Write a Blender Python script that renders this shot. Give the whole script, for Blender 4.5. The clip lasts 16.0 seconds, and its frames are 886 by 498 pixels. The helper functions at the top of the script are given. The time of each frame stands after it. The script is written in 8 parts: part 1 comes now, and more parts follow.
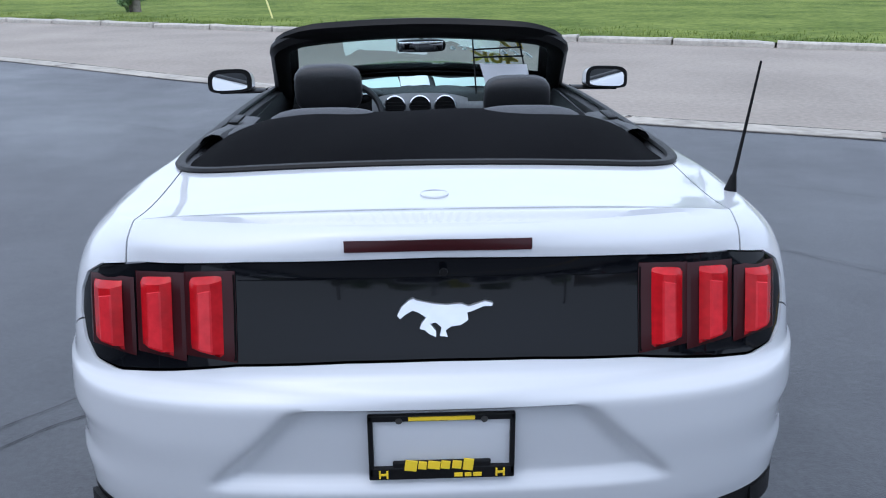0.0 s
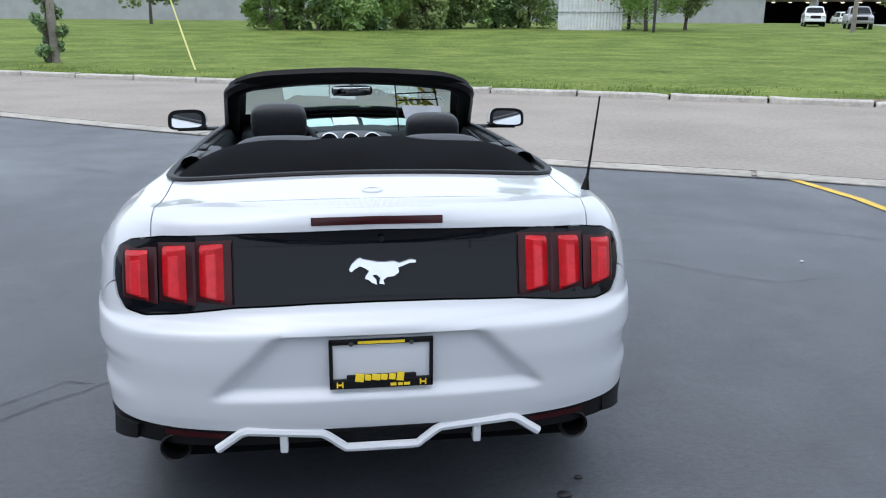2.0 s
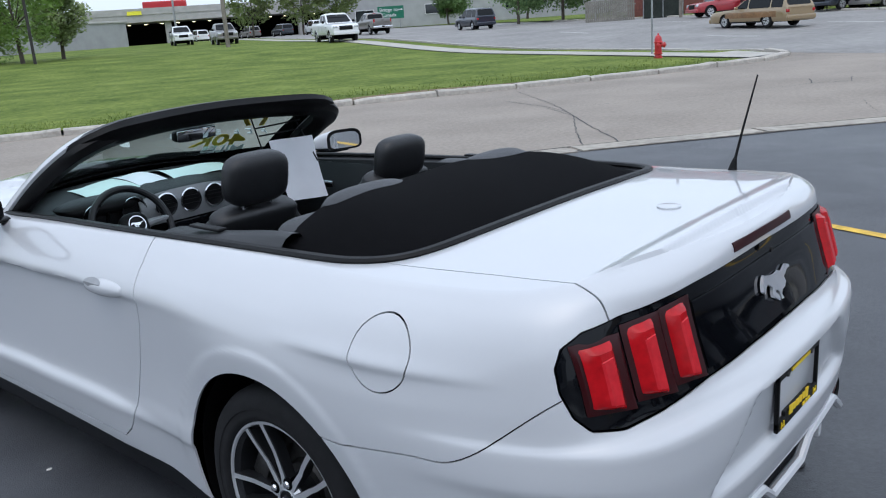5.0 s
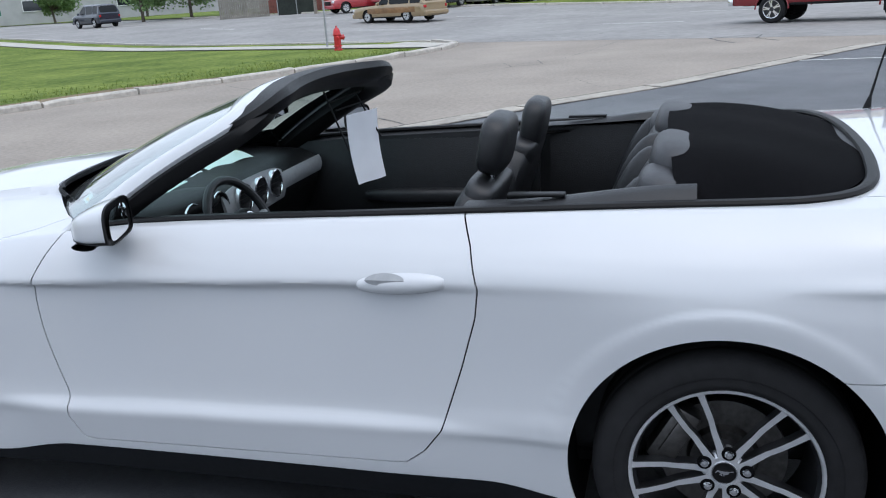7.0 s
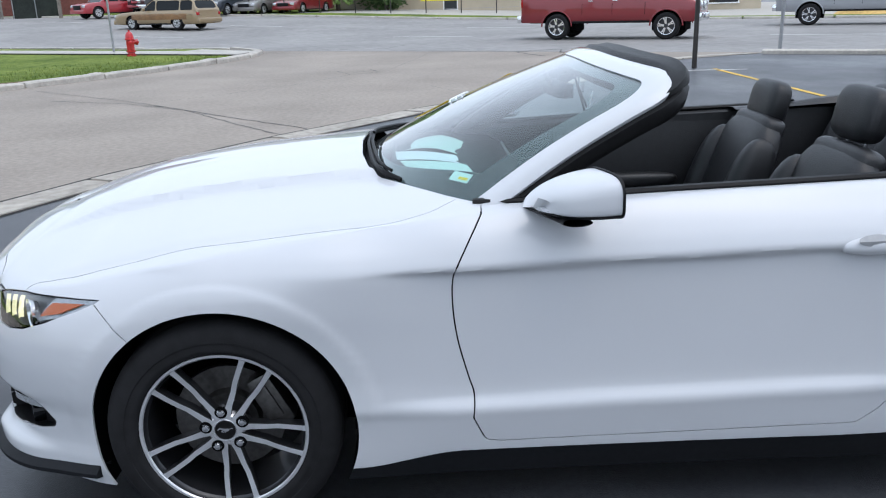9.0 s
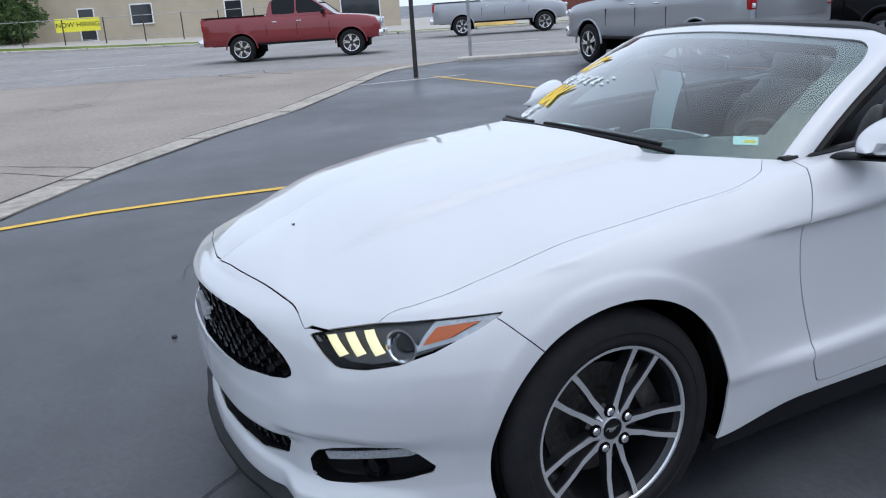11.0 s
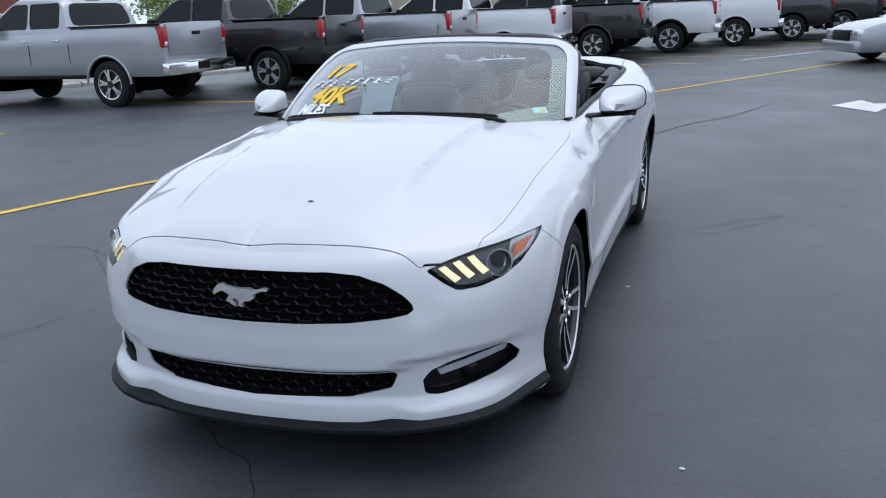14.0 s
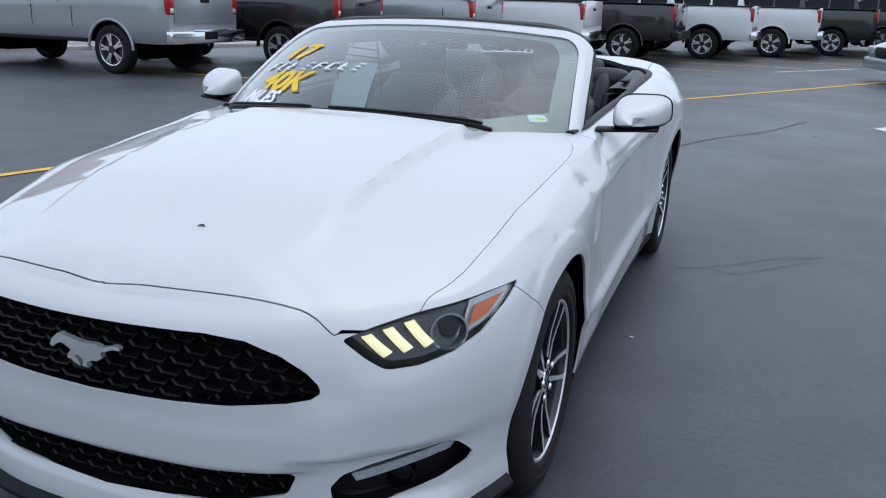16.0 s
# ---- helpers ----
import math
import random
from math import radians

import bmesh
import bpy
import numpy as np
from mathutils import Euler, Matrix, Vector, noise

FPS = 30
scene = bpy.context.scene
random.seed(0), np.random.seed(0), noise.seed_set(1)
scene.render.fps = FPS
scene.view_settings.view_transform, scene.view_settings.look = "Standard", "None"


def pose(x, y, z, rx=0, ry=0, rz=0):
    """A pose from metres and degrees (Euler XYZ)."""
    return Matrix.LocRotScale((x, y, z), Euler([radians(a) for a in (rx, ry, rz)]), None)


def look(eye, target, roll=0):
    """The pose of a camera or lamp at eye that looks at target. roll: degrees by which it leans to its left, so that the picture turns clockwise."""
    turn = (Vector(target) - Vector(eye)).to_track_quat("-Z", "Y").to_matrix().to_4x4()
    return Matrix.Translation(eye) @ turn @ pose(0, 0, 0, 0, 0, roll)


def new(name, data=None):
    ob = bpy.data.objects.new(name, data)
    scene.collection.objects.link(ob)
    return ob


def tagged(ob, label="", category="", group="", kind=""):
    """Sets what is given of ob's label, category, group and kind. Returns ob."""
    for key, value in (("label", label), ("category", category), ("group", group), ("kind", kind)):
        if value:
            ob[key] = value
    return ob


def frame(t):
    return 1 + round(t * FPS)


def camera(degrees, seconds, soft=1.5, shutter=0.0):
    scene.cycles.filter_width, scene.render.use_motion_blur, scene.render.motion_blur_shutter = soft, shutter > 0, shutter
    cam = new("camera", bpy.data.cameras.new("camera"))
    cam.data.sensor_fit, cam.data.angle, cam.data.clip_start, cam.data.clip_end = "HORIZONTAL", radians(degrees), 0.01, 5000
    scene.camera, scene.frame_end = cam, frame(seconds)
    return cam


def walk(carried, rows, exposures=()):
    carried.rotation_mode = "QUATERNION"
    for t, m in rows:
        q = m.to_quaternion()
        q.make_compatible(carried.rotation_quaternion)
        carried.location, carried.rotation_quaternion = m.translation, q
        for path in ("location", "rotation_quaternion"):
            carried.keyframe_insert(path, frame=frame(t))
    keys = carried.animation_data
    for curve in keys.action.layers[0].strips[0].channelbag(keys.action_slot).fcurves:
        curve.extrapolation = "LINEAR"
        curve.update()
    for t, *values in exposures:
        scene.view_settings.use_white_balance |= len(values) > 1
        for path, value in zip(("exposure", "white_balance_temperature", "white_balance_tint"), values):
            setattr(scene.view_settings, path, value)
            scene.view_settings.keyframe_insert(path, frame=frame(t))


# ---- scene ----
cam = camera(55.9, 16.0, soft=1.1, shutter=0.0)
PATH = [
    (0, (-0.054, -3.999, 1.588), (0.019, -2.109, 0.94), -0.4),
    (0.5, (-0.142, -4.358, 1.561), (0.011, -2.476, 0.903), 0.2),
    (1, (-0.192, -4.676, 1.571), (0.027, -2.795, 0.926), 0.3),
    (1.5, (-0.14, -4.787, 1.611), (0.113, -2.887, 1.041), 0.2),
    (2, (-0.139, -4.784, 1.614), (0.126, -2.874, 1.082), 0.4),
    (2.5, (-0.319, -4.68, 1.609), (0.074, -2.786, 1.103), 0.4),
    (3, (-0.682, -4.471, 1.606), (-0.088, -2.618, 1.142), -0.9),
    (5.5, (-2.393, -2.654, 1.615), (-0.812, -1.555, 1.074), -4.7),
    (6, (-2.591, -2.144, 1.592), (-0.905, -1.215, 1.047), -5.2),
    (6.5, (-2.782, -1.672, 1.584), (-1.006, -0.939, 1.03), -4.1),
    (7, (-2.906, -1.227, 1.582), (-1.07, -0.692, 0.997), -4.0),
    (7.5, (-2.978, -0.715, 1.596), (-1.114, -0.28, 1.015), -4.3),
    (8, (-3.078, -0.256, 1.593), (-1.191, 0.073, 1.017), -4.3),
    (8.5, (-3.09, 0.27, 1.547), (-1.184, 0.443, 0.966), -3.0),
    (9, (-3.076, 0.774, 1.536), (-1.163, 0.722, 0.955), -1.6),
    (9.5, (-3.044, 1.272, 1.548), (-1.145, 1.01, 0.977), -1.7),
    (10, (-2.905, 1.751, 1.538), (-1.035, 1.317, 0.978), -2.1),
    (12.5, (-1.795, 3.661, 1.426), (-0.698, 2.145, 0.722), -5.2),
    (13, (-1.541, 3.915, 1.423), (-0.757, 2.234, 0.677), -4.1),
    (13.5, (-1.498, 4.226, 1.446), (-0.81, 2.476, 0.765), -3.4),
    (14, (-1.438, 4.42, 1.469), (-0.805, 2.604, 0.92), -2.5),
    (14.5, (-1.354, 4.494, 1.466), (-0.732, 2.662, 0.96), -2.7),
    (15, (-1.332, 4.486, 1.464), (-0.729, 2.657, 0.925), -3.3),
    (15.5, (-1.353, 4.15, 1.393), (-0.755, 2.332, 0.812), -1.3),
    (16, (-1.363, 3.624, 1.42), (-0.701, 1.827, 0.847), 1.6),
]
walk(cam, [(t, look(e, g, r)) for t, e, g, r in PATH],
     [(0, 0.29, 5600, 12), (1.5, 0.43, 6000, 10), (3.2, 0.20, 5850, 10), (5.3, 0.03, 5900, 10), (8, 0.28, 5950, 10), (10.2, 0.10, 5900, 11), (12.3, -0.03, 5850, 12), (13.6, 0.03, 5850, 12), (16, -0.08, 5850, 12)])

# ---------------------------------------------------------------- light
world = bpy.data.worlds.new("overcast_sky")
scene.world = world
world.use_nodes = True
wn = world.node_tree.nodes
sky = wn.new("ShaderNodeTexSky")
sky.sky_type = "NISHITA"
sky.sun_disc = False
sky.sun_elevation = radians(69)
sky.sun_rotation = radians(-135)
sky.air_density, sky.dust_density, sky.ozone_density = 1.0, 8.0, 1.0
grey = wn.new("ShaderNodeMixRGB")
grey.inputs[0].default_value = 0.72
grey.inputs[2].default_value = (8.3, 9.0, 9.8, 1)
world.node_tree.links.new(sky.outputs[0], grey.inputs[1])
world.node_tree.links.new(grey.outputs[0], wn["Background"].inputs[0])
wn["Background"].inputs[1].default_value = 0.143
sun = new("sun", bpy.data.lights.new("sun", "SUN"))
sun.data.energy, sun.data.angle, sun.data.color = 0.28, radians(55), (1.0, 0.98, 0.95)
sun.matrix_world = look((-8.0, -8.0, 30), (0, 0, 0))


# ---------------------------------------------------------------- materials
def mat(name, color, rough=0.5, metal=0.0, coat=0.0, noise_scale=0.0, vary=0.0, bump=0.0, bump_scale=60.0,
        emit=None, emit_strength=0.0, spec=0.5, second=None, second_scale=1.5, alpha=1.0, trans=0.0):
    """A Principled surface with colour variation at two scales and a fine bump."""
    m = bpy.data.materials.new(name)
    m.use_nodes = True
    nt = m.node_tree
    b = nt.nodes["Principled BSDF"]
    b.inputs["Base Color"].default_value = (*color, 1)
    b.inputs["Roughness"].default_value = rough
    b.inputs["Metallic"].default_value = metal
    b.inputs["Coat Weight"].default_value = coat
    b.inputs["Coat Roughness"].default_value = 0.03
    b.inputs["Specular IOR Level"].default_value = spec
    b.inputs["Alpha"].default_value = alpha
    b.inputs["Transmission Weight"].default_value = trans
    if emit:
        b.inputs["Emission Color"].default_value = (*emit, 1)
        b.inputs["Emission Strength"].default_value = emit_strength
    if noise_scale:
        co = nt.nodes.new("ShaderNodeTexCoord")
        n1 = nt.nodes.new("ShaderNodeTexNoise")
        n1.inputs["Scale"].default_value = noise_scale
        n1.inputs["Detail"].default_value = 6
        n2 = nt.nodes.new("ShaderNodeTexNoise")
        n2.inputs["Scale"].default_value = second_scale
        n2.inputs["Detail"].default_value = 4
        for n in (n1, n2):
            nt.links.new(co.outputs["Object"], n.inputs["Vector"])
        add = nt.nodes.new("ShaderNodeMath")
        add.operation = "ADD"
        nt.links.new(n1.outputs["Fac"], add.inputs[0])
        nt.links.new(n2.outputs["Fac"], add.inputs[1])
        ramp = nt.nodes.new("ShaderNodeMapRange")
        ramp.inputs["From Min"].default_value, ramp.inputs["From Max"].default_value = 0.7, 1.3
        nt.links.new(add.outputs[0], ramp.inputs["Value"])
        mix = nt.nodes.new("ShaderNodeMixRGB")
        lo = [c * (1 - vary) for c in color]
        hi = second if second else [min(1, c * (1 + vary)) for c in color]
        mix.inputs[1].default_value, mix.inputs[2].default_value = (*lo, 1), (*hi, 1)
        nt.links.new(ramp.outputs[0], mix.inputs[0])
        nt.links.new(mix.outputs[0], b.inputs["Base Color"])
        if bump:
            n3 = nt.nodes.new("ShaderNodeTexNoise")
            n3.inputs["Scale"].default_value = bump_scale
            n3.inputs["Detail"].default_value = 5
            nt.links.new(co.outputs["Object"], n3.inputs["Vector"])
            bp = nt.nodes.new("ShaderNodeBump")
            bp.inputs["Strength"].default_value = bump
            bp.inputs["Distance"].default_value = 0.01
            nt.links.new(n3.outputs["Fac"], bp.inputs["Height"])
            nt.links.new(bp.outputs[0], b.inputs["Normal"])
    return m


WHITE = mat("white_car_paint", (0.565, 0.577, 0.597), 0.42, spec=0.3, coat=1.0, noise_scale=3, vary=0.012, second_scale=0.8)
GLOSSBLACK = mat("gloss_black", (0.0035, 0.004, 0.0055), 0.04, spec=0.24)
TRIM = mat("black_plastic", (0.0055, 0.0055, 0.006), 0.45, noise_scale=90, vary=0.25, bump=0.15, bump_scale=400, spec=0.2)
LIPBLACK = mat("grey_black_plastic", (0.009, 0.010, 0.012), 0.5, noise_scale=60, vary=0.2, spec=0.15)
# dark inner parts; also painted shade in cabs, grille openings and the underpass
SHADOWBLACK = mat("dark_inner_parts_and_shade", (0.003, 0.003, 0.0035), 0.95, spec=0.08)
FABRIC = mat("black_soft_top_cloth", (0.0042, 0.0042, 0.005), 0.95, noise_scale=140, vary=0.4, bump=0.3, bump_scale=900, spec=0.06)
LEATHER = mat("black_leather", (0.0095, 0.010, 0.0115), 0.42, noise_scale=40, vary=0.3, bump=0.2, bump_scale=260)
LEATHER_GREY = mat("grey_worn_leather", (0.034, 0.035, 0.039), 0.5, noise_scale=40, vary=0.25, bump=0.2, bump_scale=260)
DASH_POCKET_GREY = mat("grey_dash_trim_and_pocket_shade", (0.30, 0.31, 0.32), 0.4, metal=0.1, noise_scale=50, vary=0.1)
CARPET = mat("black_carpet", (0.010, 0.010, 0.011), 1.0, noise_scale=300, vary=0.5, bump=0.5, bump_scale=700, spec=0.1)
RUBBER = mat("tyre_rubber", (0.011, 0.011, 0.012), 0.75, noise_scale=25, vary=0.35, bump=0.1, bump_scale=200, spec=0.25)
BADGE = mat("bright_badge_metal", (0.70, 0.71, 0.74), 0.28, metal=0.85, noise_scale=30, vary=0.05)
CHROME = mat("chrome", (0.82, 0.83, 0.85), 0.12, metal=1.0)
ALLOY = mat("machined_alloy", (0.66, 0.67, 0.69), 0.33, metal=0.65, noise_scale=30, vary=0.12)
ALLOYDARK = mat("dark_alloy", (0.035, 0.036, 0.040), 0.35, metal=0.6, coat=0.3)
STEEL = mat("brake_steel", (0.13, 0.125, 0.12), 0.45, metal=1.0, noise_scale=60, vary=0.3)
REDLENS = mat("red_lamp_lens", (0.54, 0.018, 0.026), 0.25, noise_scale=60, vary=0.15, second_scale=14, spec=0.35)
REDMID = mat("deep_red_lens", (0.42, 0.004, 0.008), 0.25, noise_scale=60, vary=0.2, second_scale=14, spec=0.3)
REDDARK = mat("dark_red_lens", (0.030, 0.0015, 0.003), 0.3, spec=0.3)
AMBER = mat("amber_lens", (0.48, 0.095, 0.005), 0.25, coat=0.2, noise_scale=150, vary=0.2)
DRL = mat("lit_white_lamp_bar", (0.85, 0.82, 0.55), 0.3, emit=(1.0, 0.82, 0.30), emit_strength=0.55)
CLEAR = mat("clear_lamp_plastic", (0.42, 0.44, 0.46), 0.12, coat=1.0, metal=0.4, noise_scale=120, vary=0.4)
MIRROR = mat("mirror_glass", (0.85, 0.87, 0.88), 0.02, metal=1.0)
PAPER = mat("white_paper", (0.78, 0.80, 0.84), 0.85, noise_scale=12, vary=0.03)
PAPERGREEN = mat("pale_green_paper", (0.62, 0.76, 0.72), 0.85, noise_scale=12, vary=0.05)
YELLOWPAINT = mat("yellow_window_paint", (0.80, 0.52, 0.02), 0.6, noise_scale=60, vary=0.15)
WHITEPAINT = mat("white_window_paint", (0.85, 0.86, 0.87), 0.6, noise_scale=60, vary=0.08)


def glass(name, tint, opacity, rough=0.0, veil=0.0):
    """A thin pane: see-through, with a real gloss on top and an optional pale veil."""
    m = bpy.data.materials.new(name)
    m.use_nodes = True
    nt = m.node_tree
    nt.nodes.remove(nt.nodes["Principled BSDF"])
    out = nt.nodes["Material Output"]
    clear = nt.nodes.new("ShaderNodeBsdfTransparent")
    clear.inputs[0].default_value = (*tint, 1)
    gloss = nt.nodes.new("ShaderNodeBsdfGlossy")
    gloss.inputs["Roughness"].default_value = rough
    lw = nt.nodes.new("ShaderNodeLayerWeight")
    lw.inputs[0].default_value = 0.5
    steep = nt.nodes.new("ShaderNodeMath")
    steep.operation = "POWER"
    steep.inputs[1].default_value = 3.6
    nt.links.new(lw.outputs["Facing"], steep.inputs[0])
    twice = nt.nodes.new("ShaderNodeMath")
    twice.operation = "MULTIPLY"
    twice.inputs[1].default_value = 1.5
    nt.links.new(steep.outputs[0], twice.inputs[0])
    lift = nt.nodes.new("ShaderNodeMath")
    lift.operation = "ADD"
    lift.use_clamp = True
    lift.inputs[1].default_value = opacity
    nt.links.new(twice.outputs[0], lift.inputs[0])
    mix = nt.nodes.new("ShaderNodeMixShader")
    nt.links.new(lift.outputs[0], mix.inputs[0])
    nt.links.new(clear.outputs[0], mix.inputs[1])
    nt.links.new(gloss.outputs[0], mix.inputs[2])
    # pale diffuse layer stands in for the haze of reflected sky
    film = nt.nodes.new("ShaderNodeBsdfDiffuse")
    film.inputs[0].default_value = (0.75, 0.80, 0.82, 1)
    veiled = nt.nodes.new("ShaderNodeMixShader")
    veiled.inputs[0].default_value = veil
    nt.links.new(mix.outputs[0], veiled.inputs[1])
    nt.links.new(film.outputs[0], veiled.inputs[2])
    nt.links.new(veiled.outputs[0], out.inputs[0])
    return m


GLASS = glass("windshield_glass", (0.74, 0.90, 0.88), 0.04, veil=0.03)
LENSCLEAR = glass("clear_lens", (0.9, 0.92, 0.93), 0.02)


# ---------------------------------------------------------------- mesh helpers
def mesh(name, vf, material, smooth=True, sharp=32):
    V, F = vf
    me = bpy.data.meshes.new(name)
    me.from_pydata([tuple(map(float, v)) for v in V], [], [tuple(f) for f in F])
    bm = bmesh.new()
    bm.from_mesh(me)
    bmesh.ops.remove_doubles(bm, verts=bm.verts, dist=1e-5)
    loose = [v for v in bm.verts if not v.link_faces]
    bmesh.ops.delete(bm, geom=loose, context="VERTS")
    bmesh.ops.recalc_face_normals(bm, faces=bm.faces)
    for f in bm.faces:
        f.smooth = smooth
    if smooth:
        lim = radians(sharp)
        for e in bm.edges:
            if len(e.link_faces) == 2 and e.calc_face_angle(0) > lim:
                e.smooth = False
    bm.to_mesh(me)
    bm.free()
    me.materials.append(material)
    return me


def part(name, vf, material, parent=None, label="", smooth=True, sharp=32):
    """One mesh object, under a thing or a part."""
    ob = new(name, mesh(name, vf, material, smooth, sharp))
    if parent is not None:
        ob.parent = parent
    if label:
        tagged(ob, label)
    return ob


def thing(name, label, category, group="", kind="", at=None):
    ob = new(name)
    ob.empty_display_size = 0.1
    if at is not None:
        ob.matrix_world = at
    return tagged(ob, label, category, group, kind)


def join(*vfs):
    V, F = [], []
    for v, f in vfs:
        k = len(V)
        V += [tuple(p) for p in v]
        F += [tuple(i + k for i in q) for q in f]
    return V, F


def moved(vf, m):
    return [tuple(m @ Vector(v)) for v in vf[0]], vf[1]


def mirrored(vf):
    return [(-x, y, z) for x, y, z in vf[0]], [tuple(reversed(f)) for f in vf[1]]


def box(cx, cy, cz, sx, sy, sz, bevel=0.0, seg=2):
    bm = bmesh.new()
    bmesh.ops.create_cube(bm, size=1, matrix=Matrix.Translation((cx, cy, cz)) @ Matrix.Diagonal((sx, sy, sz, 1)))
    if bevel:
        bmesh.ops.bevel(bm, geom=bm.edges[:], offset=bevel, segments=seg, affect="EDGES", profile=0.5)
    bm.verts.index_update()
    out = [tuple(v.co) for v in bm.verts], [tuple(v.index for v in f.verts) for f in bm.faces]
    bm.free()
    return out


def revolve(profile, n=32, axis="x", centre=(0, 0, 0), closed=False):
    """profile: (along the axis, radius)."""
    V, F = [], []
    m = len(profile)
    for i in range(n):
        a = 2 * math.pi * i / n
        c, s = math.cos(a), math.sin(a)
        for h, r in profile:
            p = {"x": (h, r * c, r * s), "y": (r * c, h, r * s), "z": (r * c, r * s, h)}[axis]
            V.append((p[0] + centre[0], p[1] + centre[1], p[2] + centre[2]))
    for i in range(n):
        for j in range(m if closed else m - 1):
            a, b = i * m + j, i * m + (j + 1) % m
            c, d = ((i + 1) % n) * m + (j + 1) % m, ((i + 1) % n) * m + j
            F.append((a, b, c, d))
    return V, F


def cyl(p, q, r, n=16, r2=None):
    """A closed rod from p to q."""
    p, q = Vector(p), Vector(q)
    w = (q - p).normalized()
    u = w.orthogonal().normalized()
    v = w.cross(u)
    r2 = r if r2 is None else r2
    V = [tuple(c + rr * (math.cos(2 * math.pi * i / n) * u + math.sin(2 * math.pi * i / n) * v)) for c, rr in ((p, r), (q, r2)) for i in range(n)]
    F = [(i, (i + 1) % n, n + (i + 1) % n, n + i) for i in range(n)] + [tuple(range(n))[::-1], tuple(range(n, 2 * n))]
    return V, F


def tube(path, r, n=8, flat=1.0):
    """A rod along a path; flat squashes it upright."""
    P = [Vector(p) for p in path]
    V, F = [], []
    u = None
    for i, p in enumerate(P):
        w = (P[min(i + 1, len(P) - 1)] - P[max(i - 1, 0)]).normalized()
        u = w.orthogonal().normalized() if u is None else (u - w * u.dot(w)).normalized()
        v = w.cross(u)
        rr = r[i] if isinstance(r, (list, tuple)) else r
        for k in range(n):
            a = 2 * math.pi * k / n
            d = rr * (math.cos(a) * u + math.sin(a) * v)
            V.append((p.x + d.x, p.y + d.y, p.z + d.z * flat))
    for i in range(len(P) - 1):
        for k in range(n):
            F.append((i * n + k, i * n + (k + 1) % n, (i + 1) * n + (k + 1) % n, (i + 1) * n + k))
    F += [tuple(range(n))[::-1], tuple(range((len(P) - 1) * n, len(P) * n))]
    return V, F


def prism(poly, place, depth):
    """A plate from a flat outline: place(u, v, w) gives the point, w from 0 to depth."""
    n = len(poly)
    V = [place(u, v, 0) for u, v in poly] + [place(u, v, depth) for u, v in poly]
    F = [tuple(range(n)), tuple(range(2 * n - 1, n - 1, -1))] + [(i, n + i, n + (i + 1) % n, (i + 1) % n) for i in range(n)]
    return V, F


def surface(f, nu, nv, thick=0.0, wrap=False):
    """A grid f(u, v) -> point, u and v from 0 to 1; with thickness, a closed slab along its normals."""
    V = [Vector(f(i / nu, j / nv)) for i in range(nu + 1) for j in range(nv + 1)]
    F = [(i * (nv + 1) + j, (i + 1) * (nv + 1) + j, (i + 1) * (nv + 1) + j + 1, i * (nv + 1) + j + 1) for i in range(nu) for j in range(nv)]
    return shell((V, F), thick) if thick else (V, F)


def shell(vf, thick):
    """Gives an open sheet thickness, against its normals."""
    V = [Vector(v) for v in vf[0]]
    F = vf[1]
    N = [Vector() for _ in V]
    edges = {}
    for f in F:
        nrm = Vector()
        for i in range(len(f)):
            a, b = V[f[i]], V[f[(i + 1) % len(f)]]
            nrm += a.cross(b)
            k = (f[i], f[(i + 1) % len(f)])
            edges[k] = 1
        for i in f:
            N[i] += nrm
    n = len(V)
    W = [v - (m.normalized() if m.length > 1e-12 else Vector((0, 0, 1))) * thick for v, m in zip(V, N)]
    G = list(F) + [tuple(n + i for i in reversed(f)) for f in F]
    for a, b in edges:
        if (b, a) not in edges:
            G.append((b, a, n + a, n + b))
    return [tuple(v) for v in V + W], G


def spline(xs, ys):
    """A smooth monotone-ish curve through points (cubic Hermite with limited slopes)."""
    xs, ys = np.array(xs, float), np.array(ys, float)
    if xs[0] > xs[-1]:
        xs, ys = xs[::-1], ys[::-1]
    h = np.diff(xs)
    d = np.diff(ys) / h
    m = np.zeros(len(xs))
    m[1:-1] = np.where(d[:-1] * d[1:] > 0, 2 * d[:-1] * d[1:] / (d[:-1] + d[1:] + 1e-12), 0)
    m[0], m[-1] = d[0], d[-1]

    def f(x):
        x = np.clip(np.asarray(x, float), xs[0], xs[-1])
        i = np.clip(np.searchsorted(xs, x) - 1, 0, len(h) - 1)
        t = (x - xs[i]) / h[i]
        return ((2 * t**3 - 3 * t**2 + 1) * ys[i] + (t**3 - 2 * t**2 + t) * h[i] * m[i]
                + (-2 * t**3 + 3 * t**2) * ys[i + 1] + (t**3 - t**2) * h[i] * m[i + 1])
    return f


def sstep(a, b, x):
    t = np.clip((x - a) / (b - a), 0, 1)
    return t * t * (3 - 2 * t)


def poly_dist(poly, u, v):
    """Signed distance of points to an outline, negative inside."""
    u, v = np.asarray(u, float), np.asarray(v, float)
    best = np.full(u.shape, 1e9)
    inside = np.zeros(u.shape, bool)
    n = len(poly)
    for i in range(n):
        (a, b), (c, d) = poly[i], poly[(i + 1) % n]
        ex, ey = c - a, d - b
        t = np.clip(((u - a) * ex + (v - b) * ey) / (ex * ex + ey * ey + 1e-12), 0, 1)
        best = np.minimum(best, np.hypot(u - a - t * ex, v - b - t * ey))
        if b != d:
            inside ^= ((b > v) != (d > v)) & (u < (c - a) * (v - b) / (d - b) + a)
    return np.where(inside, -best, best)


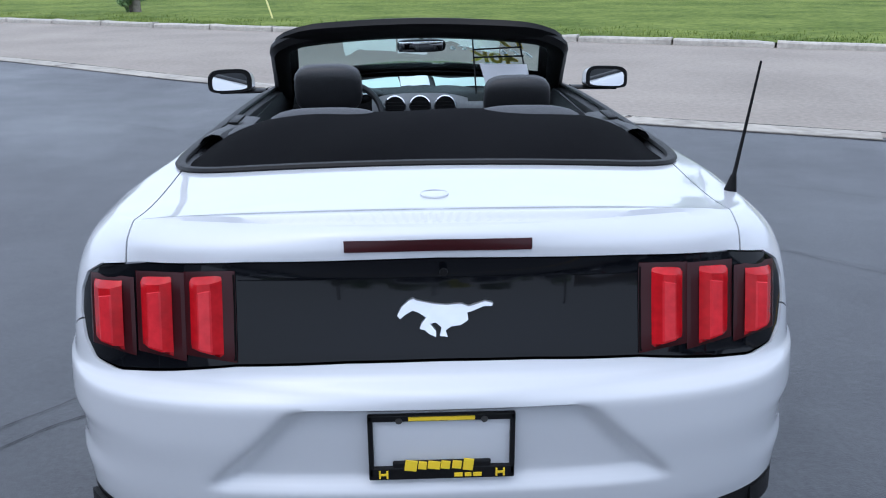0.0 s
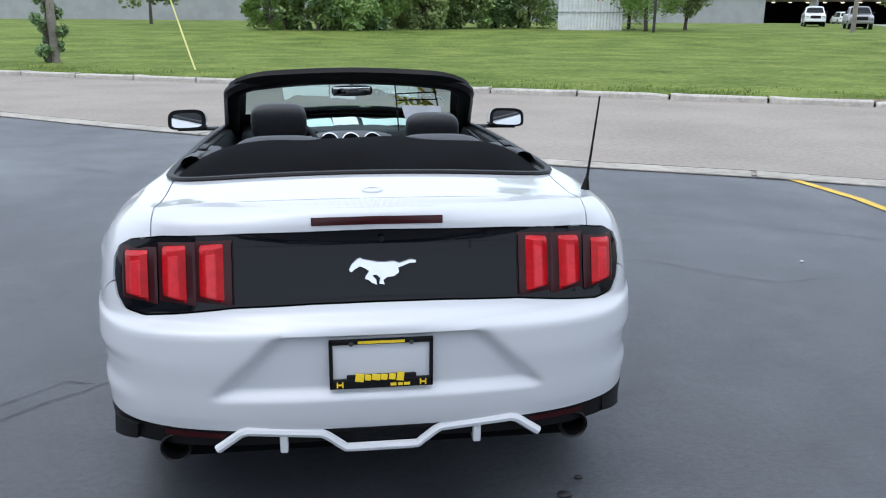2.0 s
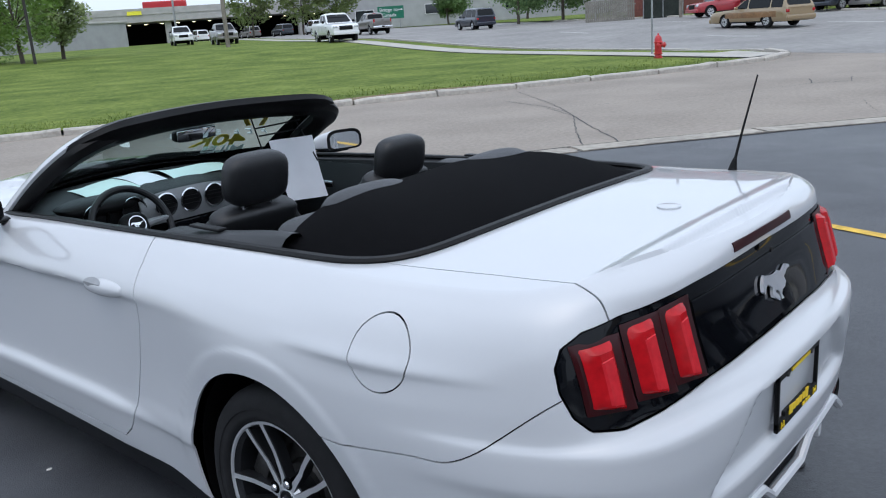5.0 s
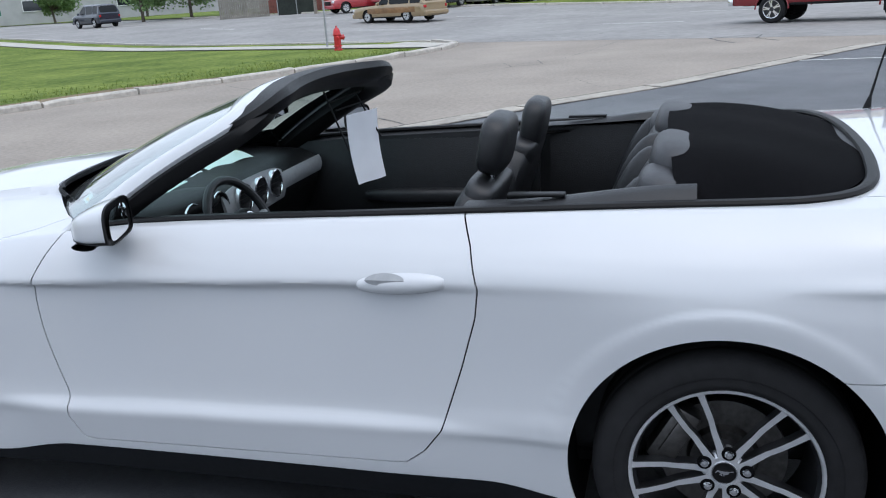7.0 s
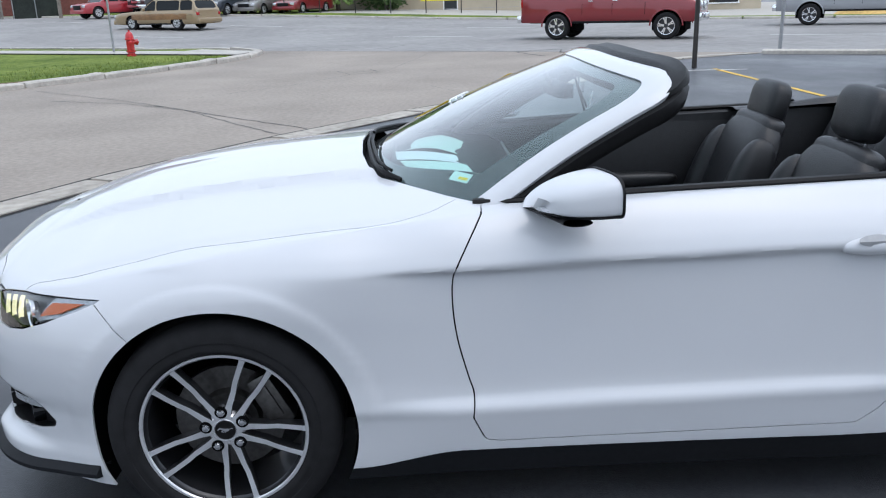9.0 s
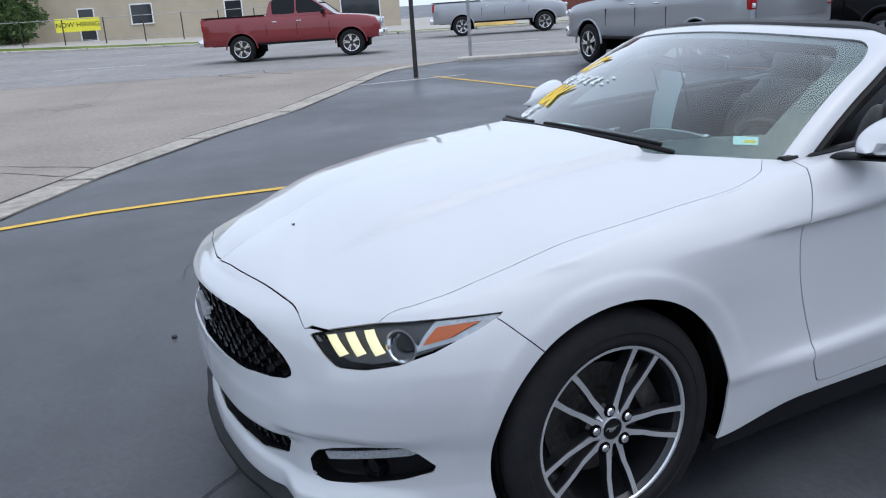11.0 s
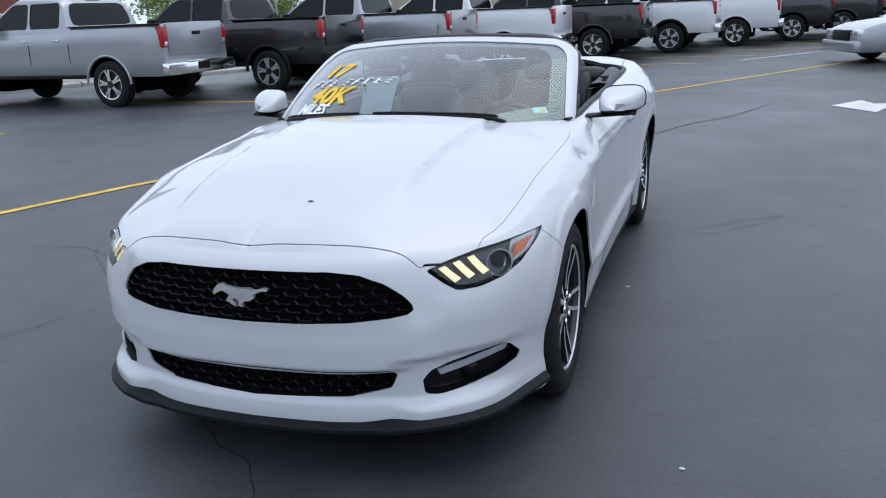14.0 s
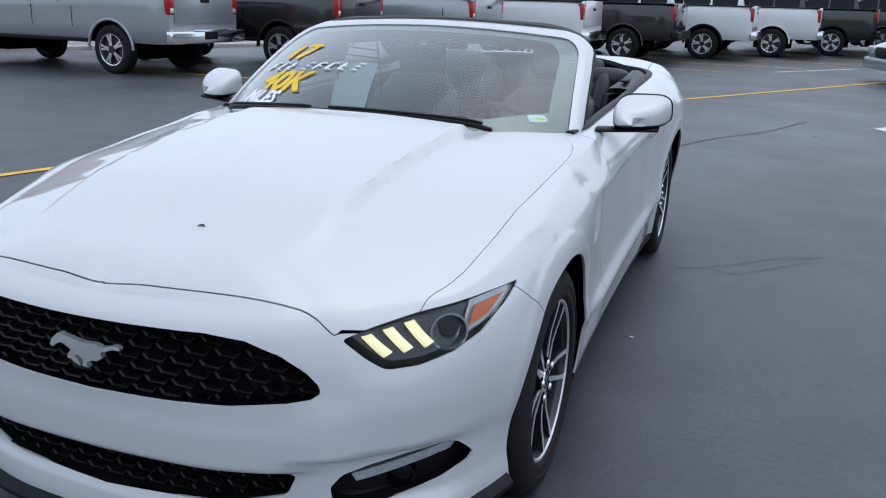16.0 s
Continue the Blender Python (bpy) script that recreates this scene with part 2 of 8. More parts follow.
def split(vf, g):
    """Cuts a sheet along g(x, y, z) = 0; returns the part with g < 0 and the part with g >= 0."""
    V = [tuple(v) for v in vf[0]]
    A = np.array(V, float)
    val = list(g(A[:, 0], A[:, 1], A[:, 2]))
    made = {}
    lo, hi = [], []
    for f in vf[1]:
        s = [val[i] for i in f]
        if max(s) < 0:
            lo.append(f)
        elif min(s) >= 0:
            hi.append(f)
        else:
            a, b = [], []
            n = len(f)
            for k in range(n):
                i, j = f[k], f[(k + 1) % n]
                (a if val[i] < 0 else b).append(i)
                if (val[i] < 0) != (val[j] < 0):
                    key = (min(i, j), max(i, j))
                    if key not in made:
                        p, q = key
                        t = val[p] / (val[p] - val[q])
                        V.append(tuple(V[p][c] + t * (V[q][c] - V[p][c]) for c in range(3)))
                        val.append(0.0)
                        made[key] = len(V) - 1
                    a.append(made[key])
                    b.append(made[key])
            if len(a) > 2:
                lo.append(tuple(a))
            if len(b) > 2:
                hi.append(tuple(b))
    return (V, lo), (V, hi)


def compact(vf):
    used = sorted({i for f in vf[1] for i in f})
    idx = {k: n for n, k in enumerate(used)}
    return [vf[0][i] for i in used], [tuple(idx[i] for i in f) for f in vf[1]]


def cut_out(vf, g, gap=0.0022):
    """Takes the panel g < 0 out of a sheet, leaving a narrow gap: (panel, rest)."""
    inner, rest = split(vf, lambda x, y, z: g(x, y, z) - gap)
    panel, _ = split(inner, lambda x, y, z: g(x, y, z) + gap)
    return compact(panel), compact(rest)


def polyline(pts, t):
    """A place along a line of points, t from 0 to 1 by length."""
    P = [Vector(p) for p in pts]
    L = [0.0]
    for a, b in zip(P, P[1:]):
        L.append(L[-1] + (b - a).length)
    d = t * L[-1]
    for i in range(len(P) - 1):
        if d <= L[i + 1] or i == len(P) - 2:
            return P[i].lerp(P[i + 1], (d - L[i]) / max(1e-9, L[i + 1] - L[i]))


def smooth_line(pts, n, closed=False):
    """Catmull-Rom through points."""
    P = [Vector(p) for p in pts]
    m = len(P)
    out = []
    segs = m if closed else m - 1
    for k in range(n + (0 if closed else 1)):
        s = k / n * segs
        i = min(int(s), segs - 1)
        t = s - i
        g = (lambda j: P[j % m]) if closed else (lambda j: P[max(0, min(m - 1, j))])
        a, b, c, d = g(i - 1), g(i), g(i + 1), g(i + 2)
        out.append(0.5 * (2 * b + (c - a) * t + (2 * a - 5 * b + 4 * c - d) * t * t + (3 * b - 3 * c + d - a) * t**3))
    return out


# ---------------------------------------------------------------- ground
def ground_material():
    m = bpy.data.materials.new("worn_asphalt")
    m.use_nodes = True
    nt = m.node_tree
    b = nt.nodes["Principled BSDF"]
    co = nt.nodes.new("ShaderNodeTexCoord")

    def nz(scale, detail=5, rough=0.55):
        n = nt.nodes.new("ShaderNodeTexNoise")
        n.inputs["Scale"].default_value, n.inputs["Detail"].default_value, n.inputs["Roughness"].default_value = scale, detail, rough
        nt.links.new(co.outputs["Object"], n.inputs["Vector"])
        return n.outputs["Fac"]
    big, mid, fine, grit = nz(0.30, 7, 0.62), nz(2.2, 8, 0.65), nz(160, 3), nz(38, 6, 0.75)
    r1 = nt.nodes.new("ShaderNodeValToRGB")
    r1.color_ramp.elements[0].position, r1.color_ramp.elements[0].color = 0.34, (0.030, 0.032, 0.038, 1)
    r1.color_ramp.elements[1].position, r1.color_ramp.elements[1].color = 0.66, (0.074, 0.077, 0.084, 1)
    nt.links.new(big, r1.inputs[0])
    r2 = nt.nodes.new("ShaderNodeValToRGB")
    r2.color_ramp.elements[0].position, r2.color_ramp.elements[0].color = 0.3, (0.72, 0.72, 0.74, 1)
    r2.color_ramp.elements[1].position, r2.color_ramp.elements[1].color = 0.72, (1.20, 1.20, 1.19, 1)
    nt.links.new(mid, r2.inputs[0])
    mul = nt.nodes.new("ShaderNodeMixRGB")
    mul.blend_type = "MULTIPLY"
    mul.inputs[0].default_value = 1
    nt.links.new(r1.outputs[0], mul.inputs[1])
    nt.links.new(r2.outputs[0], mul.inputs[2])
    r3 = nt.nodes.new("ShaderNodeValToRGB")
    r3.color_ramp.elements[0].position, r3.color_ramp.elements[0].color = 0.30, (0.62, 0.62, 0.63, 1)
    r3.color_ramp.elements[1].position, r3.color_ramp.elements[1].color = 0.70, (1.30, 1.30, 1.29, 1)
    nt.links.new(grit, r3.inputs[0])
    mul2 = nt.nodes.new("ShaderNodeMixRGB")
    mul2.blend_type = "MULTIPLY"
    mul2.inputs[0].default_value = 1
    nt.links.new(mul.outputs[0], mul2.inputs[1])
    nt.links.new(r3.outputs[0], mul2.inputs[2])
    nt.links.new(mul2.outputs[0], b.inputs["Base Color"])
    rr = nt.nodes.new("ShaderNodeMapRange")
    rr.inputs["From Min"].default_value, rr.inputs["From Max"].default_value = 0.3, 0.7
    rr.inputs["To Min"].default_value, rr.inputs["To Max"].default_value = 0.26, 0.60
    nt.links.new(big, rr.inputs["Value"])
    nt.links.new(rr.outputs[0], b.inputs["Roughness"])
    bp = nt.nodes.new("ShaderNodeBump")
    bp.inputs["Strength"].default_value, bp.inputs["Distance"].default_value = 0.35, 0.006
    nt.links.new(fine, bp.inputs["Height"])
    nt.links.new(bp.outputs[0], b.inputs["Normal"])
    return m


ASPHALT = ground_material()
CONCRETE = mat("old_concrete_road", (0.278, 0.243, 0.206), 0.85, noise_scale=16.0, vary=0.20, second_scale=0.5, bump=0.5, bump_scale=60)
ROADGREY = mat("grey_main_road", (0.25, 0.242, 0.232), 0.8, noise_scale=3.0, vary=0.22, second_scale=0.3, bump=0.3, bump_scale=90)
KERB = mat("pale_kerb_concrete", (0.45, 0.42, 0.375), 0.85, noise_scale=14, vary=0.22, second_scale=2.5, bump=0.4, bump_scale=120)
OLDKERB = mat("worn_grey_kerb", (0.36, 0.33, 0.285), 0.85, noise_scale=9, vary=0.3, second_scale=1.6, bump=0.4, bump_scale=120)
WALK = mat("pavement_concrete", (0.42, 0.40, 0.36), 0.85, noise_scale=8, vary=0.12, second_scale=1.5, bump=0.3, bump_scale=120)
GRASS = mat("mown_grass", (0.098, 0.165, 0.028), 0.95, noise_scale=6, vary=0.42, second=(0.205, 0.255, 0.060), second_scale=0.42, bump=0.8, bump_scale=70, spec=0.1)
DIRT = mat("bare_soil", (0.20, 0.155, 0.105), 0.95, noise_scale=20, vary=0.3, bump=0.6, bump_scale=80, spec=0.1)
YELLOWLINE = mat("yellow_road_paint", (0.62, 0.40, 0.05), 0.7, noise_scale=30, vary=0.3, second_scale=5)
WHITELINE = mat("white_road_paint", (0.62, 0.62, 0.60), 0.7, noise_scale=30, vary=0.2, second_scale=5)
CRACK = mat("dark_crack_filler", (0.014, 0.014, 0.016), 0.6)


def sheet(poly, z):
    return [(x, y, z) for x, y in poly], [tuple(range(len(poly)))]


def strip(path, width, z, taper=None):
    """A flat ribbon along a path on the ground."""
    P = [Vector((*p, 0)) for p in path]
    V, F = [], []
    for i, p in enumerate(P):
        w = (P[min(i + 1, len(P) - 1)] - P[max(i - 1, 0)]).normalized()
        n = Vector((-w.y, w.x, 0)) * width / 2 * (1 if taper is None else taper[i])
        V += [(p.x + n.x, p.y + n.y, z), (p.x - n.x, p.y - n.y, z)]
    for i in range(len(P) - 1):
        F.append((2 * i, 2 * i + 1, 2 * i + 3, 2 * i + 2))
    return V, F



def ground_z(x, y):
    """The land rises a little across the road and falls a little beyond the lot."""
    x, y = np.asarray(x, float), np.asarray(y, float)
    d = np.hypot(x, y)
    up = sstep(-20, 10, y)
    return (0.72 * sstep(34, 62, d) + 0.45 * sstep(62, 110, d)) * up - 0.62 * sstep(30, 58, -y) * (1 - sstep(2, 24, x)) * (1 - up)


NEAR = [(-150, 109.5), (-60, 48.2), (-20, 20.4), (-6.7, 11.15), (-3.4, 8.6), (2.35, 4.64), (4.6, 3.55), (6.73, 2.2), (8.75, 0.6), (10.4, -0.95), (14.3, -3.7), (15.9, -4.8), (16.9, -5.9), (17.3, -7.4)]
FAR = [(-150, 91.5), (-60, 46.0), (-24, 28.3), (-12.3, 22.4), (-4.7, 18.2), (4.4, 13.45), (8.9, 11.25), (12.3, 9.4), (16.6, 6.95), (19.6, 5.75), (21.4, 5.35), (22.9, 5.45), (24.1, 6.1), (24.75, 7.1), (24.9, 8.3), (25.6, 10.2)]
ROAD_D, ROAD_N = (0.4500, 0.8930), (0.8930, -0.4500)


def across(x, y):
    """Distance across the main road."""
    return x * ROAD_N[0] + y * ROAD_N[1]


NEAR_EDGE, FAR_EDGE = 18.75, 42.0


def on_edge(p, q):
    return (p * ROAD_N[0] + q * ROAD_D[0], p * ROAD_N[1] + q * ROAD_D[1])


STREET = NEAR + [on_edge(19.3, -2.0), on_edge(22, 2.0), on_edge(22, 12.0), on_edge(19.3, 19.6)] + FAR[::-1]
BLOCK = FAR + [on_edge(18.4, 24), on_edge(18.4, 400), (-400, 400), (-400, 91.5)]

_xs = sorted({*np.arange(-120, 130, 2.5), *np.arange(-900, -120, 60), *np.arange(130, 901, 60)})
_ys = sorted({*np.arange(-120, 170, 2.5), *np.arange(-900, -120, 60), *np.arange(170, 901, 60)})
_land = ([(x, y, 0.0) for x in _xs for y in _ys], [(i * len(_ys) + j, (i + 1) * len(_ys) + j, (i + 1) * len(_ys) + j + 1, i * len(_ys) + j + 1) for i in range(len(_xs) - 1) for j in range(len(_ys) - 1)])


def laid(vf, lift):
    V, F = compact(vf)
    A = np.array(V)
    return [(x, y, z + lift) for (x, y, _), z in zip(V, ground_z(A[:, 0], A[:, 1]))], F


lot = part("ground", laid(_land, 0.0), ASPHALT)
tagged(lot, "dark grey worn asphalt car lot, damp in patches", "ground", kind="structure")
_road, _rest = split(_land, lambda x, y, z: np.maximum(NEAR_EDGE + 0.3 - across(x, y), across(x, y) - FAR_EDGE))
tagged(part("main_road", laid(_road, 0.012), ROADGREY), "wide grey concrete main road with worn tyre tracks", "road", kind="structure")
_st, _rest = split(_rest, lambda x, y, z: poly_dist(STREET, x, y))
tagged(part("side_street", laid(_st, 0.008), CONCRETE), "worn brownish concrete side street", "road", kind="structure")
_block, _rest = split(_rest, lambda x, y, z: poly_dist(BLOCK, x, y))
_lawn, _outer = split(_block, lambda x, y, z: across(x, y) - 15.9)
_walkway, _strip = split(_outer, lambda x, y, z: across(x, y) - 17.2)
_lawn = join(_lawn, _strip)
_apron, _lawn = split(_lawn, lambda x, y, z: poly_dist([(20.3, 6.1), (23.2, 5.2), (25.0, 6.4), (24.4, 8.2), (22.6, 8.0)], x, y))
_dirt, _lawn = split(_lawn, lambda x, y, z: np.minimum(poly_dist([(8.0, 11.0), (12.6, 9.0), (15.2, 7.5), (15.0, 8.3), (12.5, 10.2), (9.2, 12.2)], x, y), poly_dist([(-6.5, 19.0), (-3.5, 17.5), (-3.0, 18.1), (-6.0, 19.6)], x, y)) + 0.25 * np.sin(3.1 * x) * np.sin(2.3 * y))
tagged(part("lawn", laid(_lawn, 0.10), GRASS), "broad mown green lawn with a few bare spots", "grass", kind="structure")
tagged(part("bare_ground", laid(_dirt, 0.10), DIRT), "bare brown soil beside the kerb", "soil", kind="structure")
tagged(part("pavement", join(laid(_walkway, 0.135), laid(_apron, 0.105)), WALK), "pale concrete pavement through the lawn", "pavement", kind="structure")
_verge, _rest = split(_rest, lambda x, y, z: np.maximum(FAR_EDGE + 0.3 - across(x, y), across(x, y) - 45.5))
tagged(part("verge", laid(_verge, 0.08), GRASS), "narrow grass verge along the road", "grass", kind="structure")
_yard, _rest = split(_rest, lambda x, y, z: np.maximum(np.maximum(45.5 - across(x, y), across(x, y) - 90), -(x * ROAD_D[0] + y * ROAD_D[1]) - 60))
_park, _yard = split(_yard, lambda x, y, z: np.maximum(32 - (x * ROAD_D[0] + y * ROAD_D[1]), across(x, y) - 75))
tagged(part("yard", laid(_yard, 0.05), WALK), "pale concrete yard of the buildings across the road", "pavement", kind="structure")
tagged(part("park_lawn", laid(_park, 0.08), GRASS), "lawn with trees across the road", "grass", kind="structure")
_fg, _rest = split(_rest, lambda x, y, z: poly_dist([(-5.5, -54), (-40, -50), (-40, -58), (-6, -60)], x, y))
tagged(part("far_lawn", laid(_fg, 0.05), GRASS), "strip of lawn beyond the lot", "grass", kind="structure")


def kerb(name, path, width, height, z0, step, label, jitter=0.0, stone=None):
    """A row of kerb stones with open joints, each stone a piece of its own under one setting object."""
    root = new(name)
    tagged(root, label, "kerb", kind="structure")
    P = [Vector((x, y, 0)) for x, y in path]
    L = sum((b - a).length for a, b in zip(P, P[1:]))
    n = max(1, int(L / step))
    for i in range(n):
        k = 5
        V = []
        for j in range(k + 1):
            t = (i + 0.012 + (0.976) * j / k) / n
            p = polyline(P, t)
            q = polyline(P, min(1, t + 0.004))
            r = polyline(P, max(0, t - 0.004))
            w = (q - r).normalized()
            nr = Vector((-w.y, w.x, 0))
            zz = z0 + float(ground_z(p.x, p.y)) + (random.uniform(-jitter, jitter) if j in (0, k) else 0)
            for a, h in ((-width / 2, -0.1), (-width / 2, height * 0.75), (-width / 2 + 0.03, height), (width / 2, height), (width / 2, -0.1)):
                V.append((p.x + nr.x * a, p.y + nr.y * a, zz + h))
        F = [(5 * j + a, 5 * j + a + 1, 5 * j + a + 6, 5 * j + a + 5) for j in range(k) for a in range(4)] + [(0, 1, 2, 3, 4), tuple(5 * k + a for a in (4, 3, 2, 1, 0))]
        part("kerb_stone", (V, F), stone or KERB, root, sharp=40)
    return root


def clipped(path, x0, x1):
    return [p for p in path if x0 <= p[0] <= x1]


kerb("kerb_far", clipped(FAR, -24, 30), 0.24, 0.125, 0.0, 1.9, "broken pale concrete kerb of the lawn", 0.028)
kerb("kerb_near", clipped(NEAR, -20, 30), 0.34, 0.018, 0.0, 2.4, "low worn concrete kerb strip between lot and street", 0.006, OLDKERB)
kerb("kerb_road_near", [on_edge(NEAR_EDGE + 0.15, q) for q in (20.6, 30, 45, 60, 80)], 0.24, 0.125, 0.0, 3.0, "pale concrete kerb of the main road")
kerb("kerb_lot_road", [on_edge(18.7, q) for q in (1.0, -6, -14, -24, -40)], 0.3, 0.10, 0.0, 3.0, "pale concrete kerb between lot and main road")
kerb("kerb_road_far", [on_edge(FAR_EDGE + 0.1, q) for q in (70, 50, 30, 10, -10, -30, -50)], 0.24, 0.13, 0.0, 4.0, "pale concrete kerb across the main road")


def wobble(path, n, amp):
    P = [Vector((x, y, 0)) for x, y in path]
    out = []
    for i in range(n + 1):
        p = polyline(P, i / n)
        out.append((p.x + amp * noise.noise((p.x * 5, p.y * 5, 1.0)), p.y + amp * noise.noise((p.x * 5, p.y * 5, 7.0))))
    return out


CRACKS = [([(11.3, 6.9), (10.55, 5.41), (9.93, 4.59), (8.48, 3.3), (7.34, 2.2), (6.9, 1.9)], 0.035), ([(13.2, 8.0), (11.0, 5.6), (9.95, 4.6)], 0.03), ([(22.96, 5.6), (23.9, 4.12), (23.2, 1.7), (25.0, 1.08)], 0.06),
          ([(0.51, 1.86), (0.38, 2.03), (0.22, 2.15), (0.07, 2.25), (-0.06, 2.40), (-0.10, 2.8)], 0.020), ([(2.1, 1.75), (1.87, 1.39), (1.83, 1.16)], 0.010), ([(2.65, -0.06), (2.34, 0.29), (1.98, 0.58)], 0.008),
          ([(-0.54, -5.14), (-0.86, -6.05), (-1.52, -7.11), (-1.99, -8.37)], 0.045), ([(-1.04, -1.05), (-1.32, -1.21), (-1.58, -1.51), (-1.84, -1.63)], 0.014), ([(2.38, 2.03), (2.78, 1.88), (3.26, 1.51), (3.48, 1.29), (4.05, 0.92)], 0.012),
          ([(1.91, 0.58), (2.16, 0.41), (2.43, 0.11), (2.73, -0.04), (3.18, 0.05)], 0.010), ([(-1.75, -1.5), (-1.49, -1.21), (-1.37, -1.06), (-1.2, -1.12)], 0.012), ([(-4.2, 5.2), (-3.2, 5.0), (-2.4, 4.4)], 0.014),
          ([(18.3, -2.5), (19.2, -2.2), (20.2, -2.0), (20.7, -3.2)], 0.12), ([(18.4, -3.5), (19.5, -3.1), (20.6, -3.3)], 0.10), ([(-5.2, 8.2), (-4.0, 7.7), (-3.2, 7.9)], 0.02)]
CRACKS += [([(10.34, 5.24), (9.44, 4.16), (7.68, 3.01), (6.78, 2.35)], 0.03), ([(10.64, 4.96), (11.58, 4.03), (12.8, 3.06), (14.66, 2.11)], 0.02), ([(15.06, 2.11), (15.93, 1.29), (18.16, 0.81), (20.65, 0.39)], 0.022), ([(15.56, 2.47), (14.66, 2.11), (15.09, 1.54), (15.96, 1.77)], 0.05), ([(5.28, 3.61), (6.09, 3.51), (6.74, 3.27)], 0.018), ([(22.75, 6.09), (22.63, 4.71), (21.99, 3.29)], 0.05), ([(11.99, 0.53), (10.53, -0.06), (10.65, -0.45)], 0.015)]
for path, w in CRACKS:
    n = 40
    k = strip(wobble(path, n, 0.035), w * 0.75, 0.0, [0.35 + 0.65 * abs(noise.noise((i * 0.37, w * 90, 3))) * 1.6 for i in range(n + 1)])
    on_street = path[0][0] > 6
    tagged(part("crack", ([(x, y, 0.0125 if on_street and across(x, y) < NEAR_EDGE else (0.016 if on_street else 0.0045)) for x, y, z in k[0]], k[1]), CRACK), "dark filled crack in the road surface", "crack", kind="structure")
def painted(name, path, width, material, label, n=60):
    P = [Vector((x, y, 0)) for x, y in path]
    pts = [polyline(P, i / n) for i in range(n + 1)]
    V, F = strip([(p.x, p.y) for p in pts], width, 0.0, [1 + 0.12 * noise.noise((i * 0.9, width, 5)) for i in range(n + 1)])
    A = np.array(V)
    lift = 0.006 if across(path[0][0], path[0][1]) < NEAR_EDGE else 0.022
    ob = part(name, ([(x, y, float(z) + lift) for (x, y, _), z in zip(V, ground_z(A[:, 0], A[:, 1]))], F), material)
    return tagged(ob, label, "road marking", kind="structure")


painted("yellow_line", [(4.70, 3.30), (4.80, 2.4), (4.75, 1.6), (4.60, 0.55), (4.28, -0.75), (3.78, -2.19), (1.9, -6.0), (-0.12, -9.96), (-4.02, -16.54), (-8, -23)], 0.10, YELLOWLINE, "worn yellow line across the lot")
painted("yellow_line", [(13.6, -5.15), (8.6, -5.10)], 0.10, YELLOWLINE, "worn yellow parking bay line")
painted("white_line", [(13.5, -3.1), (13.3, -5.7)], 0.10, WHITELINE, "worn white line at the lot's edge")
for k in range(1, 8):
    painted("yellow_line", [(11.5 - 1.75 * k, -6.6 - 2.55 * k), (6.3 - 1.75 * k, -6.55 - 2.55 * k)], 0.10, YELLOWLINE, "worn yellow parking bay line", 12)
painted("white_line", [(-1.6, -17.5), (-3.65, -20.3)], 0.10, WHITELINE, "worn white line on the lot")
arrow = part("white_arrow", ([(x, y, 0.006) for x, y in ((-2.75, -8.1), (-3.2, -8.75), (-3.3, -8.3), (-4.6, -8.4), (-4.6, -7.75), (-3.35, -7.75), (-3.2, -7.35))], [tuple(range(7))]), WHITELINE)
tagged(arrow, "worn white arrow painted on the lot", "road marking", kind="structure")
for q in (-30, -16, -2, 12, 26, 40, 54):
    for pp in (27.0, 34.5):
        painted("lane_dash", [on_edge(pp, q), on_edge(pp, q + 3.4)], 0.12, WHITELINE, "worn white lane dash", 8)


# dirt washed along both edges of the worn kerb strip
GUTTER = mat("dark_gutter_dirt", (0.035, 0.032, 0.028), 0.9, noise_scale=14, vary=0.4, second_scale=2)
_np = [Vector((x, y, 0)) for x, y in clipped(NEAR, -20, 30)]
for off, wd, ht in ((0.20, 0.075, 0.0135), (-0.19, 0.055, 0.0055)):
    pts = []
    for i in range(161):
        p, q, r = polyline(_np, i / 160), polyline(_np, min(1, i / 160 + 0.004)), polyline(_np, max(0, i / 160 - 0.004))
        w = (q - r).normalized()
        pts.append((p.x - w.y * off, p.y + w.x * off))
    k = strip(pts, wd, ht, [max(0.08, 0.55 + 0.9 * noise.noise((i * 0.21, off * 9, 2)) + 0.35 * noise.noise((i * 0.9, off * 9, 6))) for i in range(161)])
    tagged(part("gutter_dirt", k, GUTTER), "dark dirt washed along the kerb strip", "dirt", kind="structure")


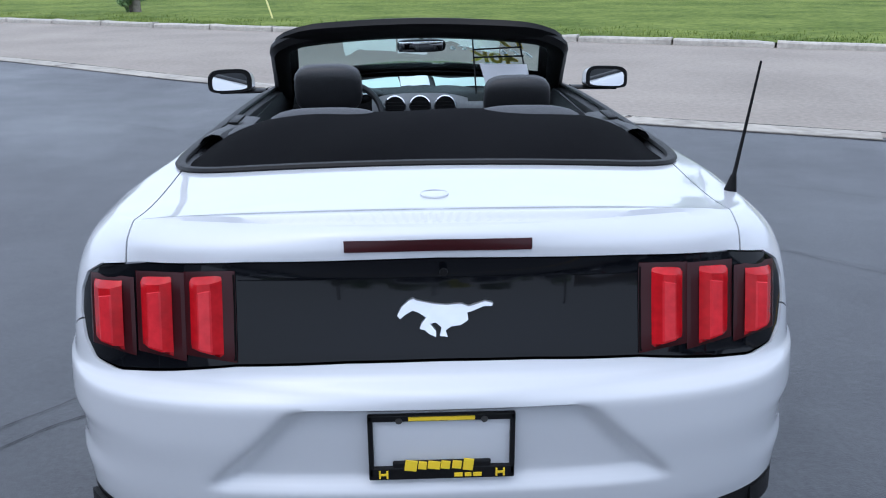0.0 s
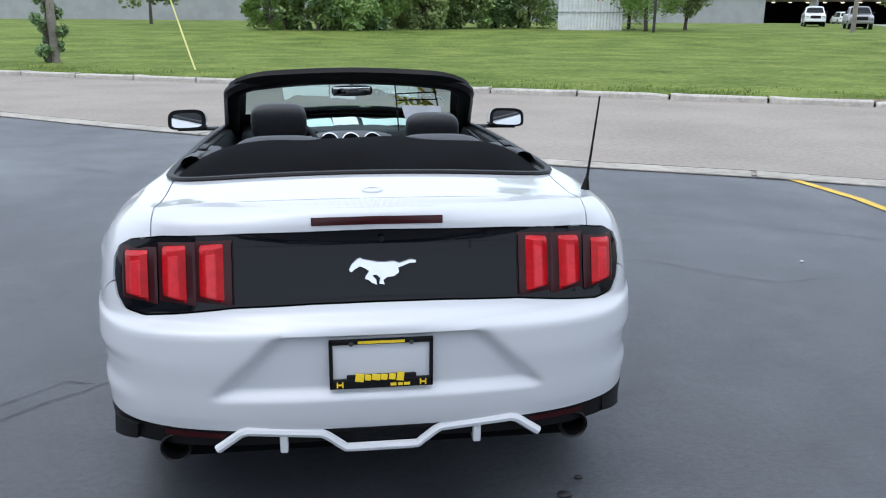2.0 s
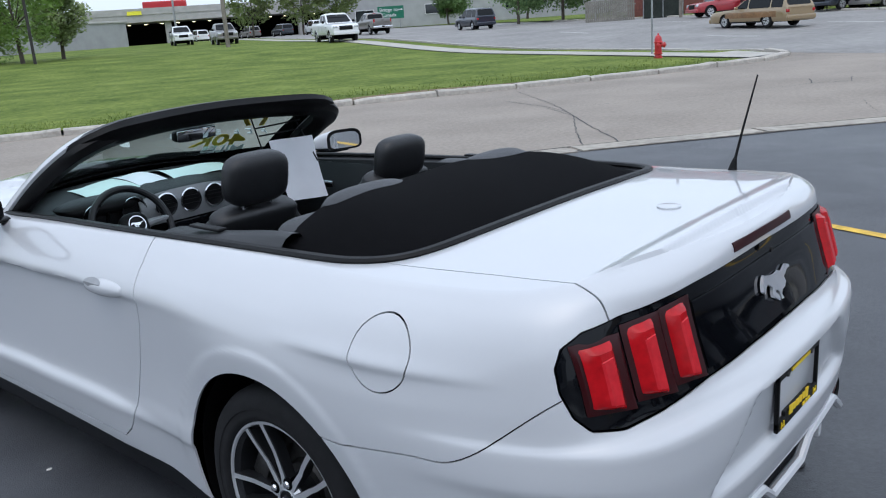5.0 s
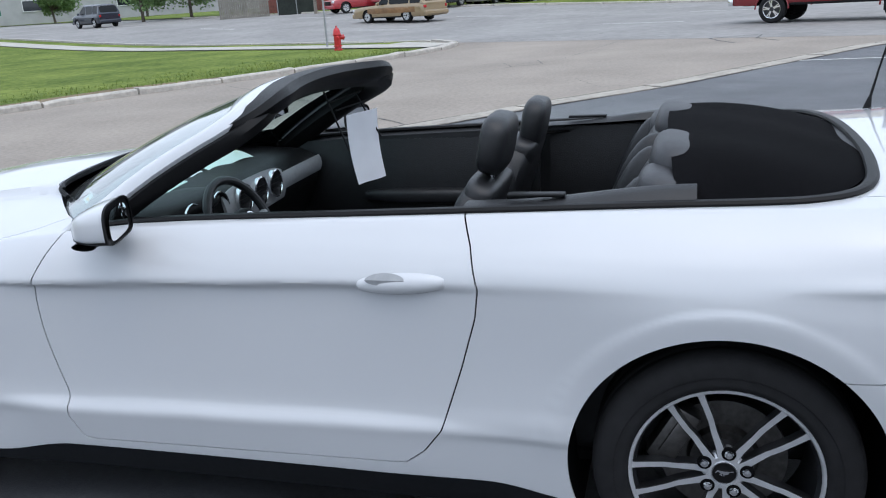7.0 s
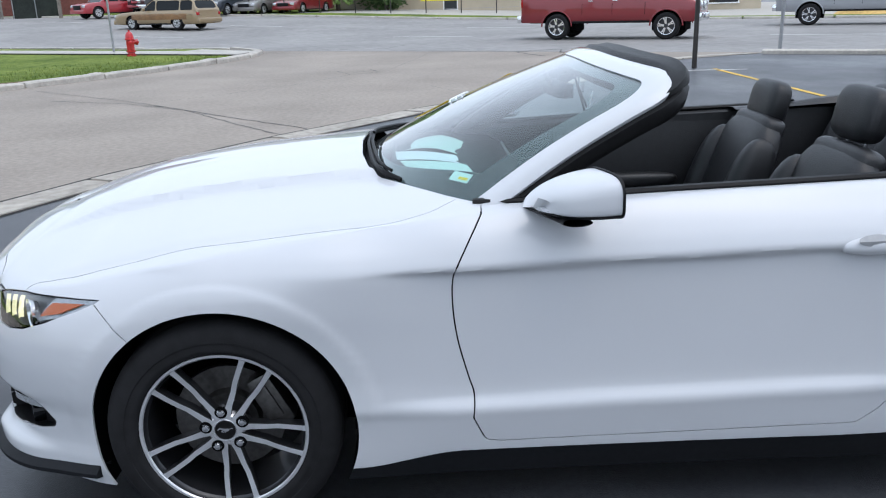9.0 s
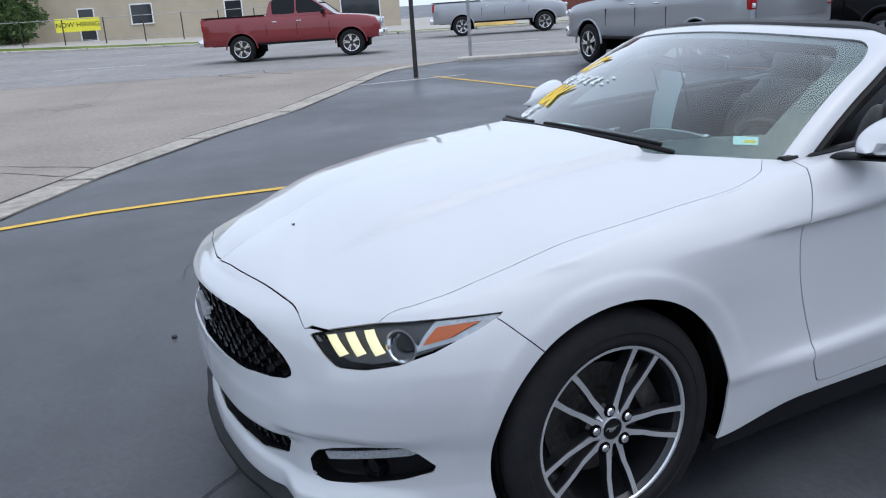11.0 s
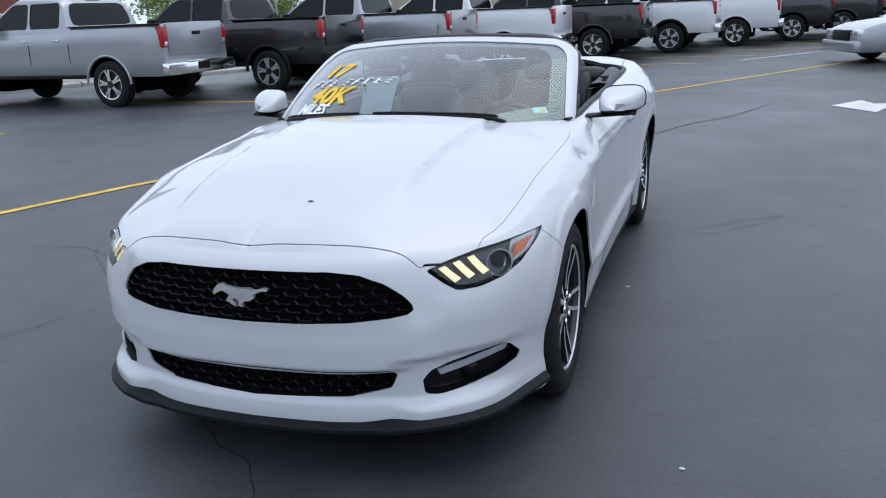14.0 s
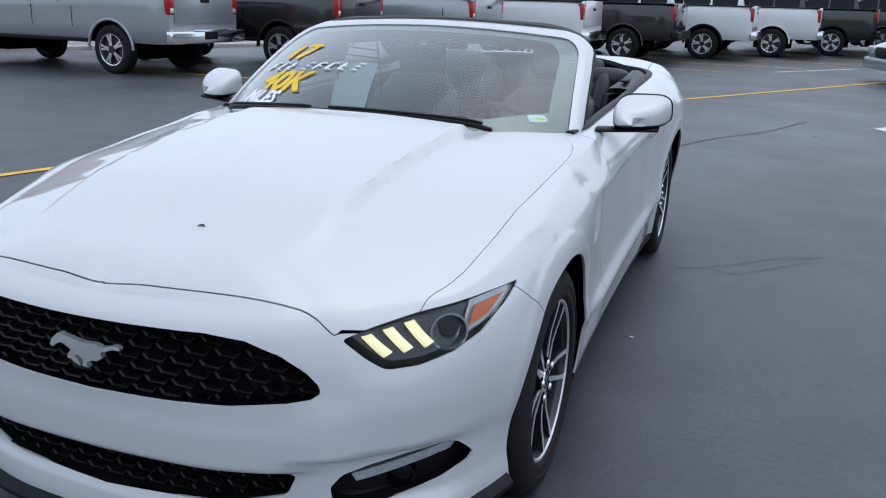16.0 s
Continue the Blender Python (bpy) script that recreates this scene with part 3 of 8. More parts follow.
# grass blades at the lawn's edge and the hydrant
BLADE = mat("grass_blade", (0.12, 0.20, 0.034), 0.8, noise_scale=1.2, vary=0.4, second=(0.24, 0.29, 0.075), second_scale=0.3, spec=0.15)
_rg = random.Random(5)
_fp = [Vector((x, y, 0)) for x, y in clipped(FAR, -24, 30)]
BV, BF = [], []
for i in range(15000):
    t = _rg.random()
    p, q = polyline(_fp, t), polyline(_fp, min(1, t + 0.004))
    w = (q - p).normalized() if (q - p).length > 1e-6 else Vector((1, 0, 0))
    off = 0.15 + abs(_rg.gauss(0, 1.3))
    x, y = p.x - w.y * off, p.y + w.x * off
    if poly_dist([(8.0, 11.0), (12.6, 9.0), (15.2, 7.5), (15.0, 8.3), (12.5, 10.2), (9.2, 12.2)], [x], [y])[0] < 0.1 and _rg.random() < 0.85:
        continue
    if across(x, y) > 15.7 or noise.noise((x * 0.7, y * 0.7, 4)) < -0.25:
        continue
    z = float(ground_z(x, y)) + 0.095
    a, h, b = _rg.uniform(0, 6.28), _rg.uniform(0.03, 0.085), _rg.uniform(0.006, 0.014)
    lx, ly = _rg.gauss(0, 0.03), _rg.gauss(0, 0.03)
    k = len(BV)
    BV += [(x - b * math.cos(a), y - b * math.sin(a), z), (x + b * math.cos(a), y + b * math.sin(a), z), (x + lx, y + ly, z + h)]
    BF.append((k, k + 1, k + 2))
_gb = new("grass_blades", bpy.data.meshes.new("grass_blades"))
_gb.data.from_pydata(BV, [], BF)
_gb.data.materials.append(BLADE)
tagged(_gb, "short uneven grass blades along the lawn's edge", "grass", kind="stuff")


# ---------------------------------------------------------------- the convertible
OUT = [(0, 2.285), (0.15, 2.278), (0.30, 2.261), (0.45, 2.218), (0.58, 2.149), (0.69, 2.065), (0.785, 1.960), (0.855, 1.835), (0.897, 1.70),
       (0.920, 1.52), (0.928, 1.36), (0.924, 1.15), (0.914, 0.90), (0.907, 0.6), (0.905, 0.2), (0.907, -0.2), (0.913, -0.55), (0.928, -0.85), (0.946, -1.12),
       (0.955, -1.36), (0.952, -1.62), (0.936, -1.86), (0.905, -2.05), (0.855, -2.205), (0.775, -2.325), (0.66, -2.40), (0.50, -2.445), (0.32, -2.468), (0.15, -2.476), (0, -2.478)]
NS = 330
_o = smooth_line([(x, y, 0) for x, y in OUT], 1200)
_len = np.concatenate([[0], np.cumsum([(b - a).length for a, b in zip(_o, _o[1:])])])
_s = np.linspace(0, _len[-1], NS)
BX = np.interp(_s, _len, [p.x for p in _o])
BY = np.interp(_s, _len, [p.y for p in _o])
BX[0] = BX[-1] = 0.0
_tx, _ty = np.gradient(BX), np.gradient(BY)
_tl = np.hypot(_tx, _ty)
NX, NY = -_ty / _tl, _tx / _tl
NX[0] = NX[-1] = 0.0

# how far the side lies inside the outline, by height, station by station
STATIONS = [
    ((0, 2.262), [(0.16, .035), (0.22, .030), (0.26, .034), (0.285, .05), (0.366, .056), (0.379, .042), (0.388, .022), (0.40, .018), (0.47, .016), (0.51, .018), (0.57, .014), (0.64, .010), (0.69, .012), (0.72, .022), (0.745, .045), (0.768, .080), (0.80, .15)]),
    ((0.45, 2.225), [(0.16, .035), (0.22, .030), (0.26, .034), (0.285, .05), (0.366, .050), (0.379, .034), (0.388, .014), (0.40, .010), (0.47, .009), (0.51, .013), (0.57, .016), (0.64, .020), (0.70, .034), (0.73, .052), (0.757, .085), (0.80, .155)]),
    ((0.58, 2.175), [(0.16, -.004), (0.225, -.014), (0.243, -.013), (0.255, -.004), (0.270, .022), (0.285, .031), (0.395, .032), (0.412, .012), (0.424, .0), (0.50, .004), (0.57, .018), (0.64, .032), (0.70, .053), (0.73, .073), (0.757, .104), (0.80, .175)]),
    ((0.69, 2.095), [(0.16, -.004), (0.225, -.015), (0.247, -.014), (0.260, -.004), (0.276, .016), (0.292, .027), (0.405, .024), (0.425, .006), (0.437, .0), (0.52, .0), (0.58, .008), (0.62, .02), (0.66, .034), (0.70, .056), (0.73, .082), (0.76, .12), (0.80, .20)]),
    ((0.855, 1.85), [(0.16, .030), (0.22, .020), (0.25, .020), (0.275, .022), (0.30, .024), (0.38, .02), (0.46, .005), (0.54, .0), (0.60, .004), (0.65, .016), (0.70, .036), (0.74, .062), (0.78, .1), (0.82, .16)]),
    ((0.928, 1.36), [(0.16, .04), (0.22, .03), (0.35, .016), (0.5, .004), (0.6, .0), (0.68, .002), (0.74, .012), (0.79, .032), (0.83, .058), (0.865, .092), (0.90, .15)]),
    ((0.916, 0.98), [(0.16, .035), (0.22, .025), (0.30, .018), (0.36, .012), (0.395, .004), (0.42, .006), (0.5, .012), (0.6, .012), (0.7, .008), (0.77, .008), (0.80, .010), (0.84, .030), (0.88, .066), (0.91, .10), (0.95, .16)]),
    ((0.908, 0.65), [(0.16, .04), (0.255, .010), (0.30, .002), (0.36, -.008), (0.385, -.012), (0.395, -.011), (0.430, .010), (0.47, .015), (0.56, .018), (0.66, .020), (0.76, .022), (0.792, .021), (0.800, .017), (0.811, .001), (0.818, .0), (0.85, .011), (0.90, .040), (0.94, .078), (0.965, .115), (1.0, .18)]),
    ((0.905, 0.1), [(0.16, .04), (0.255, .010), (0.30, .002), (0.37, -.009), (0.395, -.013), (0.405, -.012), (0.442, .010), (0.48, .015), (0.56, .018), (0.66, .020), (0.77, .022), (0.806, .021), (0.815, .017), (0.826, .001), (0.833, .0), (0.865, .011), (0.91, .038), (0.95, .070), (0.985, .110), (1.02, .18)]),
    ((0.909, -0.4), [(0.16, .04), (0.255, .010), (0.30, .002), (0.38, -.008), (0.405, -.012), (0.415, -.011), (0.452, .010), (0.49, .014), (0.56, .016), (0.66, .018), (0.78, .020), (0.818, .019), (0.827, .015), (0.838, .001), (0.845, .0), (0.875, .012), (0.92, .042), (0.96, .078), (0.998, .118), (1.03, .18)]),
    ((0.928, -0.85), [(0.16, .05), (0.22, .035), (0.30, .024), (0.39, .012), (0.415, .003), (0.44, .003), (0.5, .010), (0.62, .014), (0.75, .012), (0.82, .010), (0.845, .008), (0.87, .014), (0.91, .040), (0.95, .078), (0.99, .122), (1.01, .150), (1.05, .21)]),
    ((0.955, -1.36), [(0.16, .05), (0.22, .04), (0.35, .03), (0.5, .016), (0.6, .006), (0.70, .0), (0.78, .001), (0.84, .012), (0.90, .042), (0.95, .084), (0.99, .130), (1.02, .172), (1.06, .24)]),
    ((0.945, -1.75), [(0.16, .06), (0.22, .05), (0.35, .035), (0.5, .014), (0.62, .003), (0.70, .0), (0.78, .004), (0.835, .013), (0.850, .014), (0.862, .009), (0.90, .030), (0.95, .062), (0.99, .104), (1.02, .150), (1.06, .22)]),
    ((0.855, -2.205), [(0.16, .05), (0.30, .020), (0.40, .010), (0.45, .006), (0.49, .002), (0.545, .010), (0.60, .006), (0.64, -.004), (0.70, .0), (0.722, .004), (0.736, .014), (0.80, .022), (0.87, .034), (0.93, .050), (0.98, .074), (1.02, .112), (1.06, .18)]),
    ((0.66, -2.40), [(0.16, .06), (0.30, .045), (0.40, .030), (0.45, .018), (0.55, .008), (0.64, .0), (0.698, .0), (0.720, .005), (0.730, .018), (0.742, .044), (0.80, .066), (0.87, .084), (0.93, .100), (0.98, .112), (1.02, .122), (1.045, .150), (1.07, .21)]),
    ((0, -2.478), [(0.16, .09), (0.30, .08), (0.37, .06), (0.41, .034), (0.48, .020), (0.55, .012), (0.64, .003), (0.715, .0), (0.738, .003), (0.752, .016), (0.768, .048), (0.82, .074), (0.87, .096), (0.93, .116), (0.98, .124), (1.03, .122), (1.052, .125), (1.062, .134), (1.068, .150), (1.09, .21)]),
]
_sa = [_s[int(np.argmin((BX - x) ** 2 + (BY - y) ** 2))] for (x, y), _ in STATIONS]
_zz = np.linspace(0.14, 1.12, 500)
_prof = np.array([spline([a for a, _ in p], [b for _, b in p])(_zz) for _, p in STATIONS])
SHOULDER = spline([2.32, 2.22, 2.065, 1.83, 1.70, 1.36, 1.0, 0.65, 0.1, -0.4, -0.85, -1.36, -1.75, -2.1, -2.3, -2.5],
                  [0.765, 0.760, 0.745, 0.768, 0.795, 0.858, 0.905, 0.945, 0.978, 0.995, 1.008, 1.020, 1.024, 1.036, 1.052, 1.068])
SPINE = spline([2.205, 2.08, 1.995, 1.795, 1.36, 0.95, 0.6, 0.0, -0.8, -1.5, -1.9, -2.2, -2.36],
               [0.765, 0.832, 0.860, 0.915, 0.982, 1.010, 1.03, 1.05, 1.05, 1.062, 1.068, 1.068, 1.068])


def inset(k, z):
    """Inset of the side at outline column k and heights z."""
    s = _s[k]
    i = int(np.clip(np.searchsorted(_sa, s) - 1, 0, len(_sa) - 2))
    t = (s - _sa[i]) / (_sa[i + 1] - _sa[i])
    t = t * t * (3 - 2 * t)
    return (1 - t) * np.interp(z, _zz, _prof[i]) + t * np.interp(z, _zz, _prof[i + 1])


NZ, NT = 100, 50


def body_half():
    """The right half of the outer skin: side rows up to the shoulder, then rows over the top to the middle."""
    rows = NZ + NT
    P = np.zeros((NS, rows, 3))
    for k in range(NS):
        zt = float(SHOULDER(BY[k]))
        z = np.linspace(0.165 + 0.18 * sstep(1.75, 2.0, -BY[k]) + 0.025 * sstep(1.7, 1.95, BY[k]), zt, NZ)
        d = inset(k, z)
        # flared lips round the wheels
        if BX[k] > 0.6:
            for y0, z0, r in ((1.36, 0.335, 0.386), (-1.355, 0.340, 0.400)):
                rr = np.hypot(BY[k] - y0, z - z0) - r
                d = d - 0.0045 * sstep(-0.02, 0.060, rr) * (1 - sstep(0.060, 0.074, rr)) * sstep(0.30, 0.42, z)
        x, y = BX[k] - NX[k] * d, BY[k] - NY[k] * d
        # number plate recess in the tail
        if BY[k] < -2.2:
            rec = 0.030 * sstep(0.50, 0.54, z) * (1 - sstep(0.700, 0.714, z)) * (1 - sstep(0.0, 0.055, BX[k] - (0.27 + (0.71 - z) * 1.0)))
            y = y + rec
        P[k, :NZ] = np.stack([np.maximum(x, 0), y, z], 1)
        qx, qy, qz = P[k, NZ - 1]
        if BY[k] > 1.3:
            f = _s[k] / _s[int(np.argmin(abs(BY - 1.3) + (BX < 0.5)))]
            yc = 2.202 - (2.202 - 1.3) * min(1, f)
        elif BY[k] < -1.7:
            f = (_s[-1] - _s[k]) / (_s[-1] - _s[int(np.argmin(abs(BY + 1.7) + (BX < 0.5)))])
            yc = -2.328 + (2.328 - 1.7) * min(1, f)
        else:
            yc = qy
        w = (np.arange(1, NT + 1) / NT) ** 1.08
        px = qx * (1 - w)
        py = qy + (yc - qy) * w
        zc = float(SPINE(yc))
        pz = qz + (zc - qz) * (1 - (1 - w) ** 2.1)
        # raised middle of the bonnet, and the lip of the boot lid
        dome = 0.405 + 0.03 * (2.0 - py)
        pz = pz + 0.025 * (1 - sstep(dome - 0.014, dome + 0.014, px)) * sstep(0.2, 0.9, py) * (1 - sstep(1.70, 2.05, py))
        pz = pz + (0.012 * sstep(2.19, 2.262, -py) - 0.019 * sstep(2.270, 2.284, -py)) * (1 - sstep(0.67, 0.72, px))
        seam = np.interp(py, [0.7, 0.85, 1.2, 1.55, 1.82, 1.94], [0.765, 0.79, 0.782, 0.765, 0.735, 0.70])
        pz = pz - 0.006 * np.exp(-((px - seam) / 0.022) ** 2) * sstep(0.72, 0.9, py) * (1 - sstep(1.75, 1.95, py))
        P[k, NZ:] = np.stack([px, py, pz], 1)
    V = [tuple(p) for p in P.reshape(-1, 3)]
    F = [(k * rows + j, k * rows + j + 1, (k + 1) * rows + j + 1, (k + 1) * rows + j) for k in range(NS - 1) for j in range(rows - 1)]
    return V, F


def circle(y0, z0, r):
    return lambda x, y, z: np.where(x > 0.45, np.hypot(y - y0, z - z0), 9) - r


DOOR = [(0.600, 0.955), (0.650, 0.875), (0.686, 0.800), (0.692, 0.713), (0.680, 0.604), (0.652, 0.492), (0.636, 0.435), (0.640, 0.367), (0.605, 0.290), (0.56, 0.283),
        (0.024, 0.288), (-0.49, 0.298), (-0.549, 0.342), (-0.605, 0.413), (-0.672, 0.603), (-0.718, 0.750), (-0.731, 0.837), (-0.705, 0.938), (-0.665, 1.03), (-0.66, 1.2), (0.60, 1.2)]
DOOR = [(p.x, p.y) for p in smooth_line([(y, z, 0) for y, z in DOOR[:8]], 40)] + DOOR[8:]
COCKPIT = [(0, 0.975), (0.25, 0.962), (0.41, 0.935), (0.49, 0.865), (0.58, 0.785), (0.68, 0.69), (0.735, 0.62), (0.757, 0.45), (0.762, 0.1), (0.764, -0.4), (0.757, -0.85), (0.752, -1.2), (0.746, -1.44),
           (0.730, -1.56), (0.685, -1.655), (0.60, -1.71), (0.45, -1.738), (0.25, -1.755), (0, -1.76)]
COCKPIT = COCKPIT + [(-x, y) for x, y in reversed(COCKPIT[1:-1])]
HOOD = [(0, 2.206), (0.30, 2.180), (0.46, 2.132), (0.545, 2.103), (0.60, 2.064), (0.655, 2.022), (0.695, 1.965), (0.705, 1.91), (0.735, 1.82), (0.765, 1.55), (0.782, 1.2), (0.79, 0.85), (0.768, 0.735), (0.70, 0.66), (0.6, 0.6), (0, 0.6)]
HOOD = HOOD[:6] + [(p.x, p.y) for p in smooth_line([(x, y, 0) for x, y in HOOD[6:13]], 40)] + HOOD[13:]
HOOD = HOOD + [(-x, y) for x, y in reversed(HOOD[1:-1])]
TAIL = [(0, 0.992), (0.40, 0.985), (0.64, 0.972), (0.735, 0.957), (0.778, 0.930), (0.797, 0.89), (0.801, 0.84), (0.790, 0.785), (0.765, 0.752), (0.70, 0.742), (0.60, 0.753), (0.43, 0.774), (0.2, 0.783), (0, 0.785)]
TAIL = [(x, z + 0.012) for x, z in TAIL]
TAIL = TAIL + [(-x, z) for x, z in reversed(TAIL[1:-1])]
GRILLE = [(0, 0.700), (0.30, 0.695), (0.39, 0.682), (0.465, 0.650), (0.515, 0.605), (0.540, 0.572), (0.545, 0.552), (0.530, 0.540), (0.48, 0.532), (0.36, 0.522), (0.2, 0.514), (0, 0.511)]
GRILLE = [(x * 0.995, 0.717 - (0.700 - z) * 0.93) for x, z in GRILLE]
GRILLE = GRILLE + [(-x, z) for x, z in reversed(GRILLE[1:-1])]
LOWER = [(0, 0.362), (0.30, 0.364), (0.482, 0.368), (0.458, 0.312), (0.33, 0.287), (0, 0.277)]
LOWER = LOWER + [(-x, z) for x, z in reversed(LOWER[1:-1])]
HEAD = [(0.572, 0.692), (0.62, 0.710), (0.70, 0.730), (0.78, 0.740), (0.849, 0.744), (0.842, 0.712), (0.818, 0.672), (0.778, 0.643), (0.72, 0.626), (0.662, 0.625), (0.622, 0.652)]
FOG = [(0.552, 0.335), (0.575, 0.365), (0.63, 0.388), (0.70, 0.404), (0.772, 0.414), (0.790, 0.400), (0.812, 0.358), (0.806, 0.336), (0.76, 0.312), (0.69, 0.294), (0.60, 0.281), (0.558, 0.288)]


def view_front(poly, ymin):
    return lambda x, y, z: np.where(y > ymin, poly_dist(poly, x, z), 9)


def view_rear(poly, ymax):
    return lambda x, y, z: np.where(y < ymax, poly_dist(poly, x, z), 9)


def view_top(poly, zmin):
    return lambda x, y, z: np.where(z > zmin, poly_dist(poly, x, y), 9)


def view_side(poly):
    return lambda x, y, z: np.where(x > 0.45, poly_dist(poly, y, z), 9)


def pull(vf, d):
    """Moves a sheet along y or towards the middle of the car, to set it into its opening."""
    out = []
    for x, y, z in vf[0]:
        out.append((x - 0.5 * d * np.sign(x) * min(1, abs(x) / 0.6), y - d * np.sign(y) * 0.85, z))
    return out, vf[1]


car = thing("convertible_car", "white two-door convertible with its soft top folded, parked on the lot", "car")

_half = body_half()
skin, _ = split(_half, lambda x, y, z: -circle(1.36, 0.335, 0.386)(x, y, z))
skin = compact(skin)
skin, _ = split(skin, lambda x, y, z: -circle(-1.355, 0.340, 0.400)(x, y, z))
skin = compact(skin)
_, skin = split(skin, view_top(COCKPIT, 0.86))
skin = compact(skin)
tail_half, skin = cut_out(skin, view_rear(TAIL, -1.95))
grille_half, skin = cut_out(skin, view_front(GRILLE, 2.0), 0.0)
lower_half, skin = cut_out(skin, view_front(LOWER, 1.95), 0.0)
head_half, skin = cut_out(skin, view_front(HEAD, 1.55))
fog_half, skin = cut_out(skin, view_front(FOG, 1.6), 0.0)
# dark backing behind the panel gaps
_inner = ([(x * 0.985 - 0.006, y * np.where(y < -2.0, 0.975, 0.992), z - 0.012) for x, y, z in skin[0]], skin[1])
for _y, _z, _r in ((1.36, 0.335, 0.425), (-1.355, 0.340, 0.440)):
    _inner = compact(split(_inner, lambda x, y, z: -circle(_y, _z, _r)(x, y, z))[0])
_inner = shell(_inner, 0.004)
part("inner_shell", join(_inner, mirrored(_inner)), SHADOWBLACK, car)
NOSE_SEAM = spline([0, 0.05, 0.12, 0.20, 0.30, 0.40, 0.46, 0.50, 0.552], [0.774, 0.778, 0.782, 0.781, 0.777, 0.768, 0.756, 0.740, 0.702])
hood_half, skin = cut_out(skin, lambda x, y, z: np.where((z > 0.69) & (y > 0.5), np.where((x < 0.552) & (y > 1.9), 0.6 * (NOSE_SEAM(x) - z), poly_dist(HOOD, x, y) * np.where(y > 1.995, 0.32, 1.0)), 9), 0.0007)
hood_half = ([(x, y, z + 0.0005) for x, y, z in hood_half[0]], hood_half[1])
deck_half, skin = cut_out(skin, lambda x, y, z: np.where((y < -1.3) & (z > 0.96), x - (0.712 - 0.04 * sstep(1.5, 2.15, -y)), 9))
door_half, skin = cut_out(skin, view_side(DOOR))
# lower black parts: skirt between the wheels, valance at the tail
skirt_half, skin = cut_out(skin, lambda x, y, z: np.where(abs(y) < 1.12, np.maximum(z - (0.252 - 0.05 * sstep(0.66, 0.98, y) - 0.04 * sstep(0.72, 1.0, -y)), abs(y) - 1.1), 9), 0.001)
valance_half, skin = cut_out(skin, lambda x, y, z: np.where(y < -1.75, np.maximum(z - (0.398 + 0.018 * (np.abs(x) / 0.86) ** 3), y + 1.93), 9), 0.001)
fbump_half, skin = cut_out(skin, lambda x, y, z: np.where(y > 1.3, z - np.where(y < 1.70, 0.640 + (y - 1.60) * 0.98, 0.738 - 0.045 * sstep(1.75, 2.005, y) + 0.2 * sstep(2.025, 2.065, y)), 9))
rbump_half, skin = cut_out(skin, lambda x, y, z: np.where(y < -1.3, z - (0.640 + 0.03 * sstep(1.65, 1.95, -y) + 0.20 * sstep(1.97, 2.33, -y)), 9))
fender_half, quarter_half = split(skin, lambda x, y, z: -y)
fender_half, quarter_half = compact(fender_half), compact(quarter_half)
PANEL = 0.007


def panel(name, half, side, material=None, label="", parent=None, thick=PANEL):
    vf = shell(half, thick)
    return part(name, vf if side > 0 else mirrored(vf), material or WHITE, parent or car, label, sharp=38)


def welded(vf):
    """Merges the points on the middle line, so that both halves are one sheet."""
    seen, idx, V = {}, [], []
    for p in vf[0]:
        k = (round(p[0], 5), round(p[1], 5), round(p[2], 5))
        if k not in seen:
            seen[k] = len(V)
            V.append(p)
        idx.append(seen[k])
    F = []
    for f in vf[1]:
        g = []
        for i in f:
            if not g or idx[i] != g[-1]:
                g.append(idx[i])
        if len(g) > 1 and g[0] == g[-1]:
            g.pop()
        if len(g) > 2 and len(set(g)) == len(g):
            F.append(tuple(g))
    return V, F


def whole(name, half, material=None, label="", thick=PANEL):
    """Both halves as one panel."""
    both = welded(join(half, ([(-x, y, z) for x, y, z in half[0]], [tuple(reversed(f)) for f in half[1]])))
    return part(name, shell(both, thick), material or WHITE, car, label, sharp=38)


hood = whole("hood", hood_half, label="white bonnet with a raised middle")
deck = whole("boot_lid", deck_half, label="white boot lid with a small lip")
front_bumper = whole("front_bumper", fbump_half)
rear_bumper = whole("rear_bumper", rbump_half)
valance = whole("rear_valance", valance_half, TRIM, "black plastic valance")
tail_panel = whole("tail_panel", pull(tail_half, 0.004), GLOSSBLACK, "gloss black tail panel")
FUEL = circle(-1.815, 0.889, 0.086)
doors = {}
for side in (1, -1):
    panel("front_wing", fender_half, side)
    if side < 0:
        cap, rest = cut_out(quarter_half, FUEL, 0.0018)
        quarter = panel("rear_quarter", rest, side)
        panel("fuel_flap", cap, side, parent=quarter)
    else:
        panel("rear_quarter", quarter_half, side)
    doors[side] = panel("door", door_half, side)
    panel("side_skirt", skirt_half, side, LIPBLACK, "dark plastic side skirt")


# wheels
def badge(scale):
    """A plain bright emblem shape, as one flat outline."""
    pts = [(-.50, .02), (-.46, .10), (-.38, .17), (-.33, .19), (-.30, .17), (-.20, .15), (-.10, .13), (.02, .12), (.16, .13), (.25, .10), (.32, .12), (.42, .15), (.50, .13), (.49, .10), (.40, .10), (.30, .06), (.23, .04),
           (.24, -.03), (.16, -.08), (.06, -.09), (.00, -.13), (.02, -.19), (-.06, -.18), (-.04, -.10), (-.10, -.05), (-.16, -.06), (-.10, -.13), (-.10, -.19), (-.17, -.16), (-.22, -.12), (-.27, -.11), (-.25, -.06),
           (-.20, .0), (-.28, .05), (-.34, .07), (-.42, .03), (-.47, -.01)]
    return [(x * scale * 1.15, z * scale * 1.15) for x, z in pts]


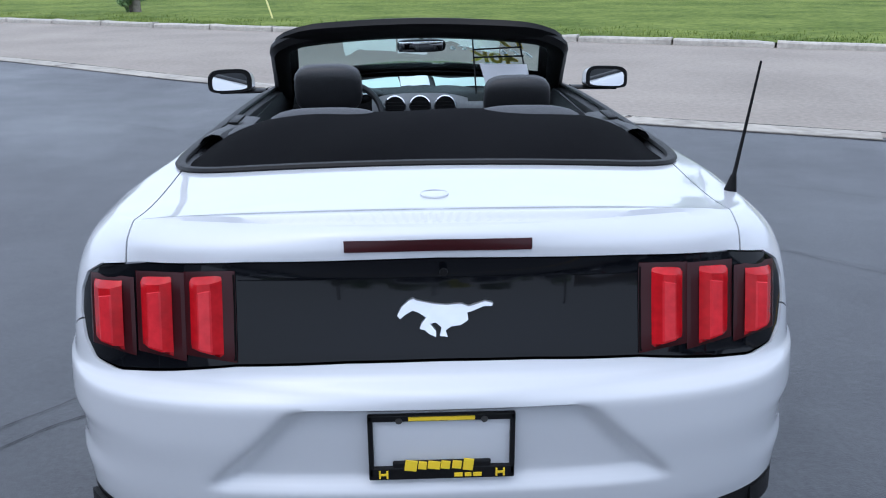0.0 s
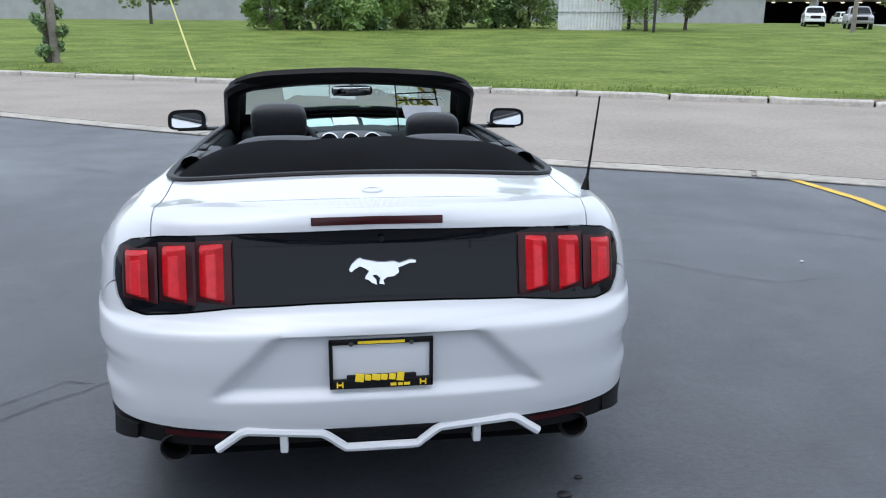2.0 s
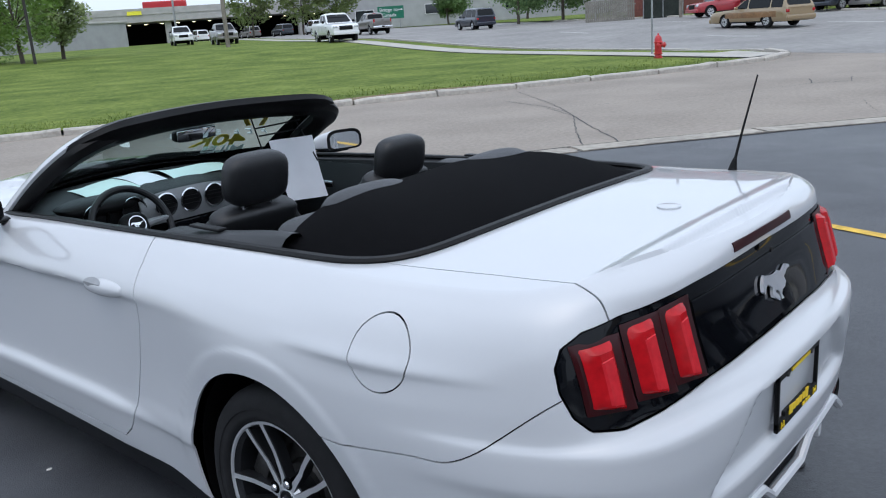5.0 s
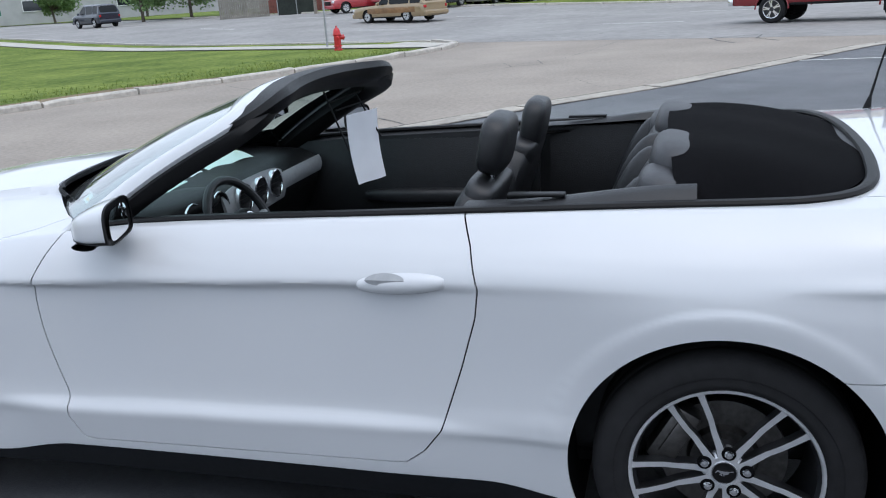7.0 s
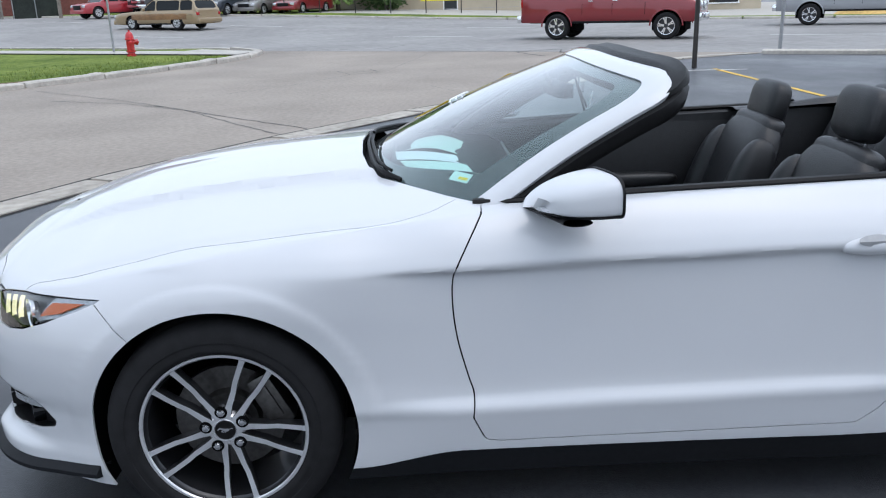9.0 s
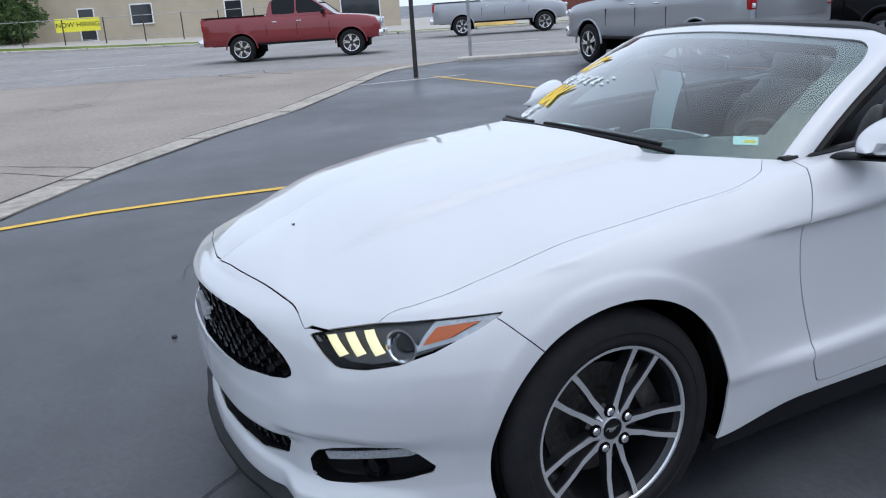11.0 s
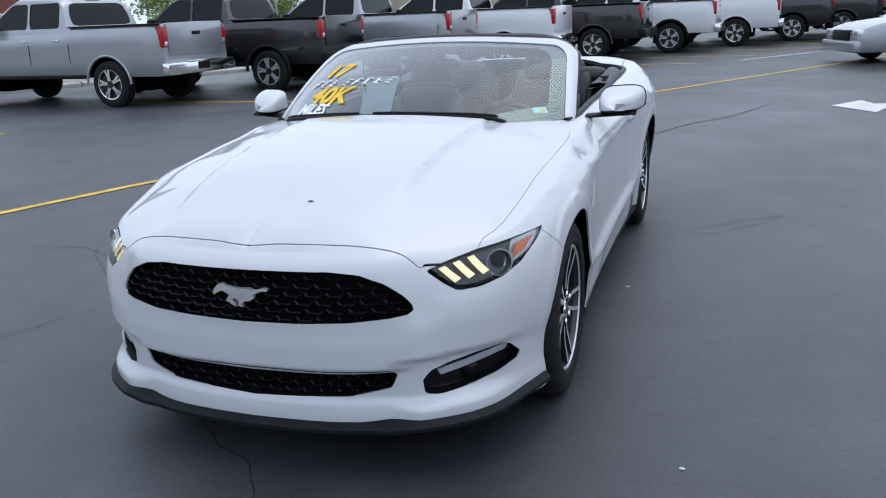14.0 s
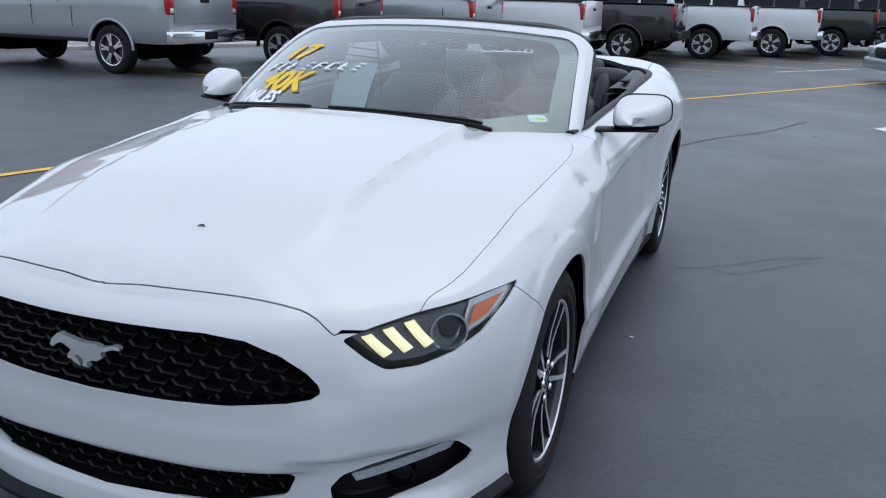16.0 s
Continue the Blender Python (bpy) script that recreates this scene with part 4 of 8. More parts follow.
def tyre_profile():
    return [(-0.118, 0.240), (-0.126, 0.262), (-0.126, 0.30), (-0.112, 0.330), (-0.09, 0.342), (-0.062, 0.344), (-0.056, 0.338), (-0.050, 0.344), (-0.004, 0.345), (0.002, 0.339), (0.008, 0.345),
            (0.052, 0.344), (0.058, 0.338), (0.064, 0.344), (0.09, 0.342), (0.110, 0.332), (0.121, 0.315), (0.126, 0.295), (0.1265, 0.285), (0.124, 0.283), (0.124, 0.268), (0.125, 0.264), (0.122, 0.252), (0.112, 0.246)]


def spoke(a0):
    """One machined spoke, from the hub out to the rim, with a dark flank; a0: its side of the pair."""
    def place(r, off, x):
        return (x, off, r)
    secs = [(0.040, 0.014 * a0, 0.014, 0.096), (0.075, 0.020 * a0, 0.0105, 0.093), (0.120, 0.026 * a0, 0.0090, 0.093), (0.150, 0.033 * a0, 0.0088, 0.096), (0.19, 0.038 * a0, 0.0088, 0.102), (0.222, 0.041 * a0, 0.0095, 0.106), (0.2365, 0.043 * a0, 0.0125, 0.108)]
    V, F = [], []
    for r, off, w, x in secs:
        V += [place(r, off - w, x), place(r, off - w * 0.85, x + 0.003), place(r, off + w * 0.85, x + 0.003), place(r, off + w, x), place(r, off + w * 0.7, x - 0.035), place(r, off - w * 0.7, x - 0.035)]
    for i in range(len(secs) - 1):
        for k in range(6):
            F.append((6 * i + k, 6 * i + (k + 1) % 6, 6 * i + 6 + (k + 1) % 6, 6 * i + 6 + k))
    F += [tuple(range(6)), tuple(range(len(V) - 1, len(V) - 7, -1))]
    return V, F


SPOKE_ME = [mesh("spoke", spoke(a), ALLOY, sharp=25) for a in (-1, 1)]
for _m in SPOKE_ME:
    _m.materials.append(ALLOYDARK)
    for _p in _m.polygons:
        if _p.normal.x < 0.55:
            _p.material_index = 1
RIM_ME = mesh("wheel", join(revolve([(0.109, 0.2355), (0.113, 0.238), (0.113, 0.2455), (0.106, 0.248), (0.095, 0.2465), (-0.10, 0.240), (-0.10, 0.224), (0.02, 0.217), (0.092, 0.226), (0.100, 0.2335)], 64, closed=True),
                            revolve([(0.02, 0.0), (0.02, 0.062), (0.080, 0.060), (0.088, 0.052), (0.089, 0.034), (0.085, 0.032), (0.085, 0.0)], 32)), ALLOYDARK)
HUB_ME = mesh("hub_face", revolve([(0.080, 0.058), (0.094, 0.052), (0.0985, 0.046), (0.0985, 0.033), (0.088, 0.033)], 40), ALLOY)
RIMLIP_ME = mesh("rim_lip", revolve([(0.1092, 0.234), (0.1142, 0.2375), (0.1142, 0.2445), (0.1082, 0.2475)], 64), ALLOY)
TYRE_ME = mesh("tyre", revolve(tyre_profile(), 72), RUBBER, sharp=50)
CAP_ME = mesh("centre_cap", revolve([(0.088, 0.0335), (0.099, 0.0335), (0.1005, 0.030), (0.0985, 0.029), (0.0985, 0.0)], 32), TRIM)
CAPRING_ME = mesh("cap_ring", revolve([(0.097, 0.0345), (0.1012, 0.0335), (0.1005, 0.0305)], 32), CHROME)
CAPMARK_ME = mesh("cap_emblem", prism(badge(0.040), lambda u, v, w: (0.0990 + w, u, v), 0.0022), CHROME, smooth=False)
NUT_ME = mesh("lug_nut", join(revolve([(0.070, 0.0125), (0.1035, 0.0120), (0.1085, 0.009), (0.110, 0.0)], 12)), CHROME, smooth=False)
CUP_ME = mesh("nut_recess", revolve([(0.094, 0.0185), (0.1002, 0.0185), (0.1004, 0.0165), (0.099, 0.0)], 18), SHADOWBLACK)
DISC_ME = mesh("brake_disc", join(revolve([(-0.012, 0.165), (0.012, 0.165), (0.012, 0.095), (0.03, 0.085), (0.03, 0.0)], 40)), STEEL)
CALIPER_ME = mesh("brake_caliper", join(moved(box(0.0, 0.0, 0.150, 0.075, 0.17, 0.075, 0.012), pose(0, 0, 0)), moved(box(0.035, 0.0, 0.140, 0.02, 0.11, 0.05, 0.006), pose(0, 0, 0))), STEEL)


def wheel(x, y, phase, front):
    w = new("wheel", RIM_ME)
    w.parent = car
    side = 1 if x > 0 else -1
    w.matrix_local = pose(x, y, 0.337, 0, 0, 0 if side > 0 else 180)
    tagged(w, "dark alloy wheel with bright machined spokes")

    def sub(name, me, m=None):
        o = new(name, me)
        o.parent = w
        if m is not None:
            o.matrix_local = m
        return o
    sub("tyre", TYRE_ME)
    sub("rim_lip", RIMLIP_ME)
    sub("hub_face", HUB_ME)
    sub("centre_cap", CAP_ME)
    sub("cap_ring", CAPRING_ME)
    sub("cap_emblem", CAPMARK_ME)
    for i in range(5):
        rot = pose(0, 0, 0, phase + 72 * i, 0, 0)
        for me in SPOKE_ME:
            sub("spoke", me, rot)
        a = radians(phase + 72 * i + 36)
        p = pose(0, -0.057 * math.sin(a), 0.057 * math.cos(a))
        sub("lug_nut", NUT_ME, p)
        sub("nut_recess", CUP_ME, p)
    sub("brake_disc", DISC_ME)
    sub("brake_caliper", CALIPER_ME, pose(0.03, 0, 0, (-62 if side < 0 else 62) if front else (60 if side < 0 else -60), 0, 0))


for _x, _y, _ph, _f in ((-0.772, 1.365, 44, True), (0.772, 1.365, 10, True), (-0.790, -1.36, 26, False), (0.790, -1.36, 40, False)):
    wheel(_x, _y, _ph, _f)

# wheel housings and underside
for side in (1, -1):
    for y0, z0, r in ((1.36, 0.335, 0.392), (-1.355, 0.340, 0.406)):
        def arch(u, v, y0=y0, z0=z0, r=r):
            a = radians(-25) + u * radians(230)
            return (side * (0.52 + (0.322 if y0 > 0 else 0.365) * v), y0 + r * math.cos(a), z0 + r * math.sin(a))
        part("wheel_housing", surface(arch, 28, 2, 0.004), SHADOWBLACK, car)
        part("wheel_housing_wall", surface(lambda u, v, y0=y0, z0=z0, r=r: (side * 0.52, y0 + r * v * math.cos(radians(-25) + u * radians(230)), z0 + r * v * math.sin(radians(-25) + u * radians(230))), 24, 2, 0.004), SHADOWBLACK, car)
part("underbody", join(box(0, 0.0, 0.19, 1.0, 4.2, 0.06, 0.01), box(0, 0, 0.19, 1.70, 1.9, 0.05, 0.01)), SHADOWBLACK, car)

_ZS = np.linspace(0.20, 1.06, 173)
_SKIN = {}
for _front in (True, False):
    _ks = [k for k in range(NS) if (BY[k] > 1.5 if _front else BY[k] < -1.9)]
    _D = np.array([inset(k, _ZS) for k in _ks])
    _SKIN[_front] = (np.array(_ks), _D)


def skin_point(x, z, front=True, lift=0.0):
    """A place on the nose or the tail at (x, z), lifted off it."""
    ks, D = _SKIN[front]
    col = np.array([np.interp(z, _ZS, row) for row in D]) - lift
    px, py = BX[ks] - NX[ks] * col, BY[ks] - NY[ks] * col
    o = np.argsort(px)
    return (math.copysign(abs(x), x) if x else 0.0, float(np.interp(abs(x), px[o], py[o])), z)


# front: grilles, splitter, lamps, emblem
GRILLEMAT = mat("black_honeycomb_grille", (0.009, 0.009, 0.010), 0.4, spec=0.25)


def follow_front(x, z):
    """The face of the nose at (x, z)."""
    return skin_point(x, z)[1]


def hexcells(poly, w, h, depth, back):
    """Honeycomb of bars: the cells' walls inside an outline."""
    V, F = [], []
    rows = int(0.5 / h)
    for r in range(-rows, rows + 1):
        for c in range(-30, 31):
            cx, cz = (c + 0.5 * (r % 2)) * w, 0.45 + r * h
            pts = [(cx - 0.5 * w, cz), (cx - 0.32 * w, cz + 0.5 * h), (cx + 0.32 * w, cz + 0.5 * h), (cx + 0.5 * w, cz), (cx + 0.32 * w, cz - 0.5 * h), (cx - 0.32 * w, cz - 0.5 * h)]
            if poly_dist(poly, [cx], [cz])[0] > 0.010:
                continue
            y0 = follow_front(cx, cz) - back
            for i in range(6):
                (a, b), (p, q) = pts[i], pts[(i + 1) % 6]
                a2, b2 = cx + (a - cx) * 0.86, cz + (b - cz) * 0.80
                p2, q2 = cx + (p - cx) * 0.86, cz + (q - cz) * 0.80
                k = len(V)
                V += [(a, y0, b), (p, y0, q), (p2, y0 - 0.004, q2), (a2, y0 - 0.004, b2), (p2, y0 - depth, q2), (a2, y0 - depth, b2)]
                F += [(k, k + 1, k + 2, k + 3), (k + 3, k + 2, k + 4, k + 5)]
    return V, F


def recess(half, d):
    both = join(half, ([(-x, y, z) for x, y, z in half[0]], [tuple(reversed(f)) for f in half[1]]))
    return [(x, y - d, z) for x, y, z in both[0]], both[1]


def rim_of(poly, back, depth, inset_by=0.0):
    """The wall of an opening in the nose, running inwards."""
    n = len(poly)
    V, F = [], []
    for x, z in poly:
        y = follow_front(x, z)
        V += [(x, y - 0.001, z), (x * 0.985, y - depth, 0.5 * (z + z) + (0.006 if z < 0.6 else -0.006) * 0)]
    for i in range(n):
        j = (i + 1) % n
        F.append((2 * i, 2 * j, 2 * j + 1, 2 * i + 1))
    return V, F


# near-black sheets behind both grilles' bars stand in for shade in the openings
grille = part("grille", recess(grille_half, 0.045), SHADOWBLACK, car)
part("grille_mesh", hexcells(GRILLE, 0.068, 0.027, 0.02, 0.028), GRILLEMAT, grille, "black honeycomb bars")
part("grille_surround", rim_of(GRILLE, 0, 0.05), GLOSSBLACK, grille)
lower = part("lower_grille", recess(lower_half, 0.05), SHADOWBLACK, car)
part("grille_mesh", hexcells(LOWER, 0.060, 0.026, 0.02, 0.030), GRILLEMAT, lower, "black honeycomb bars")
part("grille_surround", rim_of(LOWER, 0, 0.055), TRIM, lower)


def splitter():
    V, F = [], []
    ks = [k for k in range(NS) if BY[k] > 1.74]
    secs = []
    for k in ks:
        d0 = float(inset(k, np.array([0.21]))[0])
        up = 0.214 - 0.012 * (1 - sstep(0.36, 0.52, BX[k])) + 0.016 * sstep(0.75, 0.9, BX[k])
        dip = 0.022 * np.exp(-((BX[k] - 0.47) / 0.05) ** 2)
        ring = [(0.004, up + 0.006), (-0.008, up), (-0.024 - dip * 0.6, up - 0.014 - dip * 0.4), (-0.024 - dip * 0.6, up - 0.026 - dip * 0.5), (0.03, up - 0.045), (0.05, up - 0.01)]
        secs.append([(BX[k] - NX[k] * (d0 + a), BY[k] - NY[k] * (d0 + a), z) for a, z in ring])
    secs = [[(-x, y, z) for x, y, z in s] for s in reversed(secs[1:])] + secs
    n = len(secs[0])
    V = [p for s in secs for p in s]
    for i in range(len(secs) - 1):
        for j in range(n):
            F.append((i * n + j, i * n + (j + 1) % n, (i + 1) * n + (j + 1) % n, (i + 1) * n + j))
    F += [tuple(range(n)), tuple(range(len(V) - 1, len(V) - n - 1, -1))]
    return V, F


part("front_splitter", splitter(), LIPBLACK, car, "dark grey plastic front lip")


def skin_patch(poly, front, lift, thick, side, grid=(10, 10), bulge=0.0):
    """A plate of a four-sided outline (corners in order) that follows the skin."""
    a, b, c, d = poly

    def f(u, v):
        x = (a[0] * (1 - u) + b[0] * u) * (1 - v) + (d[0] * (1 - u) + c[0] * u) * v
        z = (a[1] * (1 - u) + b[1] * u) * (1 - v) + (d[1] * (1 - u) + c[1] * u) * v
        p = skin_point(x, z, front, lift + bulge * math.sin(math.pi * u) ** 0.5)
        return (p[0] * side, p[1], p[2])
    V, F = surface(f, *grid)
    V2 = [(x, y - (thick if front else -thick), z) for x, y, z in V]
    n, (gu, gv) = len(V), grid
    F = list(F) + [tuple(n + i for i in reversed(q)) for q in F]
    idx = lambda i, j: i * (gv + 1) + j
    loop = [idx(i, 0) for i in range(gu)] + [idx(gu, j) for j in range(gv)] + [idx(i, gv) for i in range(gu, 0, -1)] + [idx(0, j) for j in range(gv, 0, -1)]
    F += [(loop[i], loop[(i + 1) % len(loop)], n + loop[(i + 1) % len(loop)], n + loop[i]) for i in range(len(loop))]
    return V + V2, F


HEADDARK = mat("dark_headlamp_housing", (0.030, 0.031, 0.034), 0.3, coat=0.4)
for side in (1, -1):
    hb = ([(x * side - side * 0.012, y - 0.035, z) for x, y, z in head_half[0]], head_half[1])
    head = part("headlight", hb, HEADDARK, car, "headlight with three lit bars and an amber reflector")
    for k in range(3):
        x0 = 0.596 + 0.036 * k
        bar = [(x0, 0.690 + 0.009 * k), (x0 + 0.016, 0.694 + 0.009 * k), (x0 + 0.064, 0.652 + 0.005 * k), (x0 + 0.050, 0.643 + 0.005 * k)]
        part("daytime_lamp_bar", skin_patch(bar, True, -0.016, 0.004, side, (3, 6), 0.003), DRL, head, "lit pale yellow bar")
    c = skin_point(0.745, 0.678, True, -0.035)
    nrm = Vector((0.55 * side, 0.83, 0.05)).normalized()
    cp = Vector((c[0] * side, c[1], c[2]))
    part("projector_bezel", moved(revolve([(0.0, 0.036), (0.024, 0.046), (0.024, 0.041), (0.004, 0.030), (-0.01, 0.0)], 28, "z"), Matrix.Translation(cp) @ nrm.to_track_quat("Z", "Y").to_matrix().to_4x4()), CHROME, head)
    part("projector_lens", moved(revolve([(0.0, 0.028), (0.012, 0.022), (0.018, 0.012), (0.02, 0.0)], 20, "z"), Matrix.Translation(cp) @ nrm.to_track_quat("Z", "Y").to_matrix().to_4x4()), GLOSSBLACK, head)
    part("amber_reflector", skin_patch([(0.790, 0.722), (0.829, 0.728), (0.816, 0.697), (0.790, 0.682)], True, -0.010, 0.008, side, (6, 5)), AMBER, head, "orange side reflector")
    part("lamp_reflector", skin_patch([(0.774, 0.731), (0.840, 0.737), (0.826, 0.690), (0.778, 0.664)], True, -0.020, 0.008, side, (6, 5)), CLEAR, head)
    part("headlight_cover", ([(x * side, y, z) for x, y, z in head_half[0]], head_half[1] if side > 0 else [tuple(reversed(f)) for f in head_half[1]]), LENSCLEAR, head).visible_shadow = False
    # fog lamp pocket
    fb = ([(x * side - 0.02 * side, y - 0.045, z) for x, y, z in fog_half[0]], fog_half[1])
    fog = part("fog_lamp_pocket", fb, TRIM, car, "black pocket with a fog lamp and a clear indicator strip")
    nfog = len(FOG)
    FV, FF = [], []
    for x, z in FOG:
        p = skin_point(x, z, True, 0)
        FV += [(p[0] * side, p[1], z), (p[0] * side - 0.02 * side, p[1] - 0.045, z)]
    part("pocket_wall", (FV, [(2 * i, 2 * ((i + 1) % nfog), 2 * ((i + 1) % nfog) + 1, 2 * i + 1) for i in range(nfog)]), TRIM, fog)
    part("indicator", skin_patch([(0.590, 0.364), (0.782, 0.410), (0.772, 0.384), (0.60, 0.343)], True, -0.008, 0.02, side, (10, 4)), CLEAR, fog, "clear ribbed indicator")
    c = skin_point(0.672, 0.325, True, -0.035)
    cp = Vector((c[0] * side, c[1], c[2]))
    nrm = Vector((0.35 * side, 0.93, 0)).normalized()
    part("fog_lamp", moved(revolve([(-0.03, 0.036), (0.006, 0.034), (0.008, 0.028), (0.0, 0.026), (0.004, 0.016), (0.006, 0.0)], 24, "z"), Matrix.Translation(cp) @ nrm.to_track_quat("Z", "Y").to_matrix().to_4x4()), GLOSSBLACK, fog)


# emblem on the grille and on the tail panel
part("grille_emblem", prism(badge(0.175), lambda u, v, w: (-u, skin_point(0.0, 0.628 + v)[1] - 0.010 + w, 0.628 + v), -0.014), ALLOY, car, "bright metal emblem", smooth=False)
part("tail_emblem", prism(badge(0.175), lambda u, v, w: (0.012 + u, skin_point(0.0, 0.886 + v, False, 0.007 + w)[1], 0.886 + v), 0.009), BADGE, car, "bright metal emblem", smooth=False)

def lamp_bar(cross, zt, zb, side, slant):
    """An upright moulded bar on the tail: cross gives (x, lift) across it; its ends are chamfered and its foot slants."""
    def row(z, k, sl):
        out = []
        for x, l in cross:
            zz = z + sl * (x - cross[0][0]) / (cross[-1][0] - cross[0][0])
            p = skin_point(x, zz, False, l * k)
            out.append((p[0] * side, p[1], p[2]))
        return out
    rows = [row(zt, 0.1, -0.006), row(zt - 0.010, 1.0, -0.006)] + [row(zt + (zb - zt) * t, 1.0, 0.0) for t in (0.25, 0.5, 0.75)] + [row(zb + 0.010, 1.0, slant), row(zb, 0.1, slant)]
    n = len(cross)
    return [p for r in rows for p in r], [(i * n + j, (i + 1) * n + j, (i + 1) * n + j + 1, i * n + j + 1) for i in range(len(rows) - 1) for j in range(n - 1)]


# tail: lamp bars, brake lamp strip, inner panel line, number plate frame
for side in (1, -1):
    for x0, x1, zt0, zb0 in ((0.690, 0.750, 0.942, 0.795), (0.573, 0.633, 0.962, 0.797), (0.462, 0.521, 0.970, 0.800)):
        part("lamp_bar_flank", lamp_bar([(x0 - 0.034, -0.001), (x0 - 0.026, 0.003), (x1 + 0.012, 0.003), (x1 + 0.018, -0.001)], zt0 + 0.010, zb0 - 0.008, side, 0.010), REDDARK, tail_panel)
        bar = part("tail_lamp_bar", lamp_bar([(x0 - 0.006, 0.003), (x0 + 0.002, 0.010), (x0 + 0.016, 0.021), (x1 - 0.016, 0.023), (x1, 0.012), (x1 + 0.006, 0.003)], zt0, zb0, side, 0.016), REDMID, tail_panel, "bright red upright lamp bar")
        part("lamp_face", lamp_bar([(x0 + 0.014, 0.020), (x0 + 0.018, 0.0235), (x1 - 0.018, 0.0255), (x1 - 0.014, 0.022)], zt0 - 0.016, zb0 + 0.010, side, 0.006), REDLENS, bar)
for sd in (1, -1):
    part("panel_line", skin_patch([(0.429, 0.972), (0.435, 0.972), (0.435, 0.797), (0.429, 0.797)], False, 0.0015, 0.004, sd, (1, 8)), SHADOWBLACK, tail_panel)
part("panel_plate", skin_patch([(0.0, 0.962), (0.424, 0.960), (0.424, 0.806), (0.0, 0.814)], False, 0.003, 0.004, 1, (10, 6)), GLOSSBLACK, tail_panel)
part("panel_plate", skin_patch([(0.0, 0.962), (0.424, 0.960), (0.424, 0.806), (0.0, 0.814)], False, 0.003, 0.004, -1, (10, 6)), GLOSSBLACK, tail_panel)
for side in (1, -1):
    part("high_brake_lamp", skin_patch([(0.0, 1.046), (0.197, 1.043), (0.196, 1.020), (0.0, 1.022)], False, 0.003, 0.01, side, (8, 3)), REDDARK, deck, "dark red brake lamp strip")
part("boot_emblem", revolve([(0.0, 0.034), (0.004, 0.033), (0.006, 0.026), (0.007, 0.0)], 28, "z", (0.0, -2.085, 1.0685)), WHITE, deck)
part("camera_lens", revolve([(0, 0.009), (-0.006, 0.008), (-0.006, 0.0)], 14, "y", (0.01, -2.366, 0.978)), TRIM, tail_panel)

PY = -2.455
plate = part("number_plate_frame", join(box(0, PY, 0.687, 0.312, 0.012, 0.016, 0.003), box(0, PY, 0.553, 0.312, 0.012, 0.030, 0.003), box(-0.1505, PY, 0.62, 0.011, 0.012, 0.150, 0.003), box(0.1505, PY, 0.62, 0.011, 0.012, 0.150, 0.003),
                                        box(0, PY, 0.572, 0.21, 0.010, 0.018, 0.003)), TRIM, car, "black dealer plate frame with yellow marks", smooth=False)
part("plate_backing", box(0, PY + 0.006, 0.62, 0.295, 0.004, 0.145, 0.001), WHITE, plate)
YELLOWMARK = mat("yellow_print", (0.85, 0.60, 0.02), 0.5)
for i in range(6):
    w = (0.026, 0.018, 0.026, 0.020, 0.020, 0.022)[i]
    part("yellow_mark", moved(box(0, 0, 0, w, 0.003, (0.026, 0.019, 0.019, 0.019, 0.019, 0.028)[i], 0.001), pose(-0.066 + 0.0245 * i, PY - 0.0075, 0.574, 0, 8, 0)), YELLOWMARK, plate, smooth=False)
for x0, w in ((0.035, 0.018), (0.056, 0.014), (0.076, 0.018)):
    part("yellow_mark", box(x0, PY - 0.0075, 0.549, w, 0.003, 0.008), YELLOWMARK, plate, smooth=False)
for x0 in (-0.125, 0.125):
    part("yellow_mark", join(box(x0 - 0.008, PY - 0.0075, 0.553, 0.004, 0.003, 0.018), box(x0 + 0.008, PY - 0.0075, 0.553, 0.004, 0.003, 0.018), box(x0, PY - 0.0075, 0.553, 0.014, 0.003, 0.004)), YELLOWMARK, plate, smooth=False)
part("yellow_mark", box(0.0, PY - 0.0075, 0.687, 0.14, 0.003, 0.008), YELLOWMARK, plate, smooth=False)
for x0 in (-0.09, 0.09):
    part("plate_screw", revolve([(0, 0.008), (-0.004, 0.007), (-0.005, 0)], 12, "y", (x0, PY - 0.004, 0.682)), STEEL, plate)

for side in (1, -1):
    part("valance_tip", surface(lambda u, v: (lambda p: (side * (p[0] + 0.006 * (1 - v)), p[1] - 0.004 * (1 - v), p[2]))(skin_point(0.74 + 0.085 * u, 0.352 - 0.020 * u + (0.050 + 0.016 * u) * v, False, 0.002)), 8, 6, 0.012), TRIM, valance)

# diffuser bar under the tail, exhausts
DIFF = [(0.96 * x, z + 0.018) for x, z in [(-0.52, 0.328), (-0.435, 0.385), (-0.185, 0.366), (-0.115, 0.314), (0.115, 0.314), (0.185, 0.366), (0.435, 0.385), (0.52, 0.328)]]
_dl = [polyline([(x, -2.436 + 0.010 * (x / 0.52) ** 2, z) for x, z in DIFF], i / 48) for i in range(49)]
diffuser = part("diffuser_bar", tube(_dl, 0.0145, 8), WHITE, car, "white painted diffuser bar")
part("diffuser_mesh", prism([(-0.165, 0.384), (0.165, 0.384), (0.105, 0.340), (-0.105, 0.340)], lambda u, v, w: (u, -2.412 + w, v), 0.03), TRIM, diffuser, smooth=False)
for i in range(9):
    part("diffuser_slat", box(0, -2.418, 0.343 + 0.0045 * i, 0.22 + 0.013 * i, 0.006, 0.002), LIPBLACK, diffuser, smooth=False)
